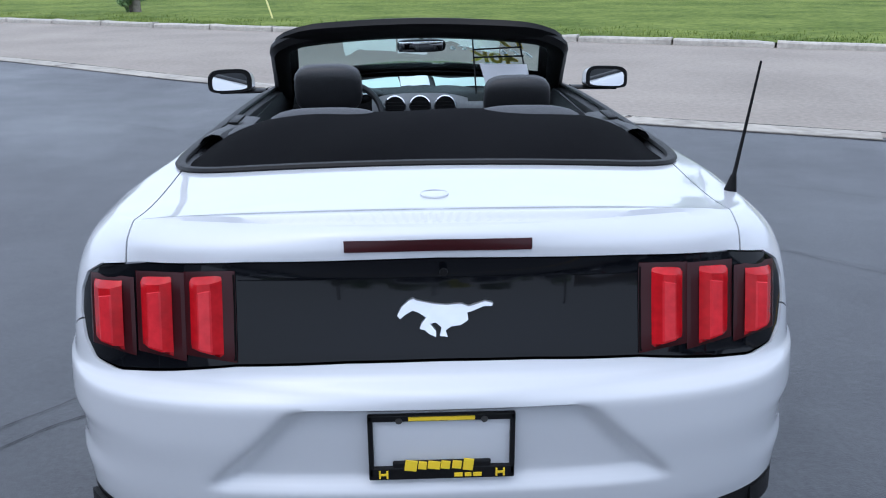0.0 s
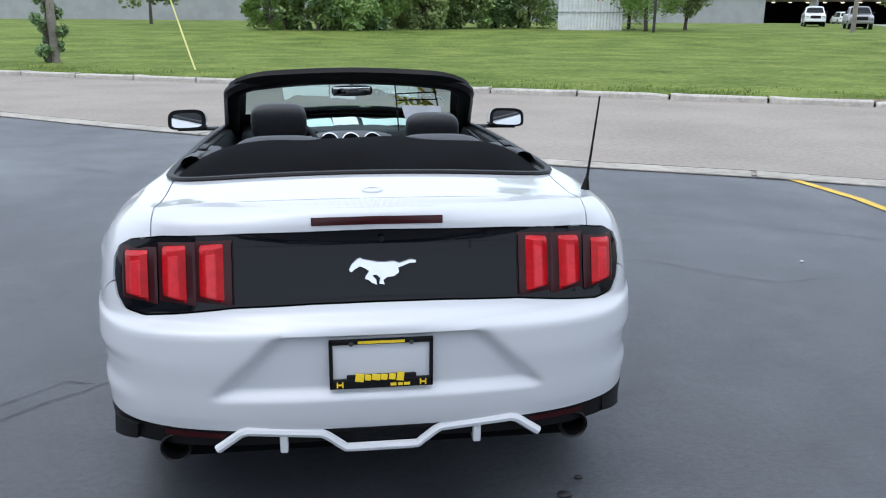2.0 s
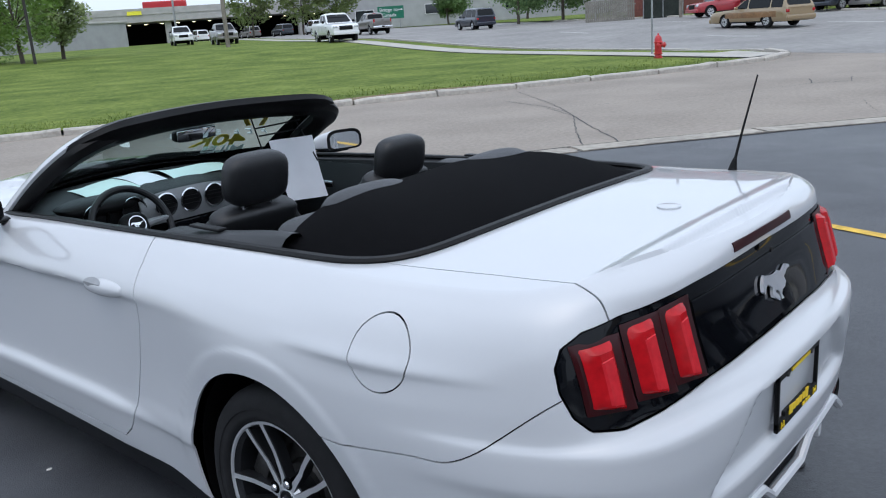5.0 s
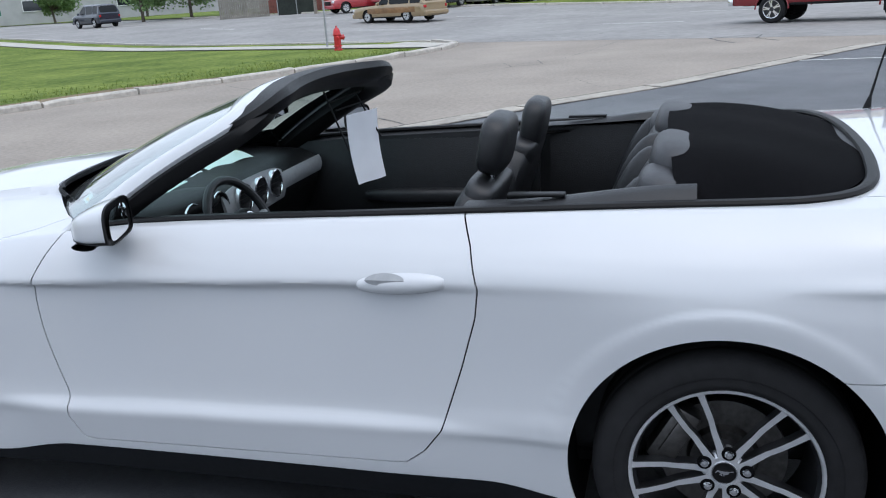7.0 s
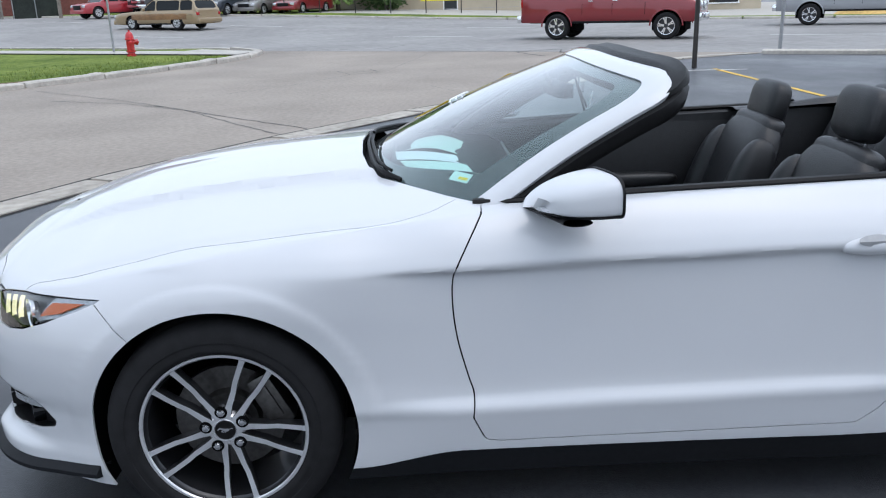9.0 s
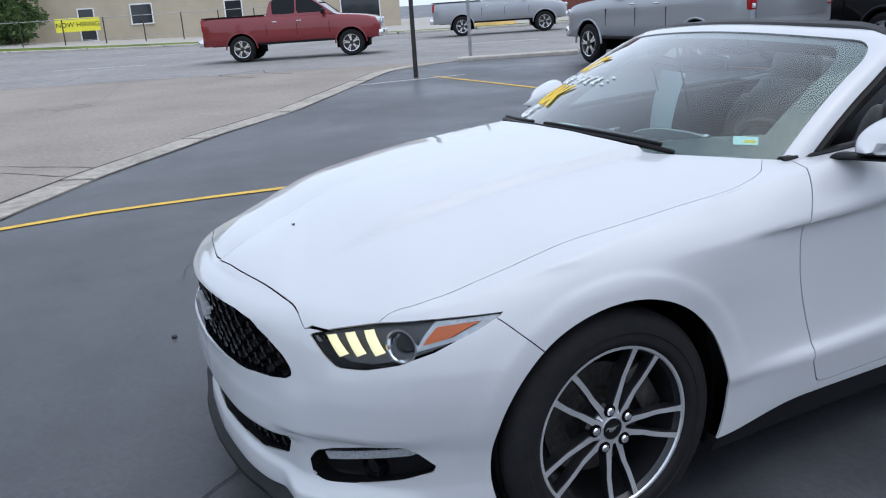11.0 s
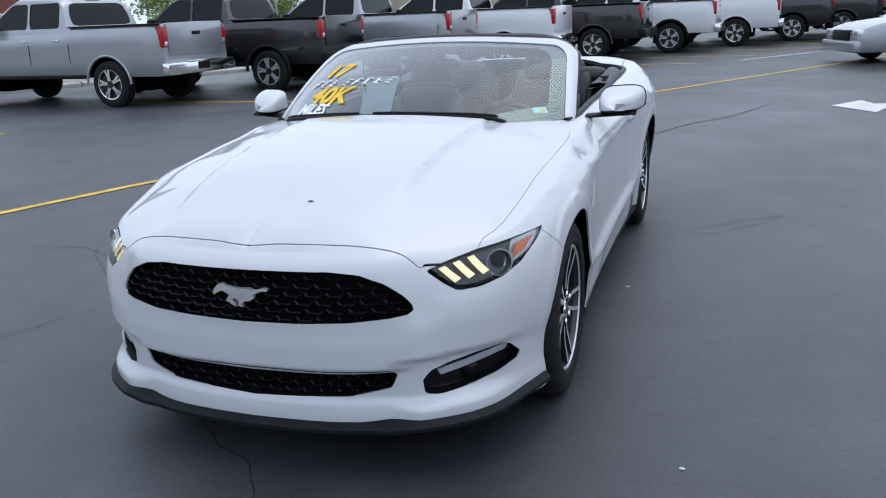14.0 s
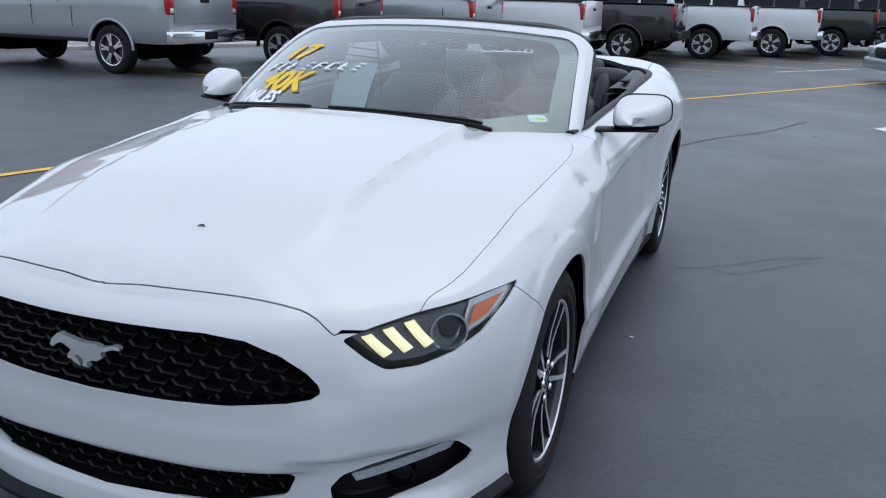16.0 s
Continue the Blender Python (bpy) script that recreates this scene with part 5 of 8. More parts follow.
for x0 in (-0.30, 0.30):
    part("diffuser_fin", box(x0, -2.410, 0.353, 0.026, 0.05, 0.062, 0.006), WHITE, diffuser)
for side in (1, -1):
    part("exhaust_pipe", revolve([(0.0, 0.048), (-0.16, 0.048), (-0.165, 0.045), (-0.16, 0.040), (0.0, 0.040), (0.0, 0.0)], 28, "y", (0.632 * side, -2.215, 0.332)), TRIM, car, "dark exhaust tailpipe")
    part("rear_reflector", skin_patch([(0.47, 0.392), (0.66, 0.397), (0.66, 0.379), (0.48, 0.374)], False, 0.004, 0.01, side, (8, 2)), REDDARK, valance)
part("tail_underpan", join(box(0, -2.12, 0.30, 1.35, 0.34, 0.10, 0.02), box(0, -2.27, 0.36, 1.3, 0.12, 0.10, 0.02)), SHADOWBLACK, car)

# door handles, mirrors, aerial
for side in (1, -1):
    def hand(u, v):
        y = -0.385 - 0.268 * u
        h = math.sin(math.pi * min(1, max(0, u))) ** 0.35
        a = (v - 0.5) * math.pi
        zc = 0.838 + 0.012 * u
        return (side * (0.900 + 0.030 * h * math.cos(a)), y, zc + 0.030 * h * math.sin(a) * (1 if u > 0.0 else 0))
    part("door_handle", surface(hand, 20, 10), WHITE, doors[side], "white door handle")
    def pocket(u, v):
        a = 2 * math.pi * u
        return (side * (0.9265 - 0.016 * max(0, math.sin(a)) * (1 - v)), -0.480 + 0.056 * math.cos(a) * (1 - v), 0.860 + 0.016 * math.sin(a) * (1 - v))
    # grey here is the white pocket's shade put into its colour
    part("handle_pocket", surface(pocket, 20, 3), DASH_POCKET_GREY, doors[side])

    def shellm(u, v):
        # mirror housing: rounded wedge, open to the rear
        a = 2 * math.pi * u
        f = v
        cl = max(0.0, 1 - f ** 7) ** 0.5
        sx = 0.105 * (1 - 0.45 * f ** 2.4) * cl
        sz = 0.073 * (1 - 0.62 * f ** 1.7) * cl
        cx = math.copysign(abs(math.cos(a)) ** 0.5, math.cos(a))
        cz = math.copysign(abs(math.sin(a)) ** 0.55, math.sin(a))
        cz = cz if cz > 0 else 0.50 * cz
        return (side * (0.955 + sx * cx * 0.95 - 0.02 * f), 0.29 + 0.185 * f ** 0.9 - 0.03 * cx, 1.015 + sz * cz - 0.022 * f)
    mir = part("wing_mirror", surface(shellm, 32, 12), WHITE, doors[side], "white wing mirror with a black base")
    part("mirror_base", surface(lambda u, v: (side * (0.80 + 0.22 * v), 0.44 - 0.07 * v + 0.046 * math.cos(2 * math.pi * u) * (1 - 0.15 * v), 0.962 + 0.006 * v + 0.011 * math.sin(2 * math.pi * u)), 20, 6), TRIM, mir, "black mirror foot")
    def skirt(u, v):
        p = shellm(0.545 + 0.41 * u, 0.96 * v)
        return (0.955 * side + (p[0] - 0.955 * side) * 1.012, p[1], 1.015 + (p[2] - 1.015) * 1.03 - 0.002)
    part("mirror_skirt", surface(skirt, 14, 10), TRIM, mir, "black lower half of the mirror")
    part("mirror_rim", surface(lambda u, v: (lambda p: (0.955 * side + (p[0] - 0.955 * side) * 0.995, p[1] + 0.004 - 0.007 * v, 1.015 + (p[2] - 1.015) * 0.995))(shellm(u, 0.0)), 32, 1, 0.004), TRIM, mir)
    _g = [shellm(i / 32, 0.0) for i in range(32)]
    part("mirror_back", ([(0.955 * side + (x - 0.955 * side) * 0.99, y + 0.002, 1.015 + (z - 1.015) * 0.99) for x, y, z in _g], [tuple(range(32))]), TRIM, mir)
    part("mirror_glass", ([(0.955 * side + (x - 0.955 * side) * 0.82, y - 0.003, 1.015 + (z - 1.015) * 0.78) for x, y, z in _g], [tuple(range(32))]), MIRROR, mir)

aer = part("aerial", join(cyl((0.762, -1.957, 1.028), (0.764, -1.966, 1.075), 0.017, 16, 0.007), tube([(0.764, -1.966, 1.07), (0.768, -1.99, 1.18), (0.772, -2.035, 1.366)], [0.0055, 0.0042, 0.003], 8)), TRIM, car, "black whip aerial")

# windscreen with its frame
def ws(u, v):
    u2 = abs(u)
    b = Vector((0.735 * u, 0.945 - 0.31 * u2 ** 2.7, 1.000 - 0.055 * u2 ** 2))
    t = Vector((0.645 * u, 0.195 - 0.130 * u2 ** 2.6, 1.312 - 0.042 * u2 ** 2.0))
    p = b.lerp(t, v)
    bul = 0.022 * math.sin(math.pi * v)
    return p + Vector((0, bul * 0.5, bul * 0.8))


screen = part("windscreen", surface(lambda u, v: ws(2 * u - 1, v), 28, 14), GLASS, car, "green-tinted windscreen with sale writing")
screen.visible_shadow = False
GLASSBAND = mat("black_glass_border", (0.008, 0.009, 0.010), 0.05, coat=1.0)


def border(fu, fv, nu, nv):
    return surface(lambda a, b: ws(fu(a, b), fv(a, b)) + Vector((0, -0.003, -0.003)), nu, nv)


_in = [(0.90, v) for v in np.linspace(0.0, 0.66, 12)] + [(0.78 + 0.12 * c, 0.68 + 0.25 * q) for c, q in [(math.cos(a), math.sin(a)) for a in np.linspace(0, math.pi / 2, 9)]]
_out = [(1.0, v) for v in np.linspace(0.0, 0.70, 12)] + [(0.86 + 0.14 * c, 0.72 + 0.28 * q) for c, q in [(math.cos(a) ** 0.8, math.sin(a) ** 0.8) for a in np.linspace(0, math.pi / 2, 9)]]
_ri = [(-u, v) for u, v in _in] + [(u, 0.93) for u in np.linspace(-0.74, 0.74, 21)] + _in[::-1]
_ro = [(-u, v) for u, v in _out] + [(u, 1.0) for u in np.linspace(-0.82, 0.82, 21)] + _out[::-1]
_bv = [tuple(ws(u, v) + Vector((0, -0.003, -0.003))) for pair in zip(_ri, _ro) for u, v in pair]
_bf = [(2 * i, 2 * i + 1, 2 * i + 3, 2 * i + 2) for i in range(len(_ri) - 1)]
part("glass_border", join(border(lambda a, b: 2 * a - 1, lambda a, b: 0.09 * b * (0.45 + 0.55 * abs(2 * a - 1)) + 0.13 * b * sstep(0.45, 1.0, 2 * a - 1 if a > 0.5 else 1 - 2 * a), 28, 2), (_bv, _bf)), GLASSBAND, screen)


def sweep(path, outs, backs, section, closed_ends=True):
    n = len(section)
    V, F = [], []
    for p, o, b in zip(path, outs, backs):
        V += [tuple(p + o * s + b * t) for s, t in section]
    for i in range(len(path) - 1):
        for k in range(n):
            F.append((i * n + k, i * n + (k + 1) % n, (i + 1) * n + (k + 1) % n, (i + 1) * n + k))
    F += [tuple(range(n)), tuple(range(len(V) - 1, len(V) - n - 1, -1))]
    return V, F


_path, _outs, _backs = [], [], []
_arc = [(math.cos(a) ** 0.8, math.sin(a) ** 0.8) for a in np.linspace(0, math.pi / 2, 9)]
_side = [(1.0, v) for v in np.linspace(0.02, 0.70, 12)] + [(0.86 + 0.14 * c, 0.72 + 0.28 * q) for c, q in _arc]
_loop = [(-u, v) for u, v in _side] + [(u, 1.0) for u in np.linspace(-0.82, 0.82, 23)] + _side[::-1]
for i, (u, v) in enumerate(_loop):
    _path.append(ws(u, v))
for i, p in enumerate(_path):
    w = (_path[min(i + 1, len(_path) - 1)] - _path[max(0, i - 1)]).normalized()
    u, v = _loop[i]
    nrm = (ws(min(1, u + 0.02), v) - ws(max(-1, u - 0.02), v)).cross(ws(u, min(1, v + 0.02)) - ws(u, max(0, v - 0.02))).normalized()
    o = w.cross(nrm).normalized()
    if o.dot(p - Vector((0, 0.5, 1.1))) < 0:
        o = -o
    if nrm.z > 0:
        nrm = -nrm
    _outs.append(o * (1 + 0.55 * float(sstep(0.80, 1.0, v))))
    _backs.append(nrm)
frame_part = part("windscreen_frame", sweep(_path, _outs, _backs, [(-0.004, -0.004), (0.020, -0.008), (0.045, -0.002), (0.060, 0.014), (0.055, 0.030), (0.0, 0.012)]), WHITE, car, "white windscreen frame", sharp=50)
part("frame_seal", sweep(_path, _outs, _backs, [(0.002, 0.010), (0.056, 0.026), (0.073, 0.028), (0.080, 0.050), (0.070, 0.078), (0.030, 0.085), (-0.012, 0.060), (-0.012, 0.020)]), TRIM, frame_part, "thick black rubber header seal", sharp=50)
_hp = [i for i, (u, v) in enumerate(_loop) if v > 0.86]
_hk = [0.42 + 0.58 * math.sin(0.5 * math.pi * min(1.0, min(j, len(_hp) - 1 - j) / 8.0)) ** 1.3 for j in range(len(_hp))]
part("header_seal", sweep([_path[i] for i in _hp], [_outs[i] * k for i, k in zip(_hp, _hk)], [_backs[i] * k for i, k in zip(_hp, _hk)], [(0.050, 0.006), (0.066, 0.0), (0.086, 0.012), (0.112, 0.020), (0.118, 0.050), (0.100, 0.080), (0.060, 0.090), (0.050, 0.050)]), TRIM, frame_part, "black header seal", sharp=50)

# black cowl under the glass, wipers
part("cowl_panel", surface(lambda u, v: (lambda p: (p.x * (1 + 0.03 * v), p.y + 0.11 * v, p.z - 0.012 - 0.03 * v))(ws((2 * u - 1) * 0.74, 0.03)), 30, 3, 0.006), TRIM, car, "black plastic cowl")
for pts in ([(-0.50, 0.83, 0.985), (-0.42, 0.905, 1.012), (-0.10, 0.945, 1.026), (0.08, 0.95, 1.026)], [(0.06, 0.945, 1.025), (0.25, 0.945, 1.022), (0.52, 0.85, 1.0), (0.60, 0.79, 0.985)]):
    part("wiper", join(tube(smooth_line(pts, 16), 0.009, 8), tube([(x, y - 0.012, z + 0.012) for x, y, z in smooth_line(pts, 16)][3:], 0.006, 6)), TRIM, car, "black wiper arm and blade")


# cockpit seal, folded roof, cabin lining
def edge_z(x, y):
    """Height of the outer skin at the cockpit's edge."""
    zt = float(SHOULDER(y))
    zc = float(SPINE(y))
    w = 1 - abs(x) / 0.80
    return zt + (zc - zt) * (1 - (1 - max(0, w)) ** 2.1)


_ring = [(x, y) for x, y in COCKPIT if y < 0.63]
_right = [p for p in _ring if p[0] >= 0]
_seal = [(x, y, edge_z(x, y) + 0.004) for x, y in _right] + [(-x, y, edge_z(x, y) + 0.004) for x, y in reversed(_right[:-1])]
_sl = smooth_line(_seal, 140)
part("belt_seal", tube(_sl, 0.017, 8, 0.6), TRIM, car, "black rubber seal round the cockpit")


def lining(u, v):
    p = _sl[min(140, int(round(u * 140)))]
    k = (0.0, 0.035, 0.05, 0.07)[int(round(v * 3))]
    z = (p.z - 0.003, p.z - 0.02, 0.70, 0.26)[int(round(v * 3))]
    c = Vector((0, max(-1.2, min(0.5, p.y)), 0))
    d = Vector((c.x - p.x, (c.y - p.y), 0))
    if d.length > 0:
        d.normalize()
    return (p.x + d.x * k, p.y + d.y * k, z)


part("cabin_lining", surface(lining, 140, 3), LEATHER, car, "black inner trim")
part("cabin_floor", box(0, -0.2, 0.25, 1.42, 2.4, 0.03), CARPET, car, "black carpet")
part("footwell_wall", box(0, 0.86, 0.60, 1.36, 0.03, 0.70), CARPET, car)


def roof(u, v):
    # folded soft top under its cover
    x = (2 * u - 1)
    yr = -1.745 + 0.22 * abs(x) ** 5
    yf = -1.20 - 0.03 * abs(x) ** 2
    y = yf + (yr - yf) * v
    e = (1 - abs(x) ** 5)
    z = 1.020 + 0.085 * e * math.sin(math.pi * min(1, 0.42 + 0.55 * v)) ** 0.8 - 0.03 * (1 - e)
    return (0.722 * x, y, z + 0.004 * math.sin(9 * x + 5 * v))


part("folded_soft_top", surface(roof, 40, 20, 0.02), FABRIC, car, "folded black cloth roof")
part("rear_shelf_front", surface(lambda u, v: (lambda p: (p[0], p[1], p[2] - 0.5 * v))(roof(u, 0)), 40, 3, 0.01), FABRIC, car)


def cushion(cx, cy, cz, sx, sy, sz, m=None, p=3.2):
    """A soft rounded block."""
    def f(u, v):
        a, b = 2 * math.pi * u, math.pi * (v - 0.5)
        e = 2 / p
        c = lambda t: math.copysign(abs(math.cos(t)) ** e, math.cos(t))
        s = lambda t: math.copysign(abs(math.sin(t)) ** e, math.sin(t))
        return Vector((sx / 2 * c(b) * c(a), sy / 2 * c(b) * s(a), sz / 2 * s(b)))
    V, F = surface(f, 24, 14)
    m = m or Matrix()
    M = Matrix.Translation((cx, cy, cz)) @ m
    return [tuple(M @ v) for v in V], F


SEAM = mat("pale_stitching", (0.10, 0.10, 0.105), 0.7)
for sx in (-0.37, 0.37):
    tilt = pose(0, 0, 0, 20, 0, 0)
    hz = 0.03 if sx < 0 else -0.02
    seat = part("front_seat", cushion(sx, -0.56, 0.75, 0.48, 0.14, 0.58, tilt, 3.4), LEATHER, car, "black leather front seat")
    for dx in (-0.20, 0.20):
        part("backrest_bolster", cushion(sx + dx, -0.52, 0.72, 0.12, 0.17, 0.50, tilt, 2.6), LEATHER, seat)
        part("cushion_bolster", cushion(sx + 1.05 * dx, -0.12, 0.50, 0.10, 0.52, 0.13), LEATHER, seat)
    for k in range(3):
        part("backrest_pad", cushion(sx, -0.505 - 0.058 * k, 0.62 + 0.135 * k, 0.27, 0.10, 0.12, tilt, 2.8), LEATHER, seat)
    part("upper_backrest", cushion(sx, -0.650, 0.975, 0.36, 0.11, 0.12, tilt, 4.0), LEATHER, seat)
    part("seat_cushion", cushion(sx, -0.12, 0.46, 0.50, 0.56, 0.16), LEATHER, seat)
    part("headrest", cushion(sx, -0.690, 1.098 + hz, 0.265, 0.095, 0.185, pose(0, 0, 0, 12, 0, 0), 3.6), LEATHER, seat, "black leather headrest")
    part("headrest_post", join(cyl((sx - 0.06, -0.675, 0.98), (sx - 0.06, -0.685, 1.06), 0.006, 10), cyl((sx + 0.06, -0.675, 0.98), (sx + 0.06, -0.685, 1.06), 0.006, 10)), CHROME, seat)
    for dx in (-0.13, 0.13):
        part("seat_seam", tube([(sx + dx, -0.665, 0.98), (sx + dx, -0.60, 0.86), (sx + dx, -0.535, 0.70)], 0.003, 6), SEAM, seat)
    part("seat_base", box(sx, -0.1, 0.32, 0.42, 0.5, 0.14, 0.02), TRIM, seat)
    part("seat_belt", tube([(0.70 * (1 if sx > 0 else -1), -0.78, 0.98), (sx + 0.27 * (1 if sx > 0 else -1), -0.66, 0.98), (sx + 0.25 * (1 if sx > 0 else -1), -0.3, 0.45)], 0.02, 6, 0.3), TRIM, seat)
rear = part("rear_bench", cushion(0, -0.92, 0.48, 1.15, 0.50, 0.18), LEATHER, car, "black leather rear bench")
for sx in (-0.33, 0.33):
    lean = pose(0, 0, 0, 22, 0, 0)
    part("bench_backrest", cushion(sx, -1.14, 0.84, 0.54, 0.17, 0.50, lean), LEATHER, rear)
    for dx in (-0.21, 0.21):
        part("bench_bolster", cushion(sx + dx, -1.10, 0.84, 0.12, 0.19, 0.46, lean, 2.6), LEATHER, rear)
    part("bench_headrest", cushion(sx, -1.235, 1.062, 0.40, 0.17, 0.135, pose(0, 0, 0, 16, 0, 0), 2.9), LEATHER_GREY, rear, "worn grey leather headrest hump")
    part("bench_shoulder", cushion(sx * 1.62, -1.215, 1.015, 0.28, 0.19, 0.11, pose(0, 0, 0, 14, 0, 0), 3.0), LEATHER_GREY, rear, "grey leather shoulder of the bench")

# dashboard
dash = part("dashboard", surface(lambda u, v: (lambda x: polyline([(x, 0.87 - 0.25 * abs(x) ** 2.3, 0.966 - 0.045 * x * x), (x, 0.62, 0.942 - 0.02 * x * x), (x, 0.46, 0.922), (x, 0.40, 0.885), (x, 0.41, 0.80), (x, 0.50, 0.62), (x, 0.60, 0.50)], v))(-0.66 + 1.32 * u), 30, 24, 0.01), TRIM, car, "black dashboard with a grey trim band")
part("dash_band", surface(lambda u, v: (0.70 * u - 0.02 if True else 0, 0.392 - 0.012 * math.sin(math.pi * v), 0.825 + 0.075 * v), 24, 4, 0.01), DASH_POCKET_GREY, dash, "grey trim band")
part("dash_centre", surface(lambda u, v: (-0.25 + 0.50 * u, 0.378 - 0.015 * math.sin(math.pi * v) - 0.01 * math.sin(math.pi * u), 0.800 + 0.150 * v - 0.03 * v * abs(2 * u - 1) ** 3), 16, 6, 0.012), DASH_POCKET_GREY, dash, "grey panel with round vents")
for x0 in (-0.130, 0.0, 0.130):
    vent = part("air_vent", revolve([(0.0, 0.055), (-0.018, 0.057), (-0.020, 0.051), (-0.006, 0.047), (-0.004, 0.0)], 28, "y", (x0, 0.362, 0.886)), CHROME, dash, "round air vent with a bright ring")
    part("vent_core", join(revolve([(-0.012, 0.049), (-0.012, 0.0)], 24, "y", (x0, 0.362, 0.886)), box(x0, 0.348, 0.886, 0.090, 0.006, 0.006), box(x0, 0.348, 0.904, 0.078, 0.006, 0.004), box(x0, 0.348, 0.868, 0.078, 0.006, 0.004)), TRIM, vent, smooth=False)
part("screen_panel", box(0, 0.40, 0.73, 0.22, 0.03, 0.12, 0.01), GLOSSBLACK, dash)
part("instrument_hood", cushion(-0.39, 0.47, 0.925, 0.40, 0.22, 0.085, None, 2.6), TRIM, dash)
for x0 in (-0.46, -0.28):
    g = part("gauge", revolve([(0.0, 0.058), (-0.016, 0.060), (-0.018, 0.054), (-0.004, 0.050), (-0.003, 0.0)], 28, "y", (x0, 0.385, 0.890)), TRIM, dash)
    part("gauge_ring", revolve([(-0.015, 0.061), (-0.021, 0.060), (-0.020, 0.055)], 28, "y", (x0, 0.385, 0.890)), CHROME, g)
part("centre_console", join(box(0, -0.05, 0.45, 0.22, 0.95, 0.26, 0.04), box(0, 0.35, 0.58, 0.22, 0.2, 0.26, 0.03), cushion(0, -0.33, 0.60, 0.20, 0.34, 0.08)), TRIM, car, "black centre console")
part("console_trim", box(0.0, -0.02, 0.585, 0.12, 0.22, 0.01, 0.003), CHROME, car, "bright console strip")

sw = Matrix.Translation((-0.37, 0.235, 0.845)) @ pose(0, 0, 0, -24, 0, 0)
wheel_ring = part("steering_wheel", moved(revolve([(0.016 * math.sin(a), 0.178 + 0.016 * math.cos(a)) for a in [2 * math.pi * i / 10 for i in range(10)]], 40, "y", closed=True), sw), LEATHER, car, "black three-spoke steering wheel")
part("wheel_hub", moved(join(cushion(0, -0.015, 0.0, 0.13, 0.06, 0.12, None, 2.8)), sw), TRIM, wheel_ring)
part("hub_ring", moved(revolve([(-0.044, 0.040), (-0.047, 0.040), (-0.047, 0.036)], 24, "y"), sw), CHROME, wheel_ring)
part("hub_badge", moved(prism(badge(0.055), lambda u, v, w: (u, -0.046 - w, v), 0.003), sw), CHROME, wheel_ring, smooth=False)
for a, b in (((-0.06, 0, 0.0), (-0.17, 0, 0.01)), ((0.06, 0, 0.0), (0.17, 0, 0.01)), ((0, 0, -0.05), (0, 0, -0.17))):
    part("wheel_spoke", moved(tube([(a[0], -0.01, a[2]), ((a[0] + b[0]) / 2, -0.012, (a[2] + b[2]) / 2), (b[0], 0, b[2])], [0.024, 0.019, 0.015], 8, 0.8), sw), DASH_POCKET_GREY if a[0] else TRIM, wheel_ring)

# inner door cards
for side in (1, -1):
    card = part("door_card", surface(lambda u, v: (side * (0.722 - 0.03 * math.sin(math.pi * v)), 0.55 - 1.2 * u, 0.955 - 0.55 * v), 10, 8, 0.012), LEATHER, doors[side], "black door lining")
    part("armrest", cushion(side * 0.675, -0.12, 0.70, 0.09, 0.60, 0.07), LEATHER, card)
    part("inner_handle", box(side * 0.690, 0.17, 0.845, 0.012, 0.11, 0.035, 0.005), CHROME, card, "bright inner door handle")
    def cap(u, v):
        y = -0.66 - 0.62 * u
        h = 0.008 + 0.034 * float(sstep(0.15, 0.95, u))
        c = (0.0, 0.75, 1.0, 0.9, 0.2)[int(round(4 * v))]
        return (side * (0.752 - 0.105 * v), y, edge_z(0.75, y) + h * c)
    part("belt_cap", surface(cap, 16, 4), LEATHER, car, "dark grained cap of the rear side trim")
    part("side_trim_panel", surface(lambda u, v: (side * (0.700 - 0.02 * math.sin(math.pi * v)), -0.70 - 0.52 * u, 1.0 - 0.50 * v), 8, 6, 0.012), LEATHER, car)
    part("belt_slot", box(side * 0.700, -0.86, edge_z(0.75, -0.86) + 0.026, 0.035, 0.16, 0.010, 0.004), TRIM, car)

rvm = part("rear_view_mirror", cushion(0.01, 0.255, 1.200, 0.245, 0.045, 0.062, pose(0, 0, 0, 5, 0, 8), 4.0), TRIM, car, "black rear-view mirror")
part("mirror_glass", moved(box(0, 0, 0, 0.222, 0.004, 0.048, 0.001), Matrix.Translation((0.007, 0.2315, 1.198)) @ pose(0, 0, 0, 5, 0, 8)), MIRROR, rvm)
part("mirror_stalk", tube([(0.01, 0.27, 1.21), (0.01, 0.295, 1.24), (0.01, 0.30, 1.262)], 0.010, 8), TRIM, rvm)


# ---------------------------------------------------------------- vehicles round about
def paint(name, color, metal=0.0, rough=0.3):
    return mat(name, color, rough, metal=metal, coat=1.0, noise_scale=4, vary=0.02)


SILVER = paint("silver_paint", (0.36, 0.375, 0.40), 0.5)
BLACKP = paint("black_paint", (0.004, 0.004, 0.005))
WHITEP = paint("plain_white_paint", (0.74, 0.75, 0.76))
REDP = paint("dark_red_paint", (0.21, 0.012, 0.018), 0.2)
REDBR = paint("bright_red_paint", (0.34, 0.02, 0.03))
GREYP = paint("warm_grey_paint", (0.20, 0.19, 0.18), 0.4)
NAVYP = paint("dark_blue_paint", (0.018, 0.024, 0.040), 0.3)
TANP = paint("tan_paint", (0.30, 0.22, 0.12), 0.2)
DARKGREEN = paint("dark_green_paint", (0.015, 0.028, 0.024), 0.3)
CARGLASS = mat("dark_car_glass", (0.006, 0.008, 0.009), 0.05, spec=0.22)
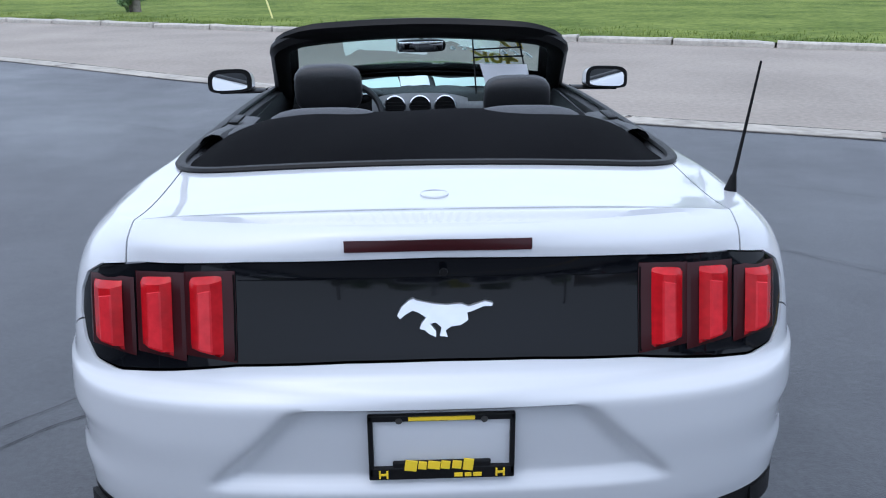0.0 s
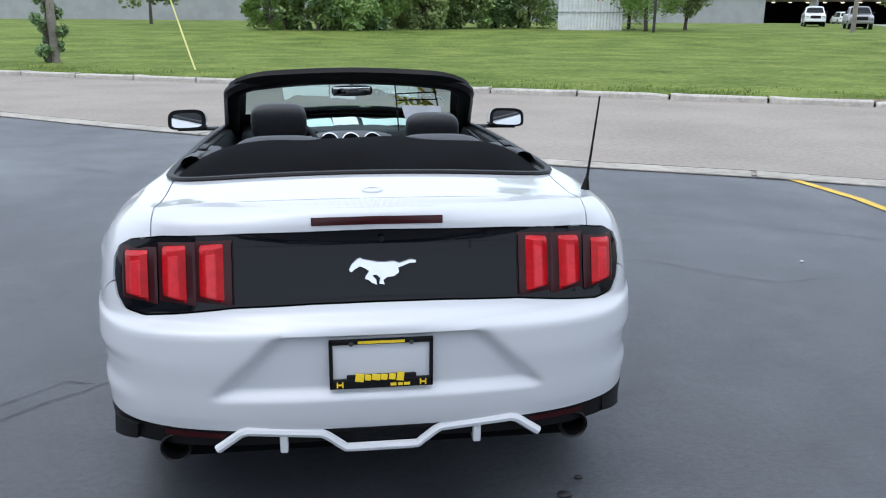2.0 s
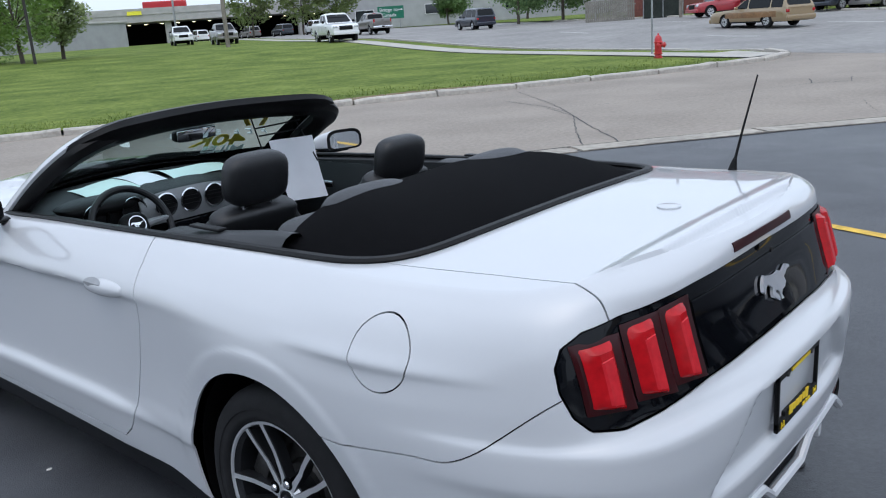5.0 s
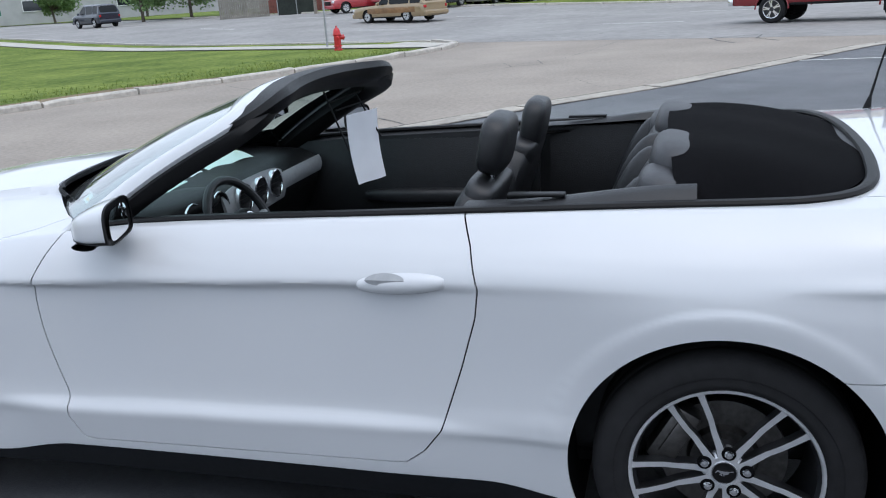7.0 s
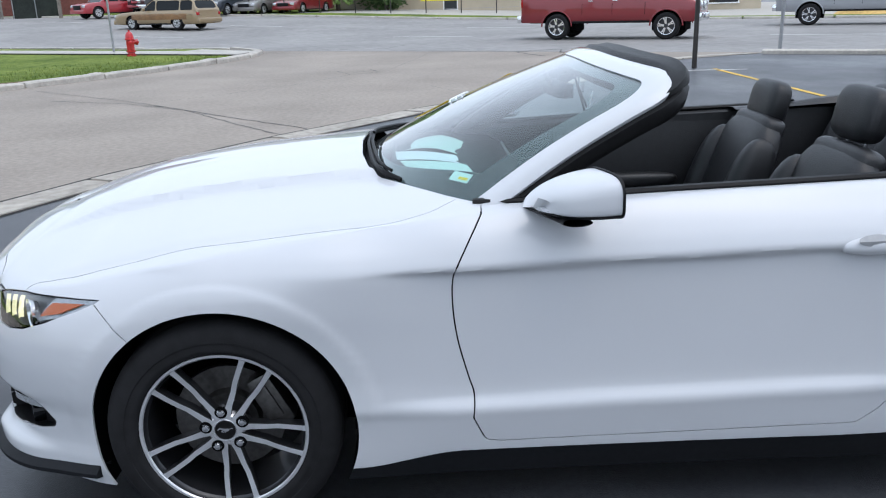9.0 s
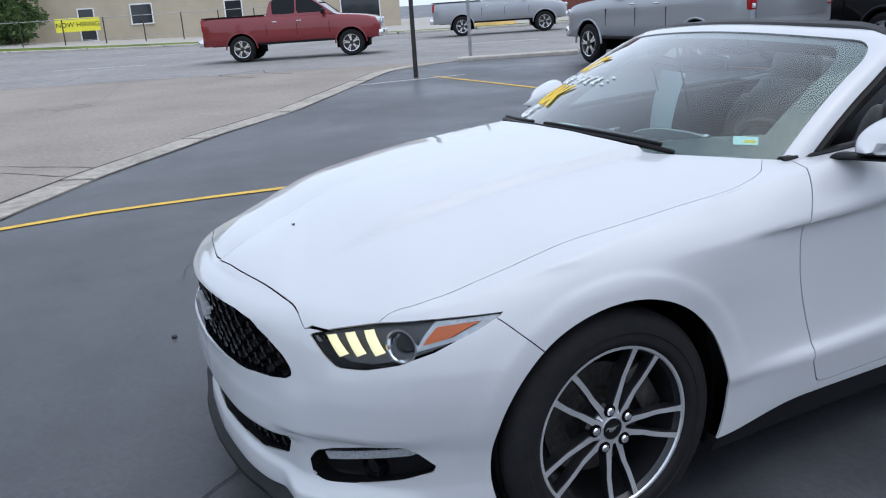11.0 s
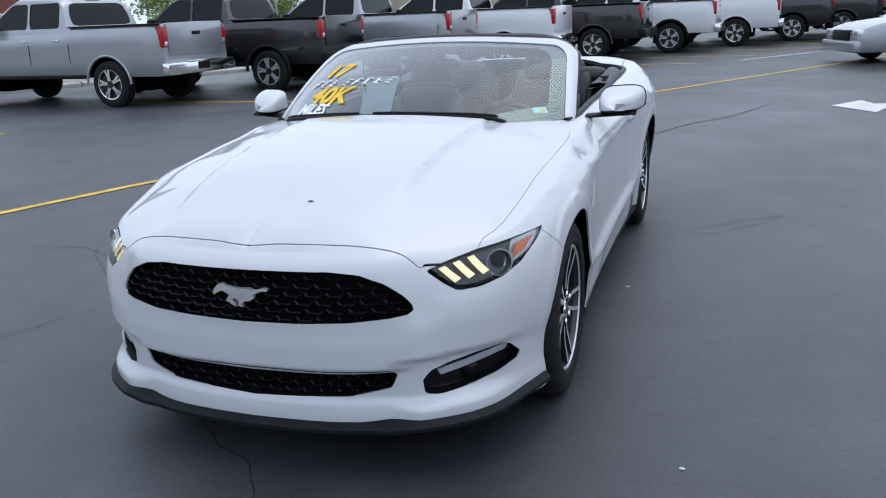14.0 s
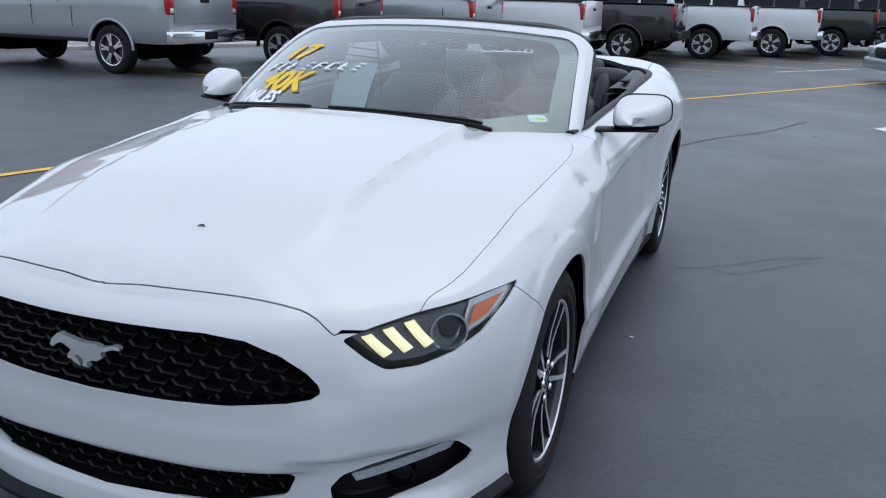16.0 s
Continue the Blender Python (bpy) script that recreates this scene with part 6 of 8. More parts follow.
WOODSIDE = mat("wood_side_panel", (0.22, 0.12, 0.05), 0.4, noise_scale=12, vary=0.3)
LAMPRED = mat("red_lamp", (0.36, 0.004, 0.006), 0.25, coat=0.3)
LAMPCLEAR = mat("clear_lamp", (0.72, 0.74, 0.76), 0.12, metal=0.6, coat=1.0)

_wt = {}


def road_wheel_mesh(r, bright):
    key = (r, bright)
    if key not in _wt:
        tyre = mesh("tyre", revolve([(-0.12, r * 0.62), (-0.125, r * 0.85), (-0.09, r * 0.985), (0, r), (0.09, r * 0.985), (0.125, r * 0.85), (0.12, r * 0.64)], 36), RUBBER)
        rim = mesh("wheel", join(revolve([(-0.08, r * 0.60), (0.10, r * 0.635), (0.115, r * 0.655), (0.118, r * 0.63), (0.06, r * 0.56), (0.05, 0.0)], 36), revolve([(0.05, r * 0.17), (0.115, r * 0.16), (0.12, 0.0)], 16)), ALLOYDARK)
        sp = mesh("spoke", moved(prism([(-0.030, r * 0.10), (0.030, r * 0.10), (0.036, r * 0.36), (0.062, r * 0.60), (0.064, r * 0.645), (0.020, r * 0.645), (0.0, r * 0.40), (-0.020, r * 0.645), (-0.064, r * 0.645), (-0.062, r * 0.60), (-0.036, r * 0.36)], lambda u, v, w: (0.085 + w, u, v), 0.026), Matrix()), CHROME if bright else ALLOY, smooth=False)
        lip = mesh("rim_ring", revolve([(0.112, r * 0.665), (0.121, r * 0.65), (0.118, r * 0.615)], 36), CHROME if bright else ALLOY)
        _wt[key] = (tyre, rim, sp, lip)
    return _wt[key]


SPECS = {
    # length, half width, bottom, axles, wheel radius, top line of the lower body, greenhouse (y, z), roof height
    "pickup": dict(rear=-2.92, front=2.90, w=0.985, zb=0.55, axles=(-1.66, 1.92), r=0.42,
                   top=[(-2.95, 1.455), (-0.80, 1.445), (-0.7, 1.40), (0.9, 1.38), (1.35, 1.355), (2.2, 1.29), (2.7, 1.20), (2.95, 1.06)],
                   house=[(-0.80, 1.36), (-0.72, 1.66), (-0.62, 1.90), (-0.40, 1.985), (0.20, 2.0), (0.62, 1.95), (1.50, 1.33)], bed=True),
    "suv": dict(rear=-2.30, front=2.35, w=0.94, zb=0.32, axles=(-1.38, 1.42), r=0.36,
                top=[(-2.35, 1.02), (0.9, 1.02), (1.15, 1.02), (1.9, 0.96), (2.25, 0.86), (2.4, 0.75)],
                house=[(-2.28, 1.0), (-2.12, 1.45), (-1.9, 1.69), (-1.2, 1.74), (0.1, 1.74), (0.35, 1.69), (1.2, 1.0)], bed=False),
    "sedan": dict(rear=-2.40, front=2.40, w=0.91, zb=0.24, axles=(-1.38, 1.42), r=0.33,
                  top=[(-2.45, 0.88), (-2.2, 0.96), (-1.3, 0.98), (0.8, 0.93), (1.1, 0.92), (1.9, 0.84), (2.25, 0.74), (2.45, 0.62)],
                  house=[(-1.78, 0.95), (-1.2, 1.28), (-0.85, 1.40), (-0.3, 1.45), (0.1, 1.44), (0.35, 1.38), (1.25, 0.90)], bed=False),
    "wagon": dict(rear=-2.75, front=2.75, w=0.96, zb=0.28, axles=(-1.45, 1.55), r=0.34,
                  top=[(-2.8, 0.92), (0.8, 0.94), (1.1, 0.93), (2.2, 0.86), (2.65, 0.78), (2.8, 0.68)],
                  house=[(-2.70, 0.9), (-2.50, 1.30), (-2.3, 1.46), (-1.5, 1.52), (-0.1, 1.52), (0.15, 1.46), (0.95, 0.92)], bed=False),
}


def vehicle(name, spec, body_paint, at, label, category="truck", group="", bright=True, windows=None, wood=False, lift=0.0, arch_mat=None):
    s = SPECS[spec]
    v = thing(name, label, category, group)
    top = spline([a for a, _ in s["top"]], [b for _, b in s["top"]])
    w0, zb = s["w"], s["zb"]
    ys = np.linspace(s["rear"], s["front"], 60)
    rows = [(0.94, 0.0), (0.985, 0.12), (1.0, 0.32), (0.995, 0.62), (0.985, 0.80), (0.965, 0.92), (0.93, 0.985), (0.86, 1.0), (0.55, 1.012), (0.0, 1.02)]
    V, F = [], []
    for y in ys:
        e = min(y - s["rear"], s["front"] - y)
        k = 1 - 0.10 * (1 - min(1, e / 0.35)) ** 2
        zt = float(top(y))
        for a, h in rows:
            V.append((w0 * a * k, y, zb + (zt - zb) * h))
    n = len(rows)
    F = [(i * n + j, i * n + j + 1, (i + 1) * n + j + 1, (i + 1) * n + j) for i in range(len(ys) - 1) for j in range(n - 1)]
    body = (V, F)
    for ay in s["axles"]:
        body, _ = split(body, lambda x, y, z, ay=ay: s["r"] * 1.20 - np.where(x > 0.3, np.hypot(y - ay, z - s["r"]), 9))
    if s["bed"]:
        _, body = split(body, lambda x, y, z: np.where(z > 1.3, np.maximum(np.abs(y + 1.86) - 1.02, x - w0 * 0.90), 9))
    body = compact(body)
    ends = []
    for i, sg in ((0, 1), (len(ys) - 1, -1)):
        ring = [V[i * n + j] for j in range(n)]
        ends.append(ring)
    full = join(body, mirrored(body), *[([p for p in ring] + [(-x, y, z) for x, y, z in reversed(ring)], [tuple(range(2 * n))]) for ring in ends])
    shell_ob = part("body", full, body_paint, v)
    part("chassis", join(box(0, 0, zb + 0.08, w0 * 1.55, s["front"] - s["rear"] - 0.5, 0.2), box(0, (s["axles"][0] + s["axles"][1]) / 2, zb + 0.25, w0 * 1.8, s["axles"][1] - s["axles"][0] - s["r"] * 2.5, 0.4),
                         *[box(0, ay, s["r"] + 0.2, w0 * 1.1, s["r"] * 2.5, s["r"] * 1.7) for ay in s["axles"]]), SHADOWBLACK, v, smooth=False)
    # greenhouse
    H = s["house"]
    zbelt = H[0][1]
    line = smooth_line([(0, y, z) for y, z in H], 48)
    zroof = max(p.z for p in line)
    m = 12
    V, F = [], []
    for p in line:
        t = max(0.0, (p.z - zbelt) / (zroof - zbelt))
        for j in range(m + 1):
            a = j / m
            zz = zbelt + (p.z - zbelt) * min(1, a * 1.6) if a < 0.625 else p.z
            tt = (zz - zbelt) / (zroof - zbelt)
            wx = w0 * (0.945 - 0.17 * max(0, tt) ** 1.2)
            xx = wx if a <= 0.625 else wx * (1 - (a - 0.625) / 0.375)
            crown = 0.03 * (1 - (xx / w0) ** 2) * t if a > 0.625 else 0
            V.append((xx, p.y, zz + crown))
    F = [(i * (m + 1) + j, i * (m + 1) + j + 1, (i + 1) * (m + 1) + j + 1, (i + 1) * (m + 1) + j) for i in range(len(line) - 1) for j in range(m)]
    cab = (V, F)
    # side windows between the pillars
    y0, y1 = H[0][0], H[-1][0]
    panes = windows or [(-0.58, 0.16), (0.22, 1.16)] if s["bed"] else (windows or [(y0 + 0.25, y0 + 1.0), (y0 + 1.08, -0.15), (-0.07, y1 - 0.3)])
    glasses = []
    for a, b in panes:
        def g(x, y, z, a=a, b=b):
            roof_line = np.interp(y, [p.y for p in line], [p.z for p in line])
            return np.where(x > w0 * 0.6, np.maximum(np.maximum(a - y, y - b), np.maximum(zbelt + (0.09 if s["bed"] else 0.05) - z, z - np.minimum(roof_line - 0.065, zroof - 0.115))), 9)
        pane, cab = cut_out(cab, g, 0.004)
        glasses.append(pane)
    # windscreen and rear window
    def gw(x, y, z):
        return np.where(y > y1 - 0.95, np.maximum(np.maximum(z - (zroof - 0.085), zbelt + 0.03 - z), x - w0 * (0.86 - 0.17 * (z - zbelt) / (zroof - zbelt))), 9)
    def gr(x, y, z):
        return np.where(y < y0 + (0.45 if s["bed"] else 0.75), np.maximum(np.maximum(z - (zroof - 0.13), zbelt + 0.12 - z), x - w0 * (0.83 - 0.15 * (z - zbelt) / (zroof - zbelt))), 9)
    wsn, cab = cut_out(cab, gw, 0.003)
    rwn, cab = cut_out(cab, gr, 0.003)
    cabp = part("cab" if s["bed"] else "roof", join(cab, mirrored(cab)), body_paint, v)
    for pn in glasses:
        for sd in (1, -1):
            q = [(x * 0.985, y, z) for x, y, z in pn[0]], pn[1]
            if q[1]:
                part("side_window", q if sd > 0 else mirrored(q), CARGLASS, cabp)
    for nm, pn in (("windscreen", wsn), ("rear_window", rwn)):
        if pn[1]:
            q = [(x, y, z - 0.012) for x, y, z in pn[0]], pn[1]
            part(nm, join(q, mirrored(q)), CARGLASS, cabp)
    # near-black block that stands in for the shade inside the cab
    part("cab_shade_block", box(0, (y0 + y1) / 2 - 0.05, zbelt + 0.15, w0 * 1.35, (y1 - y0) * 0.62, 0.5, 0.1), SHADOWBLACK, v)
    # ends: bumpers, lamps, grille, tailgate
    re, fr = s["rear"], s["front"]
    zt = float(top(re + 0.05))
    if s["bed"]:
        part("rear_bumper", join(box(0, re - 0.06, zb + 0.12, w0 * 1.95, 0.16, 0.22, 0.03), box(0, re - 0.10, zb + 0.23, w0 * 0.9, 0.12, 0.03, 0.01)), CHROME if body_paint not in (BLACKP,) else TRIM, v, "bumper")
        part("tailgate", box(0, re - 0.012, (zt + zb) / 2 + 0.18, w0 * 1.56, 0.03, zt - zb - 0.34, 0.012), body_paint, v)
        part("tailgate_handle", box(0, re - 0.035, zt - 0.18, 0.22, 0.02, 0.06, 0.008), TRIM, v)
        part("number_plate", box(0, re - 0.150, zb + 0.14, 0.31, 0.01, 0.13), TRIM, v)
        part("bed_floor", join(box(0, -1.86, 1.05, w0 * 1.7, 2.0, 0.04), box(0, -0.84, 1.25, w0 * 1.7, 0.03, 0.36)), SHADOWBLACK, v)
        for sd in (1, -1):
            part("bed_rail", box(sd * w0 * 0.93, -1.86, 1.452, 0.10, 2.06, 0.03, 0.01), TRIM, v)
        part("high_brake_lamp", box(0, H[0][0] + 0.20, zroof - 0.045, 0.32, 0.03, 0.05, 0.01), LAMPRED, v)
        tail_z, tail_h = (zt + zb) / 2 + 0.22, 0.36
    else:
        part("rear_bumper", box(0, re - 0.02, zb + 0.16, w0 * 1.86, 0.16, 0.24, 0.05), body_paint, v)
        tail_z, tail_h = zt - 0.16, 0.16
    for sd in (1, -1):
        part("tail_lamp", box(sd * (w0 * 0.835), re + 0.065, tail_z, w0 * 0.175, 0.16, tail_h, 0.025), LAMPRED, v, "red tail lamp")
        if s["bed"]:
            part("lamp_window", box(sd * (w0 * 0.835), re - 0.014, tail_z - tail_h * 0.32, w0 * 0.085, 0.012, tail_h * 0.22, 0.004), LAMPCLEAR, v)
            for ys in (-0.80, 0.19, 1.24):
                part("door_gap", box(sd * w0 * 0.978, ys, zb + 0.42, 0.048, 0.012, zbelt - zb - 0.46), SHADOWBLACK, v, smooth=False)
        for ay in s["axles"]:
            arc = [(sd * w0 * (0.992 if s["bed"] else 0.985), ay + s["r"] * 1.22 * math.cos(a), s["r"] + s["r"] * 1.22 * math.sin(a)) for a in np.linspace(0.02 if s["bed"] else 0.1, math.pi - (0.02 if s["bed"] else 0.1), 19)]
            part("wheel_arch", tube(arc, (0.036 if arch_mat else 0.024) if s["bed"] else 0.020, 8), arch_mat or body_paint, v)
        part("headlight", box(sd * (w0 * 0.76), fr - 0.06, float(top(fr - 0.2)) - 0.13, w0 * 0.32, 0.16, 0.16, 0.03), LAMPCLEAR, v)
        part("wing_mirror", cushion(sd * (w0 + 0.12), y1 - 0.42, zbelt + 0.10, 0.20, 0.12, 0.17), body_paint if not s["bed"] else TRIM, v)
        for a, b in panes[:2]:
            part("door_handle", box(sd * (w0 * 0.998), a + 0.06, zbelt - 0.14, 0.03, 0.15, 0.03, 0.008), CHROME if bright else body_paint, v)
        part("sill", box(sd * w0 * 0.96, (s["axles"][0] + s["axles"][1]) / 2, zb + 0.01, 0.06, s["axles"][1] - s["axles"][0] - 2.5 * s["r"], 0.07, 0.015), TRIM, v)
        if wood:
            part("wood_panel", box(sd * w0 * 0.997, -0.3, (zb + zbelt) / 2 + 0.05, 0.012, 3.6, 0.28, 0.004), WOODSIDE, v, "wood-look side panel")
    part("grille", box(0, fr - 0.015, float(top(fr - 0.2)) - 0.20, w0 * 0.95, 0.10, 0.28, 0.03), TRIM if not bright else CHROME, v)
    part("front_bumper", box(0, fr + 0.0, zb + 0.12, w0 * 1.88, 0.18, 0.24, 0.05), CHROME if (s["bed"] and bright) else body_paint, v)
    # wheels
    for sx in (1, -1):
        for ay in s["axles"]:
            tyre, rim, sp, lip = road_wheel_mesh(s["r"], bright)
            wo = new("wheel", rim)
            wo.parent = v
            wo.matrix_local = pose(sx * (w0 - 0.13), ay, s["r"], 0, 0, 0 if sx > 0 else 180)
            for nm, me in (("tyre", tyre), ("rim_ring", lip)):
                o = new(nm, me)
                o.parent = wo
            for i in range(5 if s["bed"] else 7):
                o = new("spoke", sp)
                o.parent = wo
                o.matrix_local = pose(0, 0, 0, 10 + 360 / (5 if s["bed"] else 7) * i, 0, 0)
    x, y, head = at
    v.matrix_world = pose(x, y, float(ground_z(x, y)) + (0.012 if across(x, y) > 19 else 0.0) + lift, 0, 0, head)
    return v


# heading: degrees by which +y turns left; the parked row faces the main road
row_paint = [(SILVER, "silver crew-cab pickup with chrome wheels, parked in a row"), (BLACKP, "black pickup with grey alloy wheels, parked in a row"), (SILVER, "silver grey pickup with dark arches, parked in a row"),
             (WHITEP, "white crew-cab pickup with a chrome bumper, parked in a row"), (BLACKP, "black pickup with bright wheels, parked in a row"), (WHITEP, "white pickup with black arches, parked in a row"),
             (WHITEP, "white pickup with dark side graphics, parked in a row"), (BLACKP, "black pickup far down the parked row"), (BLACKP, "black pickup far down the parked row"), (BLACKP, "black pickup at the end of the parked row")]
HEAD_ROW = -94
for k, (pt, lab) in enumerate(row_paint):
    c, sn = math.cos(radians(HEAD_ROW)), math.sin(radians(HEAD_ROW))
    # place by the rear wheel on the lot's side
    wx, wy = 9.313 - 1.80 * k, -8.387 - 2.60 * k
    lx, ly = -0.985 + 0.06, -1.66
    ox, oy = wx - (lx * c - ly * sn), wy - (lx * sn + ly * c)
    vehicle("pickup_truck", "pickup", pt, (ox, oy, HEAD_ROW), lab, "pickup truck", "pickups parked in a row", bright=(k % 2 == 0), arch_mat=TRIM if k in (1, 2, 5, 7) else None)

HR = math.degrees(math.atan2(-ROAD_D[0], ROAD_D[1]))  # along the main road
vehicle("pickup_truck", "pickup", REDP, (25.6, -5.9, HR + 180), "dark red pickup with chrome wheels driving on the main road", "pickup truck")
vehicle("station_wagon", "wagon", TANP, (42.3, 13.5, HR), "tan estate car with wood-look sides on the main road", "car", wood=True, bright=False)
vehicle("minivan", "suv", NAVYP, (56.7, 43.6, HR), "dark blue minivan on the main road", "car", bright=False)
vehicle("pickup_truck", "pickup", GREYP, (57.9, 57.3, HR), "warm grey pickup on the main road", "pickup truck", bright=False)
vehicle("white_suv", "suv", WHITEP, (70.2, 80.0, HR), "white sports utility car on the main road", "car", bright=False)
vehicle("pickup_truck", "pickup", GREYP, (46.9, 66.6, HR + 180), "dark grey pickup coming down the main road", "pickup truck", bright=False)
vehicle("pickup_truck", "pickup", WHITEP, (49.0, 77.2, HR + 180), "white pickup coming down the main road", "pickup truck", bright=False)
vehicle("pickup_truck", "pickup", WHITEP, (39.6, 42.8, HR + 180), "white crew-cab pickup coming down the main road", "pickup truck", bright=False)
vehicle("pickup_truck", "pickup", SILVER, (30.8, -16.8, HR + 180), "silver pickup beyond the lot's corner", "pickup truck")
vehicle("red_suv", "suv", REDBR, (54.9, 20.6, HR + 75), "bright red boxy sports utility car behind the fence", "car", bright=False)
vehicle("pickup_truck", "pickup", BLACKP, (56.2, 16.9, HR + 80), "black pickup parked behind the fence", "pickup truck")
vehicle("dark_suv", "suv", NAVYP, (55.2, 12.9, HR + 90), "dark sports utility car parked behind the fence", "car", bright=False)
vehicle("grey_car", "sedan", GREYP, (55.6, 10.6, HR + 90), "grey car parked behind the fence", "car", bright=False)
vehicle("red_car", "sedan", REDP, (55.8, 8.1, HR + 90), "dark red car parked behind the fence", "car", bright=False)
vehicle("silver_sedan", "sedan", SILVER, (-6.0, -16.9, -74), "silver saloon driving on the lot", "car", bright=False)
vehicle("green_sedan", "sedan", DARKGREEN, (-4.6, -46, -80), "dark green saloon beyond the parked row", "car", bright=False)
vehicle("pickup_truck", "pickup", WHITEP, (-10.4, -72, 180), "small white pickup far down the road", "pickup truck", bright=False)
for i, (px, py, pt) in enumerate(((78, 104, GREYP), (81, 100, NAVYP), (73, 110, WHITEP), (84, 96, BLACKP))):
    vehicle("far_car", "suv", pt, (px, py, HR + 10), "car standing near the overpass", "car", "cars at the overpass", bright=False)


# ---------------------------------------------------------------- hydrant, poles, signs
HYDRANT = mat("red_hydrant_paint", (0.50, 0.018, 0.022), 0.4, coat=0.3, noise_scale=25, vary=0.2, bump=0.15, bump_scale=90)
BROWN = mat("rusty_base", (0.10, 0.045, 0.03), 0.8, noise_scale=25, vary=0.3)
POLEWOOD = mat("weathered_pole_wood", (0.22, 0.195, 0.165), 0.9, noise_scale=18, vary=0.35, bump=0.4, bump_scale=60)
GALV = mat("galvanised_steel", (0.34, 0.35, 0.36), 0.5, metal=0.7, noise_scale=30, vary=0.15)
DARKPOLE = mat("dark_brown_pole", (0.030, 0.026, 0.024), 0.6, noise_scale=20, vary=0.2)
GREENSIGN = mat("green_road_sign", (0.005, 0.14, 0.075), 0.4)
SIGNWHITE = mat("white_sign", (0.78, 0.79, 0.80), 0.5)
SIGNYELLOW = mat("yellow_banner", (0.86, 0.80, 0.05), 0.6)
SIGNRED = mat("red_sign", (0.45, 0.02, 0.025), 0.4)
SIGNBLUE = mat("blue_sign", (0.03, 0.09, 0.36), 0.4)
LETTERBLACK = mat("black_lettering", (0.012, 0.012, 0.012), 0.6)
LEDGREEN = mat("lit_green_price_panel", (0.02, 0.3, 0.08), 0.4, emit=(0.02, 0.5, 0.12), emit_strength=0.5)
LEDBLUE = mat("lit_blue_panel", (0.02, 0.03, 0.4), 0.4, emit=(0.05, 0.08, 0.9), emit_strength=0.8)
YELLOWPOLE = mat("yellow_plastic_guard", (0.62, 0.60, 0.22), 0.5)


def words(text, size, material, at, parent, name="lettering"):
    cu = bpy.data.curves.new(name, "FONT")
    cu.body, cu.size, cu.align_x, cu.align_y, cu.extrude = text, size, "CENTER", "CENTER", 0.004
    tmp = new("tmp", cu)
    me = bpy.data.meshes.new_from_object(tmp.evaluated_get(bpy.context.evaluated_depsgraph_get()))
    bpy.data.objects.remove(tmp)
    bpy.data.curves.remove(cu)
    me.materials.clear()
    me.materials.append(material)
    ob = new(name, me)
    ob.parent = parent
    ob.matrix_world = at
    return ob


hx, hy = 21.84, 8.90
hyd = thing("fire_hydrant", "bright red cast-iron fire hydrant on the lawn", "hydrant", at=pose(hx, hy, 0.09, 0, 0, 25))
part("barrel", revolve([(0.0, 0.0), (0.0, 0.13), (0.05, 0.13), (0.05, 0.105), (0.12, 0.10), (0.13, 0.135), (0.165, 0.135), (0.17, 0.105), (0.46, 0.108), (0.47, 0.135), (0.50, 0.135), (0.51, 0.115), (0.60, 0.105), (0.66, 0.08), (0.69, 0.04), (0.70, 0.0)], 24, "z"), HYDRANT, hyd)
part("operating_nut", revolve([(0.69, 0.03), (0.745, 0.026), (0.75, 0.0)], 6, "z"), HYDRANT, hyd, smooth=False)
for a, r, l in ((0, 0.055, 0.19), (180, 0.055, 0.19), (-90, 0.075, 0.21)):
    part("outlet_cap", moved(revolve([(0.08, r * 0.9), (l - 0.05, r * 0.9), (l - 0.05, r * 1.15), (l, r * 1.1), (l + 0.01, r * 0.45), (l + 0.03, r * 0.4), (l + 0.03, 0)], 16, "x"), pose(0, 0, 0.40, 0, 0, a)), HYDRANT, hyd)
part("foot_flange", revolve([(-0.06, 0.12), (0.015, 0.12), (0.015, 0.0)], 18, "z"), BROWN, hyd)


def pole(name, x, y, h, r, material, label, lean=(0, 0), top_r=None, z=None):
    z0 = float(ground_z(x, y)) + 0.05 if z is None else z
    o = thing(name, label, "pole", at=pose(x, y, z0))
    part("shaft", cyl((0, 0, -0.1), (lean[0], lean[1], h), r, 14, top_r or r * 0.8), material, o)
    return o


up = pole("utility_pole", -9.156, 25.54, 9.0, 0.15, POLEWOOD, "grey weathered wooden utility pole with ivy at its foot")
pole("guy_wire_guard", -3.94, 21.27, 2.6, 0.028, YELLOWPOLE, "pale yellow guy wire guard leaning over the lawn", lean=(-1.0, 2.9 * 0.5))
pole("utility_pole", 22.6, 52.9, 9.0, 0.10, DARKPOLE, "thin grey pole on the lawn")
pole("utility_pole", 38.2, 53.8, 10.0, 0.17, POLEWOOD, "brown wooden utility pole by the road")
pole("sign_post", 13.9, -4.85, 3.2, 0.05, DARKPOLE, "dark brown metal post at the lot's edge")
pole("sign_post", 17.55, -8.15, 3.4, 0.045, GALV, "grey steel post at the lot's corner")
pole("sign_post", 23.6, 10.0, 3.0, 0.035, GALV, "grey steel sign post on the verge")
pole("lamp_post", 57.5, 25.0, 8.0, 0.13, POLEWOOD, "wooden pole across the road")
pole("lamp_post", 64.8, 36.5, 9.0, 0.12, GALV, "grey street lamp post across the road")
pole("utility_pole", 10.0, -44.2, 9.0, 0.15, POLEWOOD, "wooden utility pole beyond the trucks")
pole("utility_pole", -5.5, -55.4, 9.0, 0.13, POLEWOOD, "wooden utility pole far down the road")
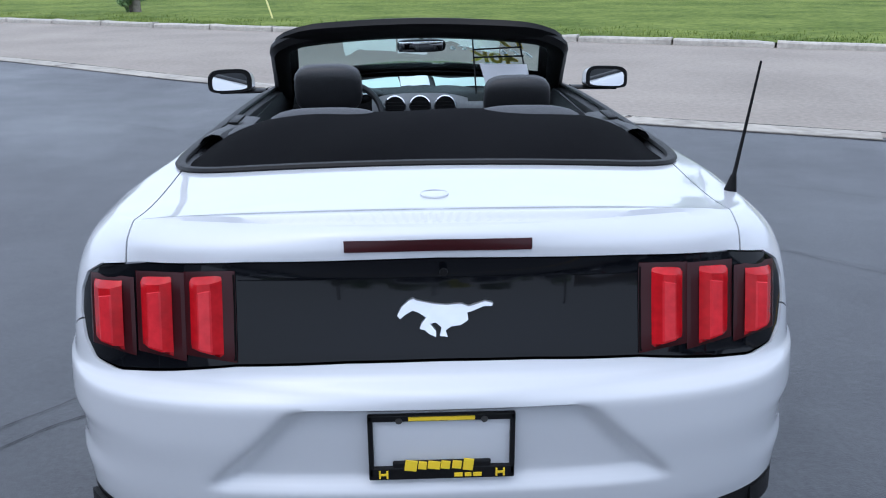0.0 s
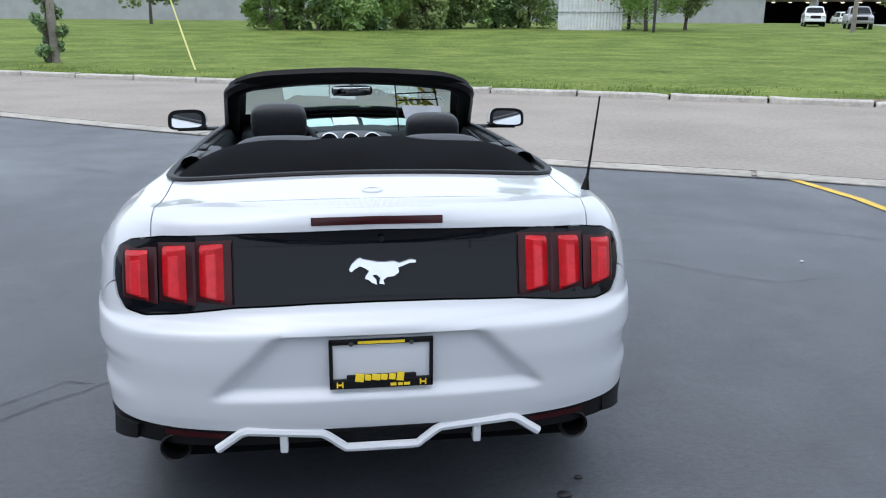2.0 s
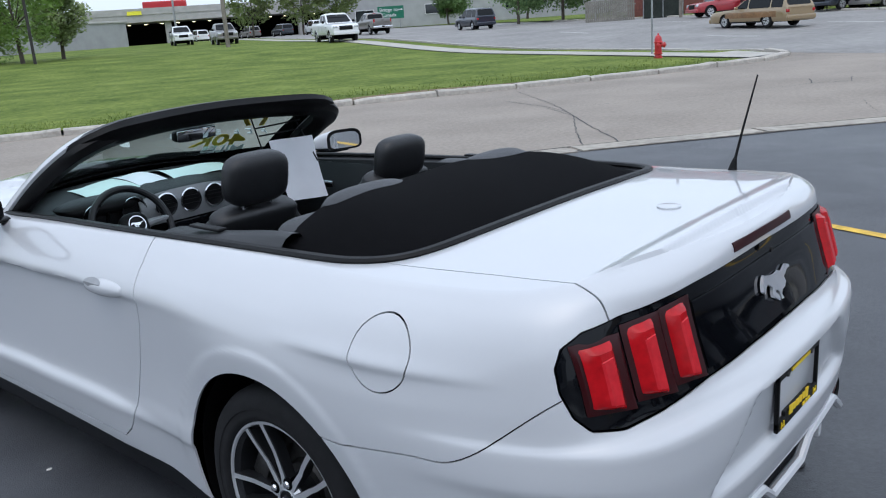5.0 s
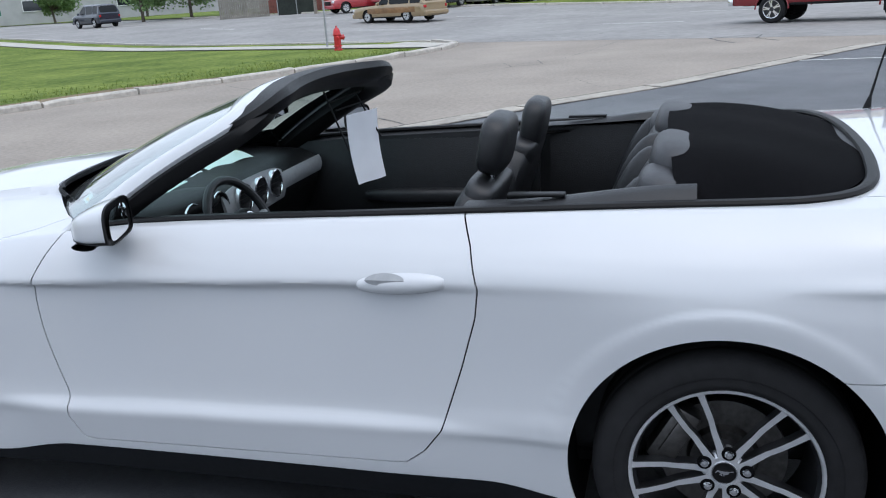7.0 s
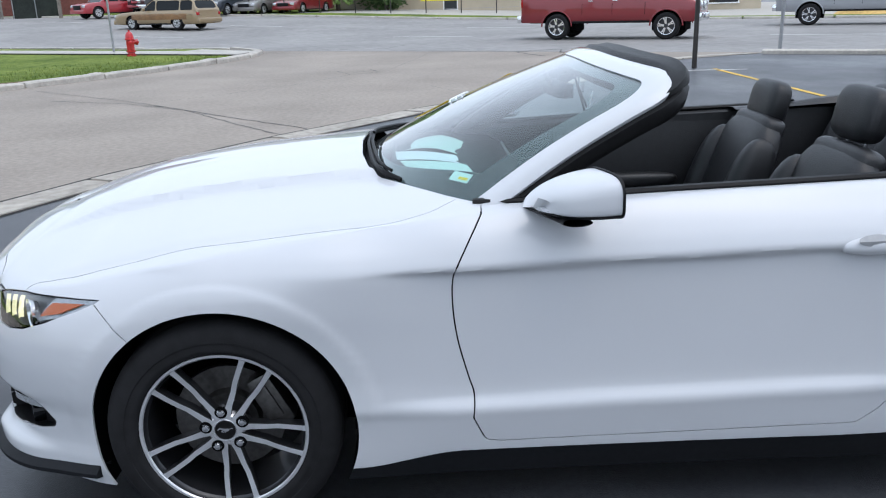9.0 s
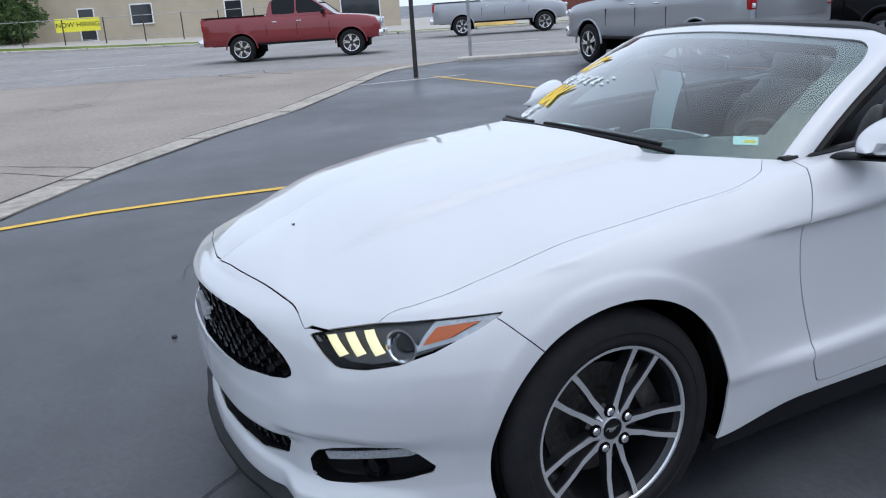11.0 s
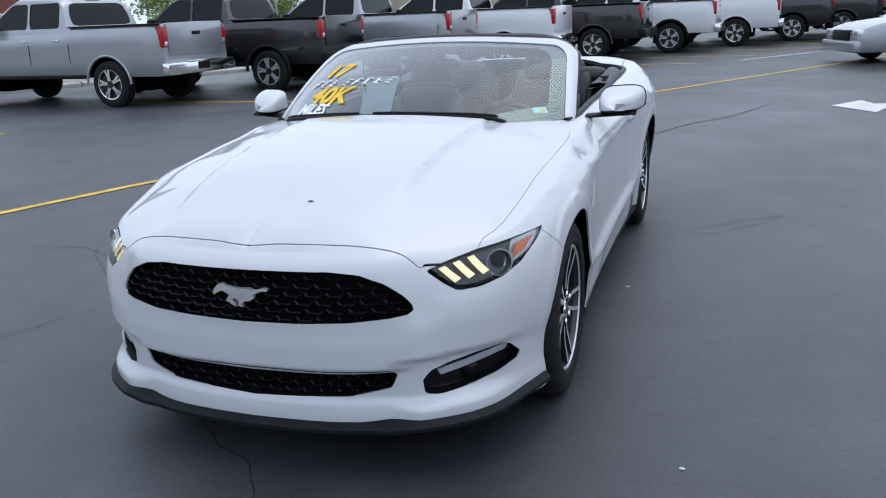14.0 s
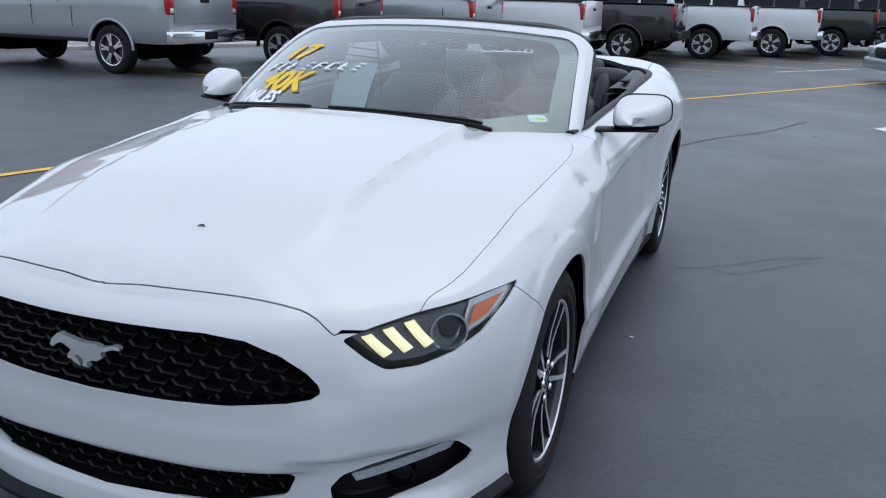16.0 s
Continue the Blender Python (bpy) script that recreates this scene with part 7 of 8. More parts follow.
pole("flag_pole", 20.4, -30.2, 8.0, 0.08, SIGNWHITE, "white flag pole behind the trucks")
pole("lamp_post", 27.8, -47.5, 9.0, 0.08, GALV, "grey lamp post behind the trucks")
pole("lamp_post", 1.2, -62.0, 9.0, 0.10, GALV, "grey lamp post far behind the trucks")
pole("lamp_post", 63.0, 100.0, 10.0, 0.15, GALV, "grey lamp post near the overpass")


def face(x, y, z, turn):
    """An upright board's pose: its front looks along -y, turned about z."""
    return pose(x, y, z, 90, 0, turn)


def board(name, x, y, z, w, h, turn, material, label, posts=True, category="sign", post_to=None):
    o = thing(name, label, category, at=pose(x, y, z, 0, 0, turn))
    part("panel", box(0, 0, 0, w, 0.06, h, 0.01), material, o, smooth=False)
    if posts:
        g = float(ground_z(x, y)) - z
        for sx in (-w * 0.35, w * 0.35) if w > 1.6 else (0,):
            part("post", cyl((sx, 0.06, h / 2 - 0.05), (sx, 0.06, g), 0.06 if w > 1 else 0.03, 10), GALV, o)
    return o


gs = board("road_sign", 77.0, 73.2, 3.2, 3.3, 1.55, -48, GREENSIGN, "green direction sign with white words and an arrow")
for txt, dz in (("Bridge to", 0.32), ("Canada", -0.32)):
    words(txt, 0.62, SIGNWHITE, gs.matrix_world @ pose(-0.25, -0.04, dz, 90, 0, 0), gs)
part("arrow", join(box(1.20, -0.04, 0.30, 0.45, 0.02, 0.08), prism([(1.36, 0.46), (1.56, 0.30), (1.36, 0.14)], lambda u, v, w: (u, -0.05 + w, v), 0.02)), SIGNWHITE, gs, smooth=False)
bn = board("banner", 55.0, -1.05, 1.60, 2.55, 0.80, -93, SIGNYELLOW, "yellow banner with black words tied to the fence", posts=False, category="banner")
words("NOW HIRING", 0.40, LETTERBLACK, bn.matrix_world @ pose(0, -0.04, 0, 90, 0, 0), bn)
for i, (x, y, n) in enumerate(((25.3, -60.3, "69"), (24.0, -60.9, "94"))):
    s = board("route_sign", x, y, 4.6, 1.0, 1.0, 157 + 180 - 0, GREENSIGN, "green route sign with a white number")
    words(n, 0.7, SIGNWHITE, s.matrix_world @ pose(0, -0.04, 0.05, 90, 0, 0), s)
    s2 = board("arrow_sign", x, y, 3.2, 1.0, 0.9, 157 + 180, GREENSIGN, "green sign with a white arrow", posts=False)
    part("post", cyl((0, 0.06, 0), (0, 0.06, -2.8), 0.05, 8), GALV, s2)
    part("arrow", join(box(0.05, -0.04, 0.0, 0.5, 0.02, 0.10), prism([(-0.15, 0.22), (-0.38, 0.0), (-0.15, -0.22)], lambda u, v, w: (u, -0.05 + w, v), 0.02)), SIGNWHITE, s2, smooth=False)
sl = board("shop_sign", 25.0, -49.4, 4.1, 1.9, 1.1, 337, SIGNWHITE, "white sign with black capitals on a post")
words("LANES", 0.46, LETTERBLACK, sl.matrix_world @ pose(0, -0.04, -0.15, 90, 0, 0), sl)
board("shop_sign", 23.6, -50.2, 4.0, 1.3, 1.5, 337, SIGNRED, "red sign with unreadable pale lettering")
for x, y in ((14.5, -43.0), (2.45, -45.4)):
    fl = board("banner_flag", x, y, 2.95, 0.85, 1.35, 350, SIGNYELLOW, "yellow banner hanging on a lamp post")
    part("mark", box(0, -0.04, 0.0, 0.6, 0.01, 0.22), LETTERBLACK, fl, smooth=False)
pb = board("price_sign", -0.7, -85.5, 2.6, 1.4, 3.0, 0, SIGNWHITE, "tall fuel price sign with lit green panels")
for dz in (-1.0, 0.0, 1.0):
    part("lit_panel", box(0, -0.05, dz, 1.2, 0.03, 0.8), LEDGREEN, pb, smooth=False)
pr = board("price_sign", -4.9, -85.5, 1.9, 1.4, 3.0, 0, SIGNRED, "tall red fuel price sign with a green panel")
part("lit_panel", box(0, -0.05, -0.9, 1.2, 0.03, 0.7), LEDGREEN, pr, smooth=False)
part("white_mark", box(0, -0.05, 0.9, 0.5, 0.03, 0.5), SIGNWHITE, pr, smooth=False)
bs = board("lit_sign", 10.3, -74.6, 2.95, 1.7, 0.65, 0, LEDBLUE, "blue lit message board")
for sx in (-12.3, -11.0):
    board("service_sign", sx, -84.9, 1.4, 0.9, 1.7, 0, SIGNBLUE, "blue service sign with pale squares")
board("direction_sign", -15.2, -84.4, 1.0, 2.4, 1.5, 0, GREENSIGN, "green direction sign with unreadable white lines")
ss = board("service_sign", 20.2, -58, 3.4, 0.3, 0.8, 340, SIGNWHITE, "small white post sign")


# ---------------------------------------------------------------- buildings
GREYWALL = mat("grey_concrete_wall", (0.36, 0.365, 0.37), 0.85, noise_scale=0.8, vary=0.14, second_scale=0.12, bump=0.2, bump_scale=12)
BEIGE = mat("beige_plaster", (0.47, 0.41, 0.31), 0.85, noise_scale=1.2, vary=0.10, second_scale=0.2, bump=0.2, bump_scale=20)
BRICKRED = mat("dark_red_brick", (0.16, 0.055, 0.045), 0.85, noise_scale=6, vary=0.3, second_scale=0.5)
SHEDWHITE = mat("white_corrugated_steel", (0.66, 0.67, 0.68), 0.55, noise_scale=2.5, vary=0.10, second_scale=0.6)
RUST = mat("rust_streak", (0.28, 0.15, 0.06), 0.9, noise_scale=12, vary=0.3)
BRIDGE = mat("bridge_concrete", (0.42, 0.41, 0.39), 0.85, noise_scale=0.9, vary=0.15, second_scale=0.15)
GREENROOF = mat("green_canopy", (0.015, 0.22, 0.10), 0.5)
WINDOWDARK = mat("dark_window", (0.02, 0.024, 0.028), 0.08, coat=0.5)
BRIDGELAMP = mat("warm_tunnel_lamp", (1, 0.9, 0.6), 0.5, emit=(1.0, 0.85, 0.5), emit_strength=2.5)
TANBRICK = mat("tan_brick_wall", (0.36, 0.30, 0.23), 0.85, noise_scale=3, vary=0.15, second_scale=0.4)
FENCEWOOD = mat("grey_fence_wood", (0.20, 0.19, 0.165), 0.9, noise_scale=8, vary=0.3)
HEDGE = mat("dark_hedge_mesh", (0.020, 0.026, 0.022), 0.9, noise_scale=10, vary=0.4)


def block(name, a, b, depth, z0, h, wall_mat, label, roof=0.35, openings=(), door=None):
    """A building whose front runs from a to b; openings: (along 0..1, width, sill, height, kind)."""
    A, B = Vector((*a, 0)), Vector((*b, 0))
    L = (B - A).length
    turn = math.degrees(math.atan2(B.y - A.y, B.x - A.x))
    o = thing(name, label, "building", at=pose(a[0], a[1], z0, 0, 0, turn))
    part("wall", box(L / 2, depth / 2, h / 2 - 0.3, L, depth, h + 0.6), wall_mat, o, smooth=False)
    part("roof", box(L / 2, depth / 2, h + roof / 2, L + 0.4, depth + 0.4, roof, 0.05), BRIDGE, o, smooth=False)
    for t, w, s, hh, kind in openings:
        x = t * L
        fr = part("window" if kind != "door" else "door", join(box(x - w / 2, -0.03, s + hh / 2, 0.08, 0.12, hh), box(x + w / 2, -0.03, s + hh / 2, 0.08, 0.12, hh), box(x, -0.03, s + hh, w + 0.08, 0.12, 0.08), box(x, -0.05, s, w + 0.16, 0.16, 0.08)), SIGNWHITE, o, smooth=False)
        part("pane", box(x, -0.012, s + hh / 2, w, 0.03, hh), WINDOWDARK, fr, smooth=False)
    return o


block("grey_warehouse", (92, 102), (124, 62), 25, 1.0, 9.5, GREYWALL, "long plain grey warehouse wall behind the road", openings=[(0.12, 3, 0, 3.2, "door"), (0.35, 4, 2, 1.5, "w"), (0.6, 4, 2, 1.5, "w")])
block("retaining_wall", (-70, 101), (58, 104), 1.2, 1.0, 3.4, GREYWALL, "long pale grey concrete retaining wall behind the trees", roof=0.25)
block("brick_house", (66.0, 34.0), (70.5, 22.0), 10, 0.7, 6.0, BRICKRED, "dark red brick building behind the fence", openings=[(0.3, 1.6, 1.0, 1.6, "w"), (0.7, 1.6, 1.0, 1.6, "w")])
block("beige_workshop", (62.5, 20.0), (58.0, -24.0), 14, 0.5, 5.0, BEIGE, "long low beige workshop across the road", openings=[(0.12, 1.4, 0.9, 1.3, "w"), (0.50, 1.0, 0, 2.1, "door"), (0.58, 1.4, 0.9, 1.3, "w"), (0.72, 1.2, 0, 2.1, "door"), (0.82, 1.8, 0.9, 1.3, "w"), (0.93, 3, 0, 2.8, "door")])
block("brown_brick_shop", (49.0, -32.6), (39.8, -41.8), 9, -0.1, 8.5, BRICKRED, "tall dark brown brick building across the road", openings=[(0.3, 1.8, 0.9, 1.6, "w"), (0.7, 1.8, 0.9, 1.6, "w")])
block("restaurant", (19.0, -68.0), (31.5, -63.2), 12, -0.2, 5.4, TANBRICK, "tan brick drive-in restaurant with a plain pale sign", openings=[(0.2, 2.4, 1.0, 1.5, "w"), (0.5, 2.4, 1.0, 1.5, "w"), (0.8, 2.4, 1.0, 1.5, "w")])
for x0, y0, w in ((21.8, -66.8, 1.8),):
    board("restaurant_sign", x0, y0, 4.3, w, 0.45, 21, SIGNWHITE, "row of pale plain letter shapes on the wall", posts=False)
cn = thing("fuel_station", "fuel station canopy with a green band on white columns", "building", at=pose(13, -84, 0))
part("canopy", box(0, 0, 2.55, 25, 7, 0.9, 0.05), GREENROOF, cn, smooth=False)
part("canopy_band", box(0, 0, 2.25, 25.1, 7.1, 0.25), SIGNWHITE, cn, smooth=False)
for sx in (-10, -3.5, 3.5, 10):
    part("column", box(sx, 0, 0.9, 0.4, 0.4, 3.0), SIGNWHITE, cn, smooth=False)
part("shop", box(0, 6, 0.9, 18, 5, 3.2), BEIGE, cn, smooth=False)
block("low_shop", (-24, -96), (-2, -96), 10, -0.8, 3.2, BEIGE, "low pale shop far down the road", openings=[(0.2, 3, 0.6, 1.6, "w"), (0.6, 4, 0.6, 1.6, "w")])

# white steel shed on the lawn
sh = thing("steel_shed", "white corrugated steel shed with rust streaks on the lawn", "shed", at=pose(17.9, 60.9, 0.82, 0, 0, -18))
V, F = [], []
n = 40
for i in range(n + 1):
    x = 4.9 * i / n
    for z in (-0.1, 1.35, 1.36, 2.75):
        V.append((x, (0.05 if i % 2 else 0.0) + (0.04 if z > 1.355 else 0), z))
F = [(4 * i + j, 4 * i + 4 + j, 4 * i + 5 + j, 4 * i + 1 + j) for i in range(n) for j in range(3)]
part("front_wall", (V, F), SHEDWHITE, sh, smooth=False)
part("shed_body", box(2.45, 2.0, 1.33, 4.86, 3.8, 2.8), SHEDWHITE, sh, smooth=False)
part("roof", box(2.45, 1.9, 2.79, 5.1, 4.2, 0.08), SHEDWHITE, sh, smooth=False)
part("cross_rail", box(2.45, -0.03, 1.36, 4.9, 0.05, 0.06), GALV, sh, smooth=False)
for x in (3.0, 3.35, 4.2):
    part("rust_streak", box(x, -0.012, 2.45, 0.10, 0.01, 0.55), RUST, sh, smooth=False)

# overpass
ov = thing("road_overpass", "concrete road overpass with lamps under its deck", "bridge", at=pose(73, 125.5, 1.3, 0, 0, -29.4))
part("deck", box(0, 6, 4.2, 150, 14, 1.3), BRIDGE, ov, smooth=False)
part("parapet", box(0, -0.9, 5.2, 150, 0.4, 1.0), BRIDGE, ov, smooth=False)
# near-black sheet painted as the shade under the deck
part("shade_wall", box(0, 13, 1.7, 150, 0.5, 4.5), SHADOWBLACK, ov, smooth=False)
for sx in (-40, -18, 4, 26, 48):
    part("pier", box(sx, 0.5, 1.6, 1.0, 1.2, 4.4), BRIDGE, ov, smooth=False)
for i in range(24):
    part("tunnel_lamp", box(-28 + 2.6 * i, 4, 3.25, 0.5, 0.3, 0.12), BRIDGELAMP, ov, smooth=False)
part("abutment", box(-62, 4, 2.0, 40, 9, 5.0), GREYWALL, ov, smooth=False)
part("abutment", box(55, 4, 2.0, 34, 9, 5.0), GREYWALL, ov, smooth=False)
part("rail_sign", box(-1, -1.2, 5.0, 2.2, 0.1, 0.6), SIGNYELLOW, ov, smooth=False)
part("red_vehicle", box(4, 3, 6.2, 7, 2.2, 1.2, 0.2), SIGNRED, ov, smooth=False)

# fences across the road
fn = thing("wooden_fence", "weathered grey wooden board fence across the road", "fence", at=pose(57.9, 33.2, 0.66, 0, 0, -62))
for i in range(24):
    part("board", box(0.16 * i, 0.0, 0.85 + 0.04 * noise.noise((i, 0, 0)), 0.145, 0.03, 1.7), FENCEWOOD, fn, smooth=False)
part("rail", box(1.9, 0.05, 1.3, 3.9, 0.06, 0.1), FENCEWOOD, fn, smooth=False)
cf = thing("chain_link_fence", "chain-link fence on thin dark posts", "fence", at=pose(53.9, 16.0, 0.60, 0, 0, -91.3))
for i in range(15):
    part("post", cyl((2.3 * i, 0, -0.3), (2.3 * i, 0, 1.35), 0.035, 8), DARKPOLE, cf)
part("top_rail", cyl((0, 0, 1.33), (32.2, 0, 1.33), 0.02, 6), GALV, cf)
part("bottom_wire", cyl((0, 0, 0.1), (32.2, 0, 0.1), 0.01, 6), GALV, cf)
scr = thing("fence_screen", "dark mesh screen on a fence across the road", "fence", at=pose(60.2, 29.4, 0.7, 0, 0, -62))
part("mesh_panel", box(1.5, 0, 0.8, 3.1, 0.06, 1.6), HEDGE, scr, smooth=False)
for i in range(3):
    part("post", cyl((1.5 * i, -0.06, -0.2), (1.5 * i, -0.06, 1.8), 0.04, 8), GALV, scr)
GRIT = mat("yellow_grit", (0.55, 0.36, 0.12), 0.9, noise_scale=6, vary=0.2)
gp = part("sand_heap", surface(lambda u, v: (41.0 + 1.9 * math.cos(2 * math.pi * u) * v, -22.4 + 1.2 * math.sin(2 * math.pi * u) * v, 0.02 + 0.75 * (1 - v) ** 0.8 + 0.06 * noise.noise((9 * u, 5 * v, 0))), 28, 8), GRIT)
tagged(gp, "heap of yellow sand across the road", "sand")


# ---------------------------------------------------------------- trees
BARK = mat("grey_brown_bark", (0.085, 0.070, 0.055), 0.9, noise_scale=14, vary=0.4, bump=0.5, bump_scale=40)


def leaf_mat(name, lo, hi):
    m = bpy.data.materials.new(name)
    m.use_nodes = True
    nt = m.node_tree
    b = nt.nodes["Principled BSDF"]
    geo = nt.nodes.new("ShaderNodeNewGeometry")
    mix = nt.nodes.new("ShaderNodeMixRGB")
    mix.inputs[1].default_value, mix.inputs[2].default_value = (*lo, 1), (*hi, 1)
    nt.links.new(geo.outputs["Random Per Island"], mix.inputs[0])
    nt.links.new(mix.outputs[0], b.inputs["Base Color"])
    b.inputs["Roughness"].default_value = 0.6
    b.inputs["Specular IOR Level"].default_value = 0.25
    return m


LEAF = leaf_mat("spring_leaves", (0.17, 0.28, 0.07), (0.34, 0.46, 0.16))
LEAFDARK = leaf_mat("dark_leaves", (0.085, 0.15, 0.06), (0.19, 0.29, 0.11))
LEAFPALE = leaf_mat("pale_young_leaves", (0.15, 0.21, 0.07), (0.28, 0.34, 0.13))


def tree(name, x, y, h, spread, leaf, label, seed, low=0.25, n=900, size=0.34, clumps=16, trunk=0.16, category="tree"):
    rng = random.Random(seed)
    z0 = float(ground_z(x, y)) + 0.05
    o = thing(name, label, category, at=pose(x, y, z0, 0, 0, rng.uniform(0, 360)))
    # trunk and limbs
    top = Vector((rng.uniform(-0.3, 0.3), rng.uniform(-0.3, 0.3), h * 0.86))
    mid = Vector((rng.uniform(-0.25, 0.25), rng.uniform(-0.25, 0.25), h * 0.45))
    pieces = [tube(smooth_line([(0, 0, -0.2), tuple(mid * 0.5), tuple(mid), tuple(top)], 10), [trunk * (1 - 0.85 * i / 10) + 0.01 for i in range(11)], 8)]
    centres = []
    for i in range(clumps):
        a = rng.uniform(0, 2 * math.pi)
        t = low + (1 - low) * (i + rng.random()) / clumps
        prof = math.sin(math.pi * min(1, max(0.08, (t - low) / (1.02 - low) * 0.85 + 0.12))) ** 0.7
        r = spread * prof * rng.uniform(0.35, 1.0)
        c = Vector((r * math.cos(a), r * math.sin(a), h * t))
        centres.append((c, spread * rng.uniform(0.26, 0.46)))
        base = mid.lerp(top, max(0, min(1, t - 0.25)))
        if t * h < base.z + 0.2:
            base = mid * 0.7
        pieces.append(tube([tuple(base), tuple(base.lerp(c, 0.5) + Vector((0, 0, 0.1))), tuple(c)], [trunk * 0.32, trunk * 0.2, 0.01], 5))
    part("trunk", join(*pieces), BARK, o)
    V, F = [], []
    for i in range(n):
        c, rad = centres[rng.randrange(len(centres))]
        d = Vector((rng.gauss(0, 1), rng.gauss(0, 1), rng.gauss(0, 0.8)))
        d = d.normalized() * rad * rng.random() ** 0.45
        p = c + d
        if p.z < 0.05:
            continue
        u = Vector((rng.gauss(0, 1), rng.gauss(0, 1), rng.gauss(0, 1))).normalized()
        w = u.orthogonal().normalized()
        s = size * rng.uniform(0.5, 1.1)
        k = len(V)
        V += [tuple(p - u * s), tuple(p + w * s * 0.55 + u * s * 0.1), tuple(p + u * s), tuple(p - w * s * 0.55 + u * s * 0.1)]
        F.append((k, k + 1, k + 2, k + 3))
    cr = new("crown", bpy.data.meshes.new("crown"))
    cr.data.from_pydata(V, [], F)
    cr.data.materials.append(leaf)
    cr.parent = o
    return o


tree("ivy_bush", -9.30, 25.42, 2.5, 0.5, LEAFDARK, "ivy bush round the foot of the wooden pole", 3, low=0.05, n=3200, size=0.085, clumps=18, trunk=0.05, category="bush")
TREES = [(-16.0, 78.0, 7.5, 3.2, LEAFPALE, 0.3), (-3.0, 58.5, 8.0, 2.6, LEAF, 0.08), (-0.6, 57.5, 9.0, 2.4, LEAFDARK, 0.1), (2.0, 57.2, 8.5, 2.6, LEAF, 0.06), (3.9, 58.5, 7.0, 2.2, LEAF, 0.06), (7.2, 61.0, 5.5, 2.2, LEAFPALE, 0.06), (8.6, 64.0, 9.0, 3.0, LEAF, 0.12),
         (11.5, 69.0, 9.5, 3.6, LEAF, 0.08), (14.6, 69.0, 8.5, 3.4, LEAFDARK, 0.08), (17.6, 69.5, 9.0, 3.4, LEAF, 0.08), (23.6, 57.0, 8.0, 3.0, LEAF, 0.22), (28.5, 61.3, 6.0, 2.0, LEAFPALE, 0.25), (25.5, 66.0, 8.0, 3.0, LEAF, 0.15),
         (70.2, 92.8, 9.0, 3.6, LEAFPALE, 0.25), (75.5, 88.6, 9.0, 3.8, LEAFPALE, 0.25), (79.5, 85.5, 8.0, 3.2, LEAFPALE, 0.25), (89.5, 74.3, 5.0, 2.6, LEAFDARK, 0.3), (88.0, 60.0, 5.5, 3.0, LEAFDARK, 0.3),
         (66.5, 46.0, 9.0, 4.2, LEAFDARK, 0.2), (69.0, 42.5, 9.0, 4.2, LEAFDARK, 0.2), (71.0, 38.0, 9.0, 4.0, LEAFDARK, 0.22), (58.5, 2.6, 4.5, 2.2, LEAFDARK, 0.08), (58.4, 6.0, 5.5, 2.4, LEAF, 0.15)]
for i, (x, y, h, sp, lf, low) in enumerate(TREES):
    kind = {LEAF.name: "leafy green", LEAFDARK.name: "dark green", LEAFPALE.name: "pale young green"}[lf.name]
    tree("tree", x, y, h, sp, lf, "%s tree with an open uneven crown" % kind, 20 + i, low, n=8000 if y < 75 else 2800, size=0.18 if y < 75 else 0.32, clumps=30)
# shrubs that fill the foot of the row of trees
for i in range(12):
    rs = random.Random(700 + i)
    x = -4.0 + 20.5 * i / 11
    y = 58.0 + (6.5 if x > 5 else 0.0) + 4.0 * sstep(8, 16, x) + rs.uniform(-0.8, 0.8)
    tree("shrub", x, y, rs.uniform(2.6, 4.4), rs.uniform(1.3, 1.9), (LEAF, LEAFDARK, LEAFPALE)[i % 3], "dense leafy shrub at the foot of the trees", 300 + i, 0.06, n=2400, size=0.22, clumps=14, trunk=0.06, category="shrub")
# far woods beyond the truck row
for i in range(34):
    t = i / 33
    x, y = 78 + (-118) * t, -88 - 44 * t + 10 * math.sin(i * 2.1)
    if i % 3 == 2:
        x, y = x * 1.15, y * 1.15
    tree("far_tree", x, y, 8.0 + 3 * noise.noise((i * 1.3, 0, 0)), 4.4, (LEAF, LEAFPALE, LEAFDARK)[i % 3], "hazy green tree in the wood beyond the road", 100 + i, 0.06, n=3600, size=0.27, clumps=24)


# ---------------------------------------------------------------- papers and writing on the windscreen
def on_glass(u, v, lift=0.006, tilt=0.0, inside=False):
    p = ws(u, v)
    du = (ws(u + 0.01, v) - ws(u - 0.01, v)).normalized()
    dv = (ws(u, v + 0.01) - ws(u, v - 0.01)).normalized()
    n = du.cross(dv).normalized()
    if n.y < 0:
        n = -n
    x = -du
    y = n.cross(x).normalized()
    m = Matrix((x, y, n)).transposed().to_4x4()
    m.translation = p + n * (-lift if inside else lift)
    return m @ pose(0, 0, 0, 0, 0, tilt)


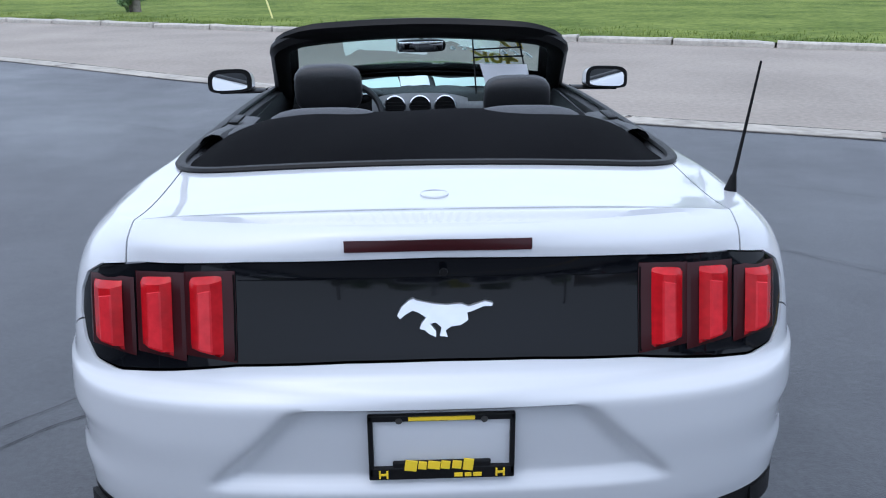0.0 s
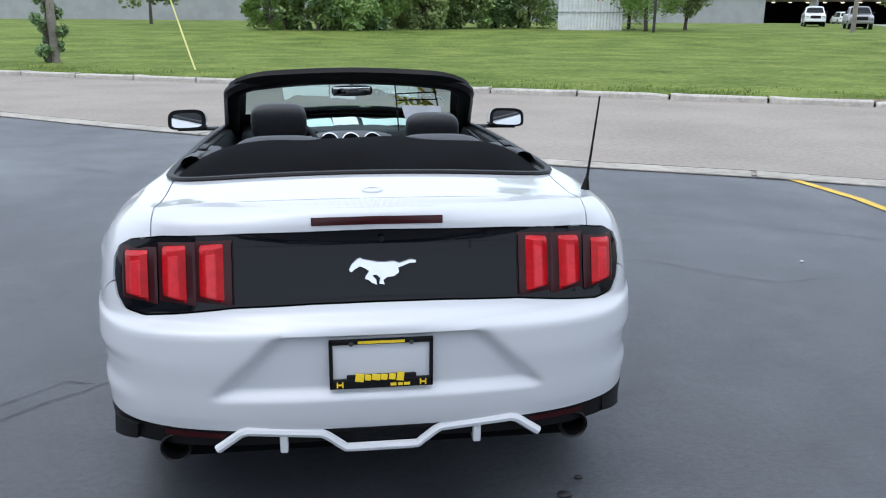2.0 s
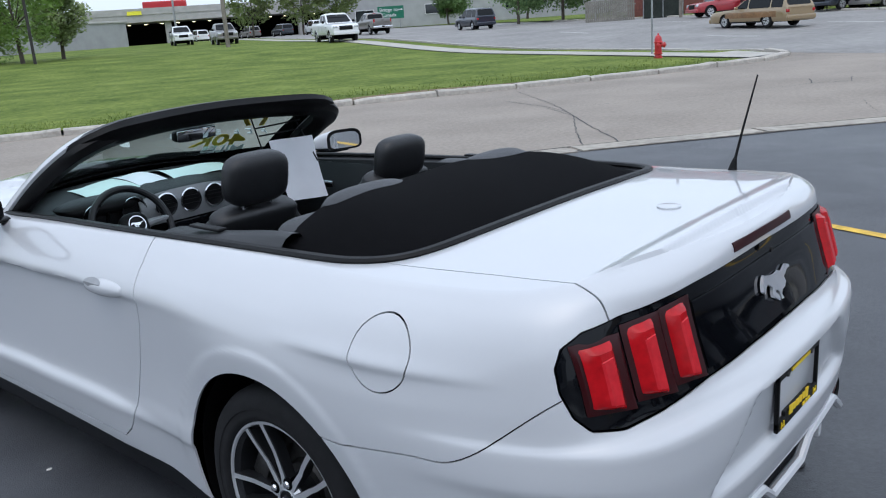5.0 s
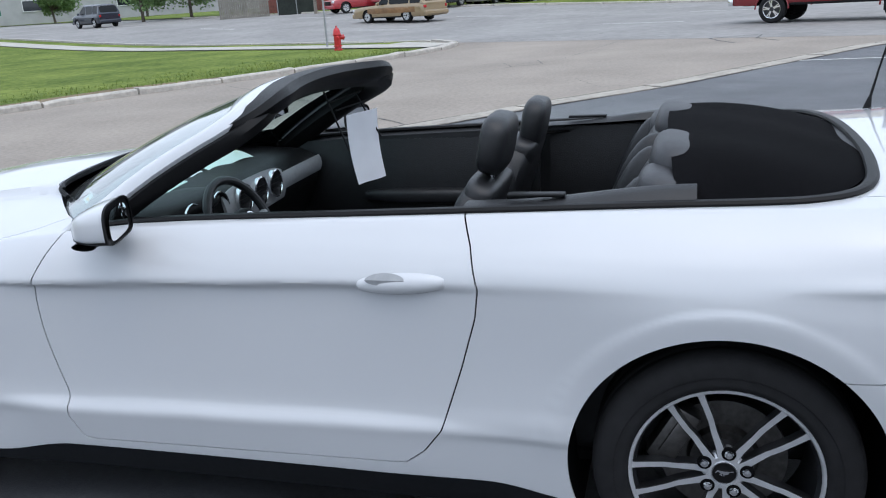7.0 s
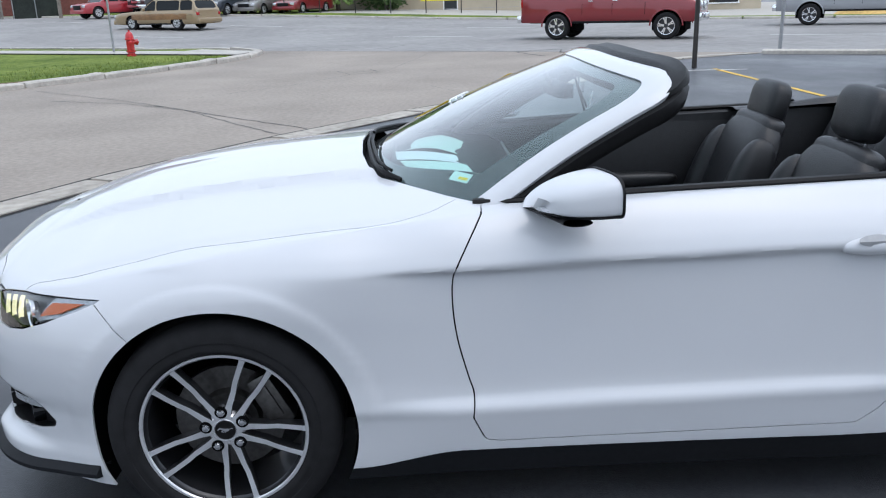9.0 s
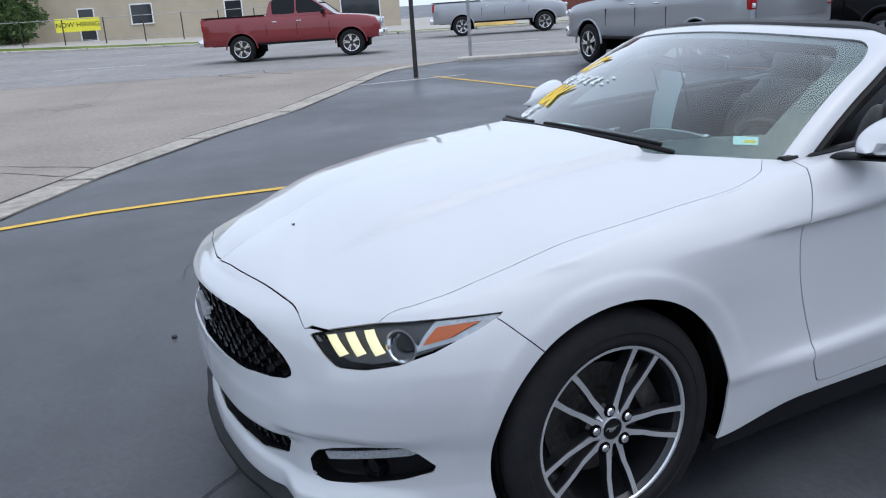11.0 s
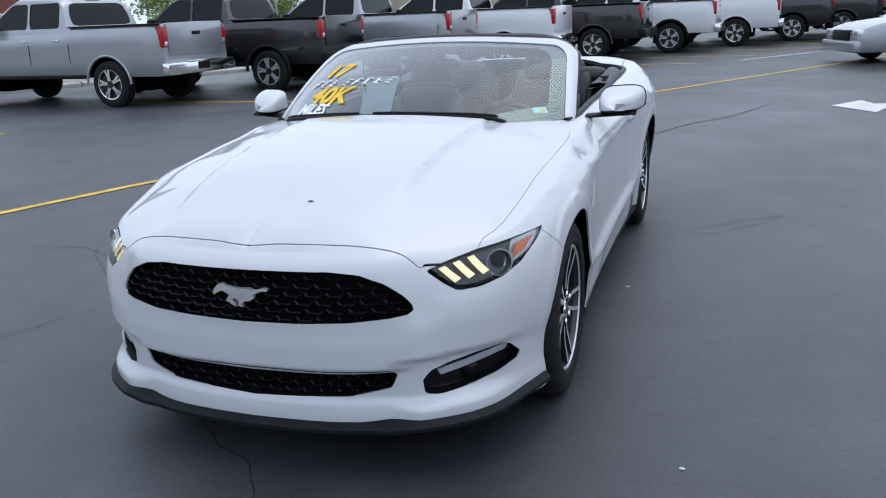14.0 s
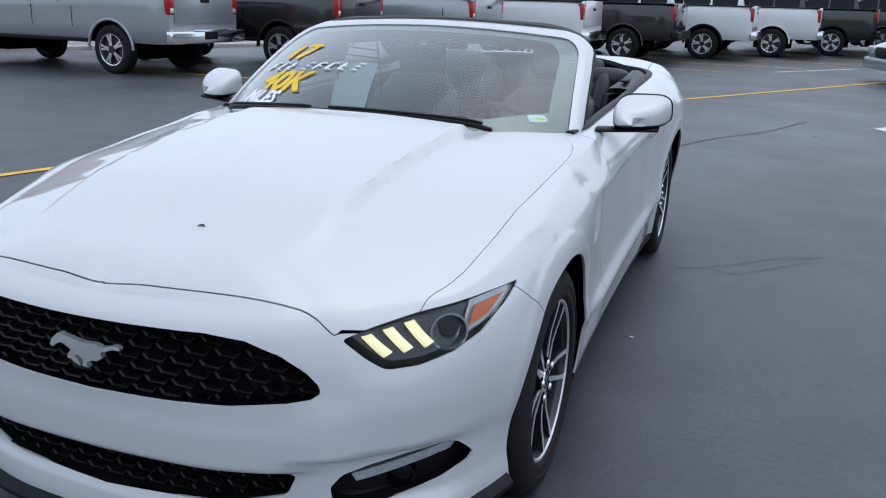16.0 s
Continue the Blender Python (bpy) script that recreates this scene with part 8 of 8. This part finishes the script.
def glass_words(text, u, v, size, material, tilt, shear=-0.1, bold=0.004):
    cu = bpy.data.curves.new("window_writing", "FONT")
    cu.body, cu.size, cu.align_x, cu.align_y, cu.extrude, cu.shear, cu.offset = text, size, "CENTER", "CENTER", 0.0012, shear, bold
    tmp = new("tmp", cu)
    me = bpy.data.meshes.new_from_object(tmp.evaluated_get(bpy.context.evaluated_depsgraph_get()))
    bpy.data.objects.remove(tmp)
    bpy.data.curves.remove(cu)
    me.materials.clear()
    me.materials.append(material)
    m = on_glass(u, v, 0.0, tilt)
    inv = m.inverted()
    # lay each point on the curved glass
    for vert in me.vertices:
        p = m @ vert.co
        best = None
        uu = p.x / (0.735 - 0.090 * v)
        for k in range(3):
            vv = min(1, max(0, v + (p.z - ws(uu, v).z) / 0.30))
            uu = p.x / (0.735 - 0.090 * vv)
        q = ws(uu, vv)
        vert.co = inv @ Vector((p.x, q.y + 0.004, q.z + 0.005 + vert.co.z))
    ob = new("window_writing", me)
    ob.parent = screen
    ob.matrix_world = m
    return ob


glass_words("17", 0.70, 0.61, 0.165, YELLOWPAINT, -3)
glass_words("40K", 0.58, 0.285, 0.160, YELLOWPAINT, -3)
glass_words("MILES", 0.66, 0.135, 0.090, WHITEPAINT, -2, bold=0.001)
STROKES = [[(0, 0), (0, 1)], [(0, 1), (0.9, 1)], [(0, 0.5), (0.7, 0.5)], [(0, 0), (0.9, 0)]]
for i in range(8):
    for k, ((ax, ay), (bx, by)) in enumerate(STROKES):
        if (i + k) % 4 == 3:
            continue
        a0, b0 = Vector((ax * 0.030 + ay * 0.012, ay * 0.052 - 0.026, 0)), Vector((bx * 0.030 + by * 0.012, by * 0.052 - 0.026, 0))
        mk = part("white_window_mark", tube([a0, a0.lerp(b0, 0.5) + Vector((0.002, 0.002, 0)), b0], [0.0035, 0.0048, 0.003], 6), WHITEPAINT, screen)
        mk.matrix_world = on_glass(0.84 - 0.70 * (i + (0.4 if i > 2 else 0)) / 8, 0.445, 0.004, -5)
st = part("inspection_sticker", box(0, 0, 0, 0.075, 0.035, 0.001), PAPERGREEN, screen, "small pale green sticker", smooth=False)
st.matrix_world = on_glass(-0.86, 0.15, 0.003, 5, inside=True)
part("sticker_stripe", box(0.012, -0.004, 0.0012, 0.035, 0.010, 0.001), YELLOWMARK, st, smooth=False)


def paper(name, corners, material, label, curl=0.02):
    """A sheet over four corners, a little curled."""
    a, b, c, d = [Vector(p) for p in corners]

    def f(u, v):
        p = a.lerp(b, u).lerp(d.lerp(c, u), v)
        n = (b - a).cross(d - a).normalized()
        return p + n * curl * (math.sin(math.pi * v) + 0.3 * math.sin(2 * math.pi * u))
    ob = part(name, surface(f, 10, 10, 0.0012), material)
    return tagged(ob, label, "paper")


hang = paper("hanging_price_sheet", [(0.285, 0.075, 1.130), (0.505, 0.020, 1.130), (0.575, 0.030, 0.815), (0.375, 0.085, 0.820)], PAPER, "white price sheet in a clear sleeve hanging from the header", 0.012)
cords = thing("sheet_strap", "thin black straps that hold the hanging price sheet", "strap")
for p, q in (((0.255, 0.16, 1.265), (0.270, 0.070, 0.985)), ((0.475, 0.13, 1.255), (0.520, 0.015, 1.0)), ((0.255, 0.13, 1.190), (0.490, 0.08, 1.205)), ((0.260, 0.11, 1.155), (0.495, 0.06, 1.165))):
    part("strap", cyl(p, q, 0.004, 6), TRIM, cords)
paper("dash_paper", [(-0.12, 0.84, 0.974), (-0.38, 0.78, 0.965), (-0.38, 0.57, 0.946), (-0.10, 0.60, 0.949)], PAPERGREEN, "pale green sheet lying on the dashboard", 0.006)
paper("dash_paper", [(0.42, 0.76, 0.964), (0.07, 0.84, 0.974), (0.09, 0.62, 0.952), (0.40, 0.58, 0.946)], PAPERGREEN, "pale sheet lying on the dashboard", 0.02)
paper("dash_paper", [(0.05, 0.86, 0.977), (-0.11, 0.85, 0.976), (-0.10, 0.62, 0.953), (0.06, 0.63, 0.954)], PAPER, "white sheet lying on the dashboard", 0.008)

# ---------------------------------------------------------------- showroom behind the camera
SHOWGLASS = mat("dark_showroom_glass", (0.02, 0.024, 0.028), 0.05, spec=0.6)
show = thing("showroom", "long plain car showroom with dark glass front", "building", at=pose(-14, -15, 0, 0, 0, -28))
part("wall", box(-16, -6, 2.6, 36, 12, 5.6), GREYWALL, show, smooth=False)
part("roof_edge", box(-16, -5.8, 5.6, 37, 12.8, 0.7, 0.05), BRIDGE, show, smooth=False)
for i in range(9):
    fr = part("window_frame", join(box(-32 + 4 * i - 1.9, 0.06, 1.9, 0.1, 0.12, 3.4), box(-32 + 4 * i, 0.06, 3.6, 3.9, 0.12, 0.1), box(-32 + 4 * i, 0.06, 0.2, 3.9, 0.12, 0.1)), GALV, show, smooth=False)
    part("pane", box(-32 + 4 * i, 0.03, 1.9, 3.8, 0.05, 3.4), SHOWGLASS, fr, smooth=False)

# ---------------------------------------------------------------- a fallen leaf on the bonnet
DEADLEAF = mat("dry_dark_leaf", (0.045, 0.038, 0.030), 0.8, noise_scale=80, vary=0.3)
_lx, _ly = -0.13, 1.985
_lz = min((math.hypot(x - _lx, y - _ly), z) for x, y, z in [(sx * x, y, z) for x, y, z in hood_half[0] for sx in (1, -1)])[1]
leaf = part("dry_leaf", surface(lambda u, v: (_lx + 0.022 * (u - 0.5), _ly + 0.009 * (v - 0.5) * math.sin(math.pi * (0.1 + 0.8 * u)), _lz + 0.0015 + 0.004 * math.sin(3 * u) * (0.4 + abs(v - 0.5))), 8, 4, 0.0008), DEADLEAF)
tagged(leaf, "small dry dark leaf lying on the white bonnet", "leaf")

# ---------------------------------------------------------------- small things on the asphalt
CHIP = mat("pale_stone_chip", (0.55, 0.54, 0.52), 0.8)
for x, y, s, m in ((-0.967, 0.094, 0.012, CHIP), (3.1, 0.4, 0.015, CHIP), (0.648, -2.271, 0.028, CRACK), (0.73, -2.16, 0.016, CRACK), (-1.35, 1.9, 0.01, CHIP), (1.5, 2.2, 0.02, CRACK)):
    pb_ = part("pebble", cushion(x, y, s * 0.3, s * 2, s * 1.4, s * 0.7, None, 2.2), m)
    tagged(pb_, "small loose chip lying on the asphalt", "pebble", "loose chips on the asphalt")
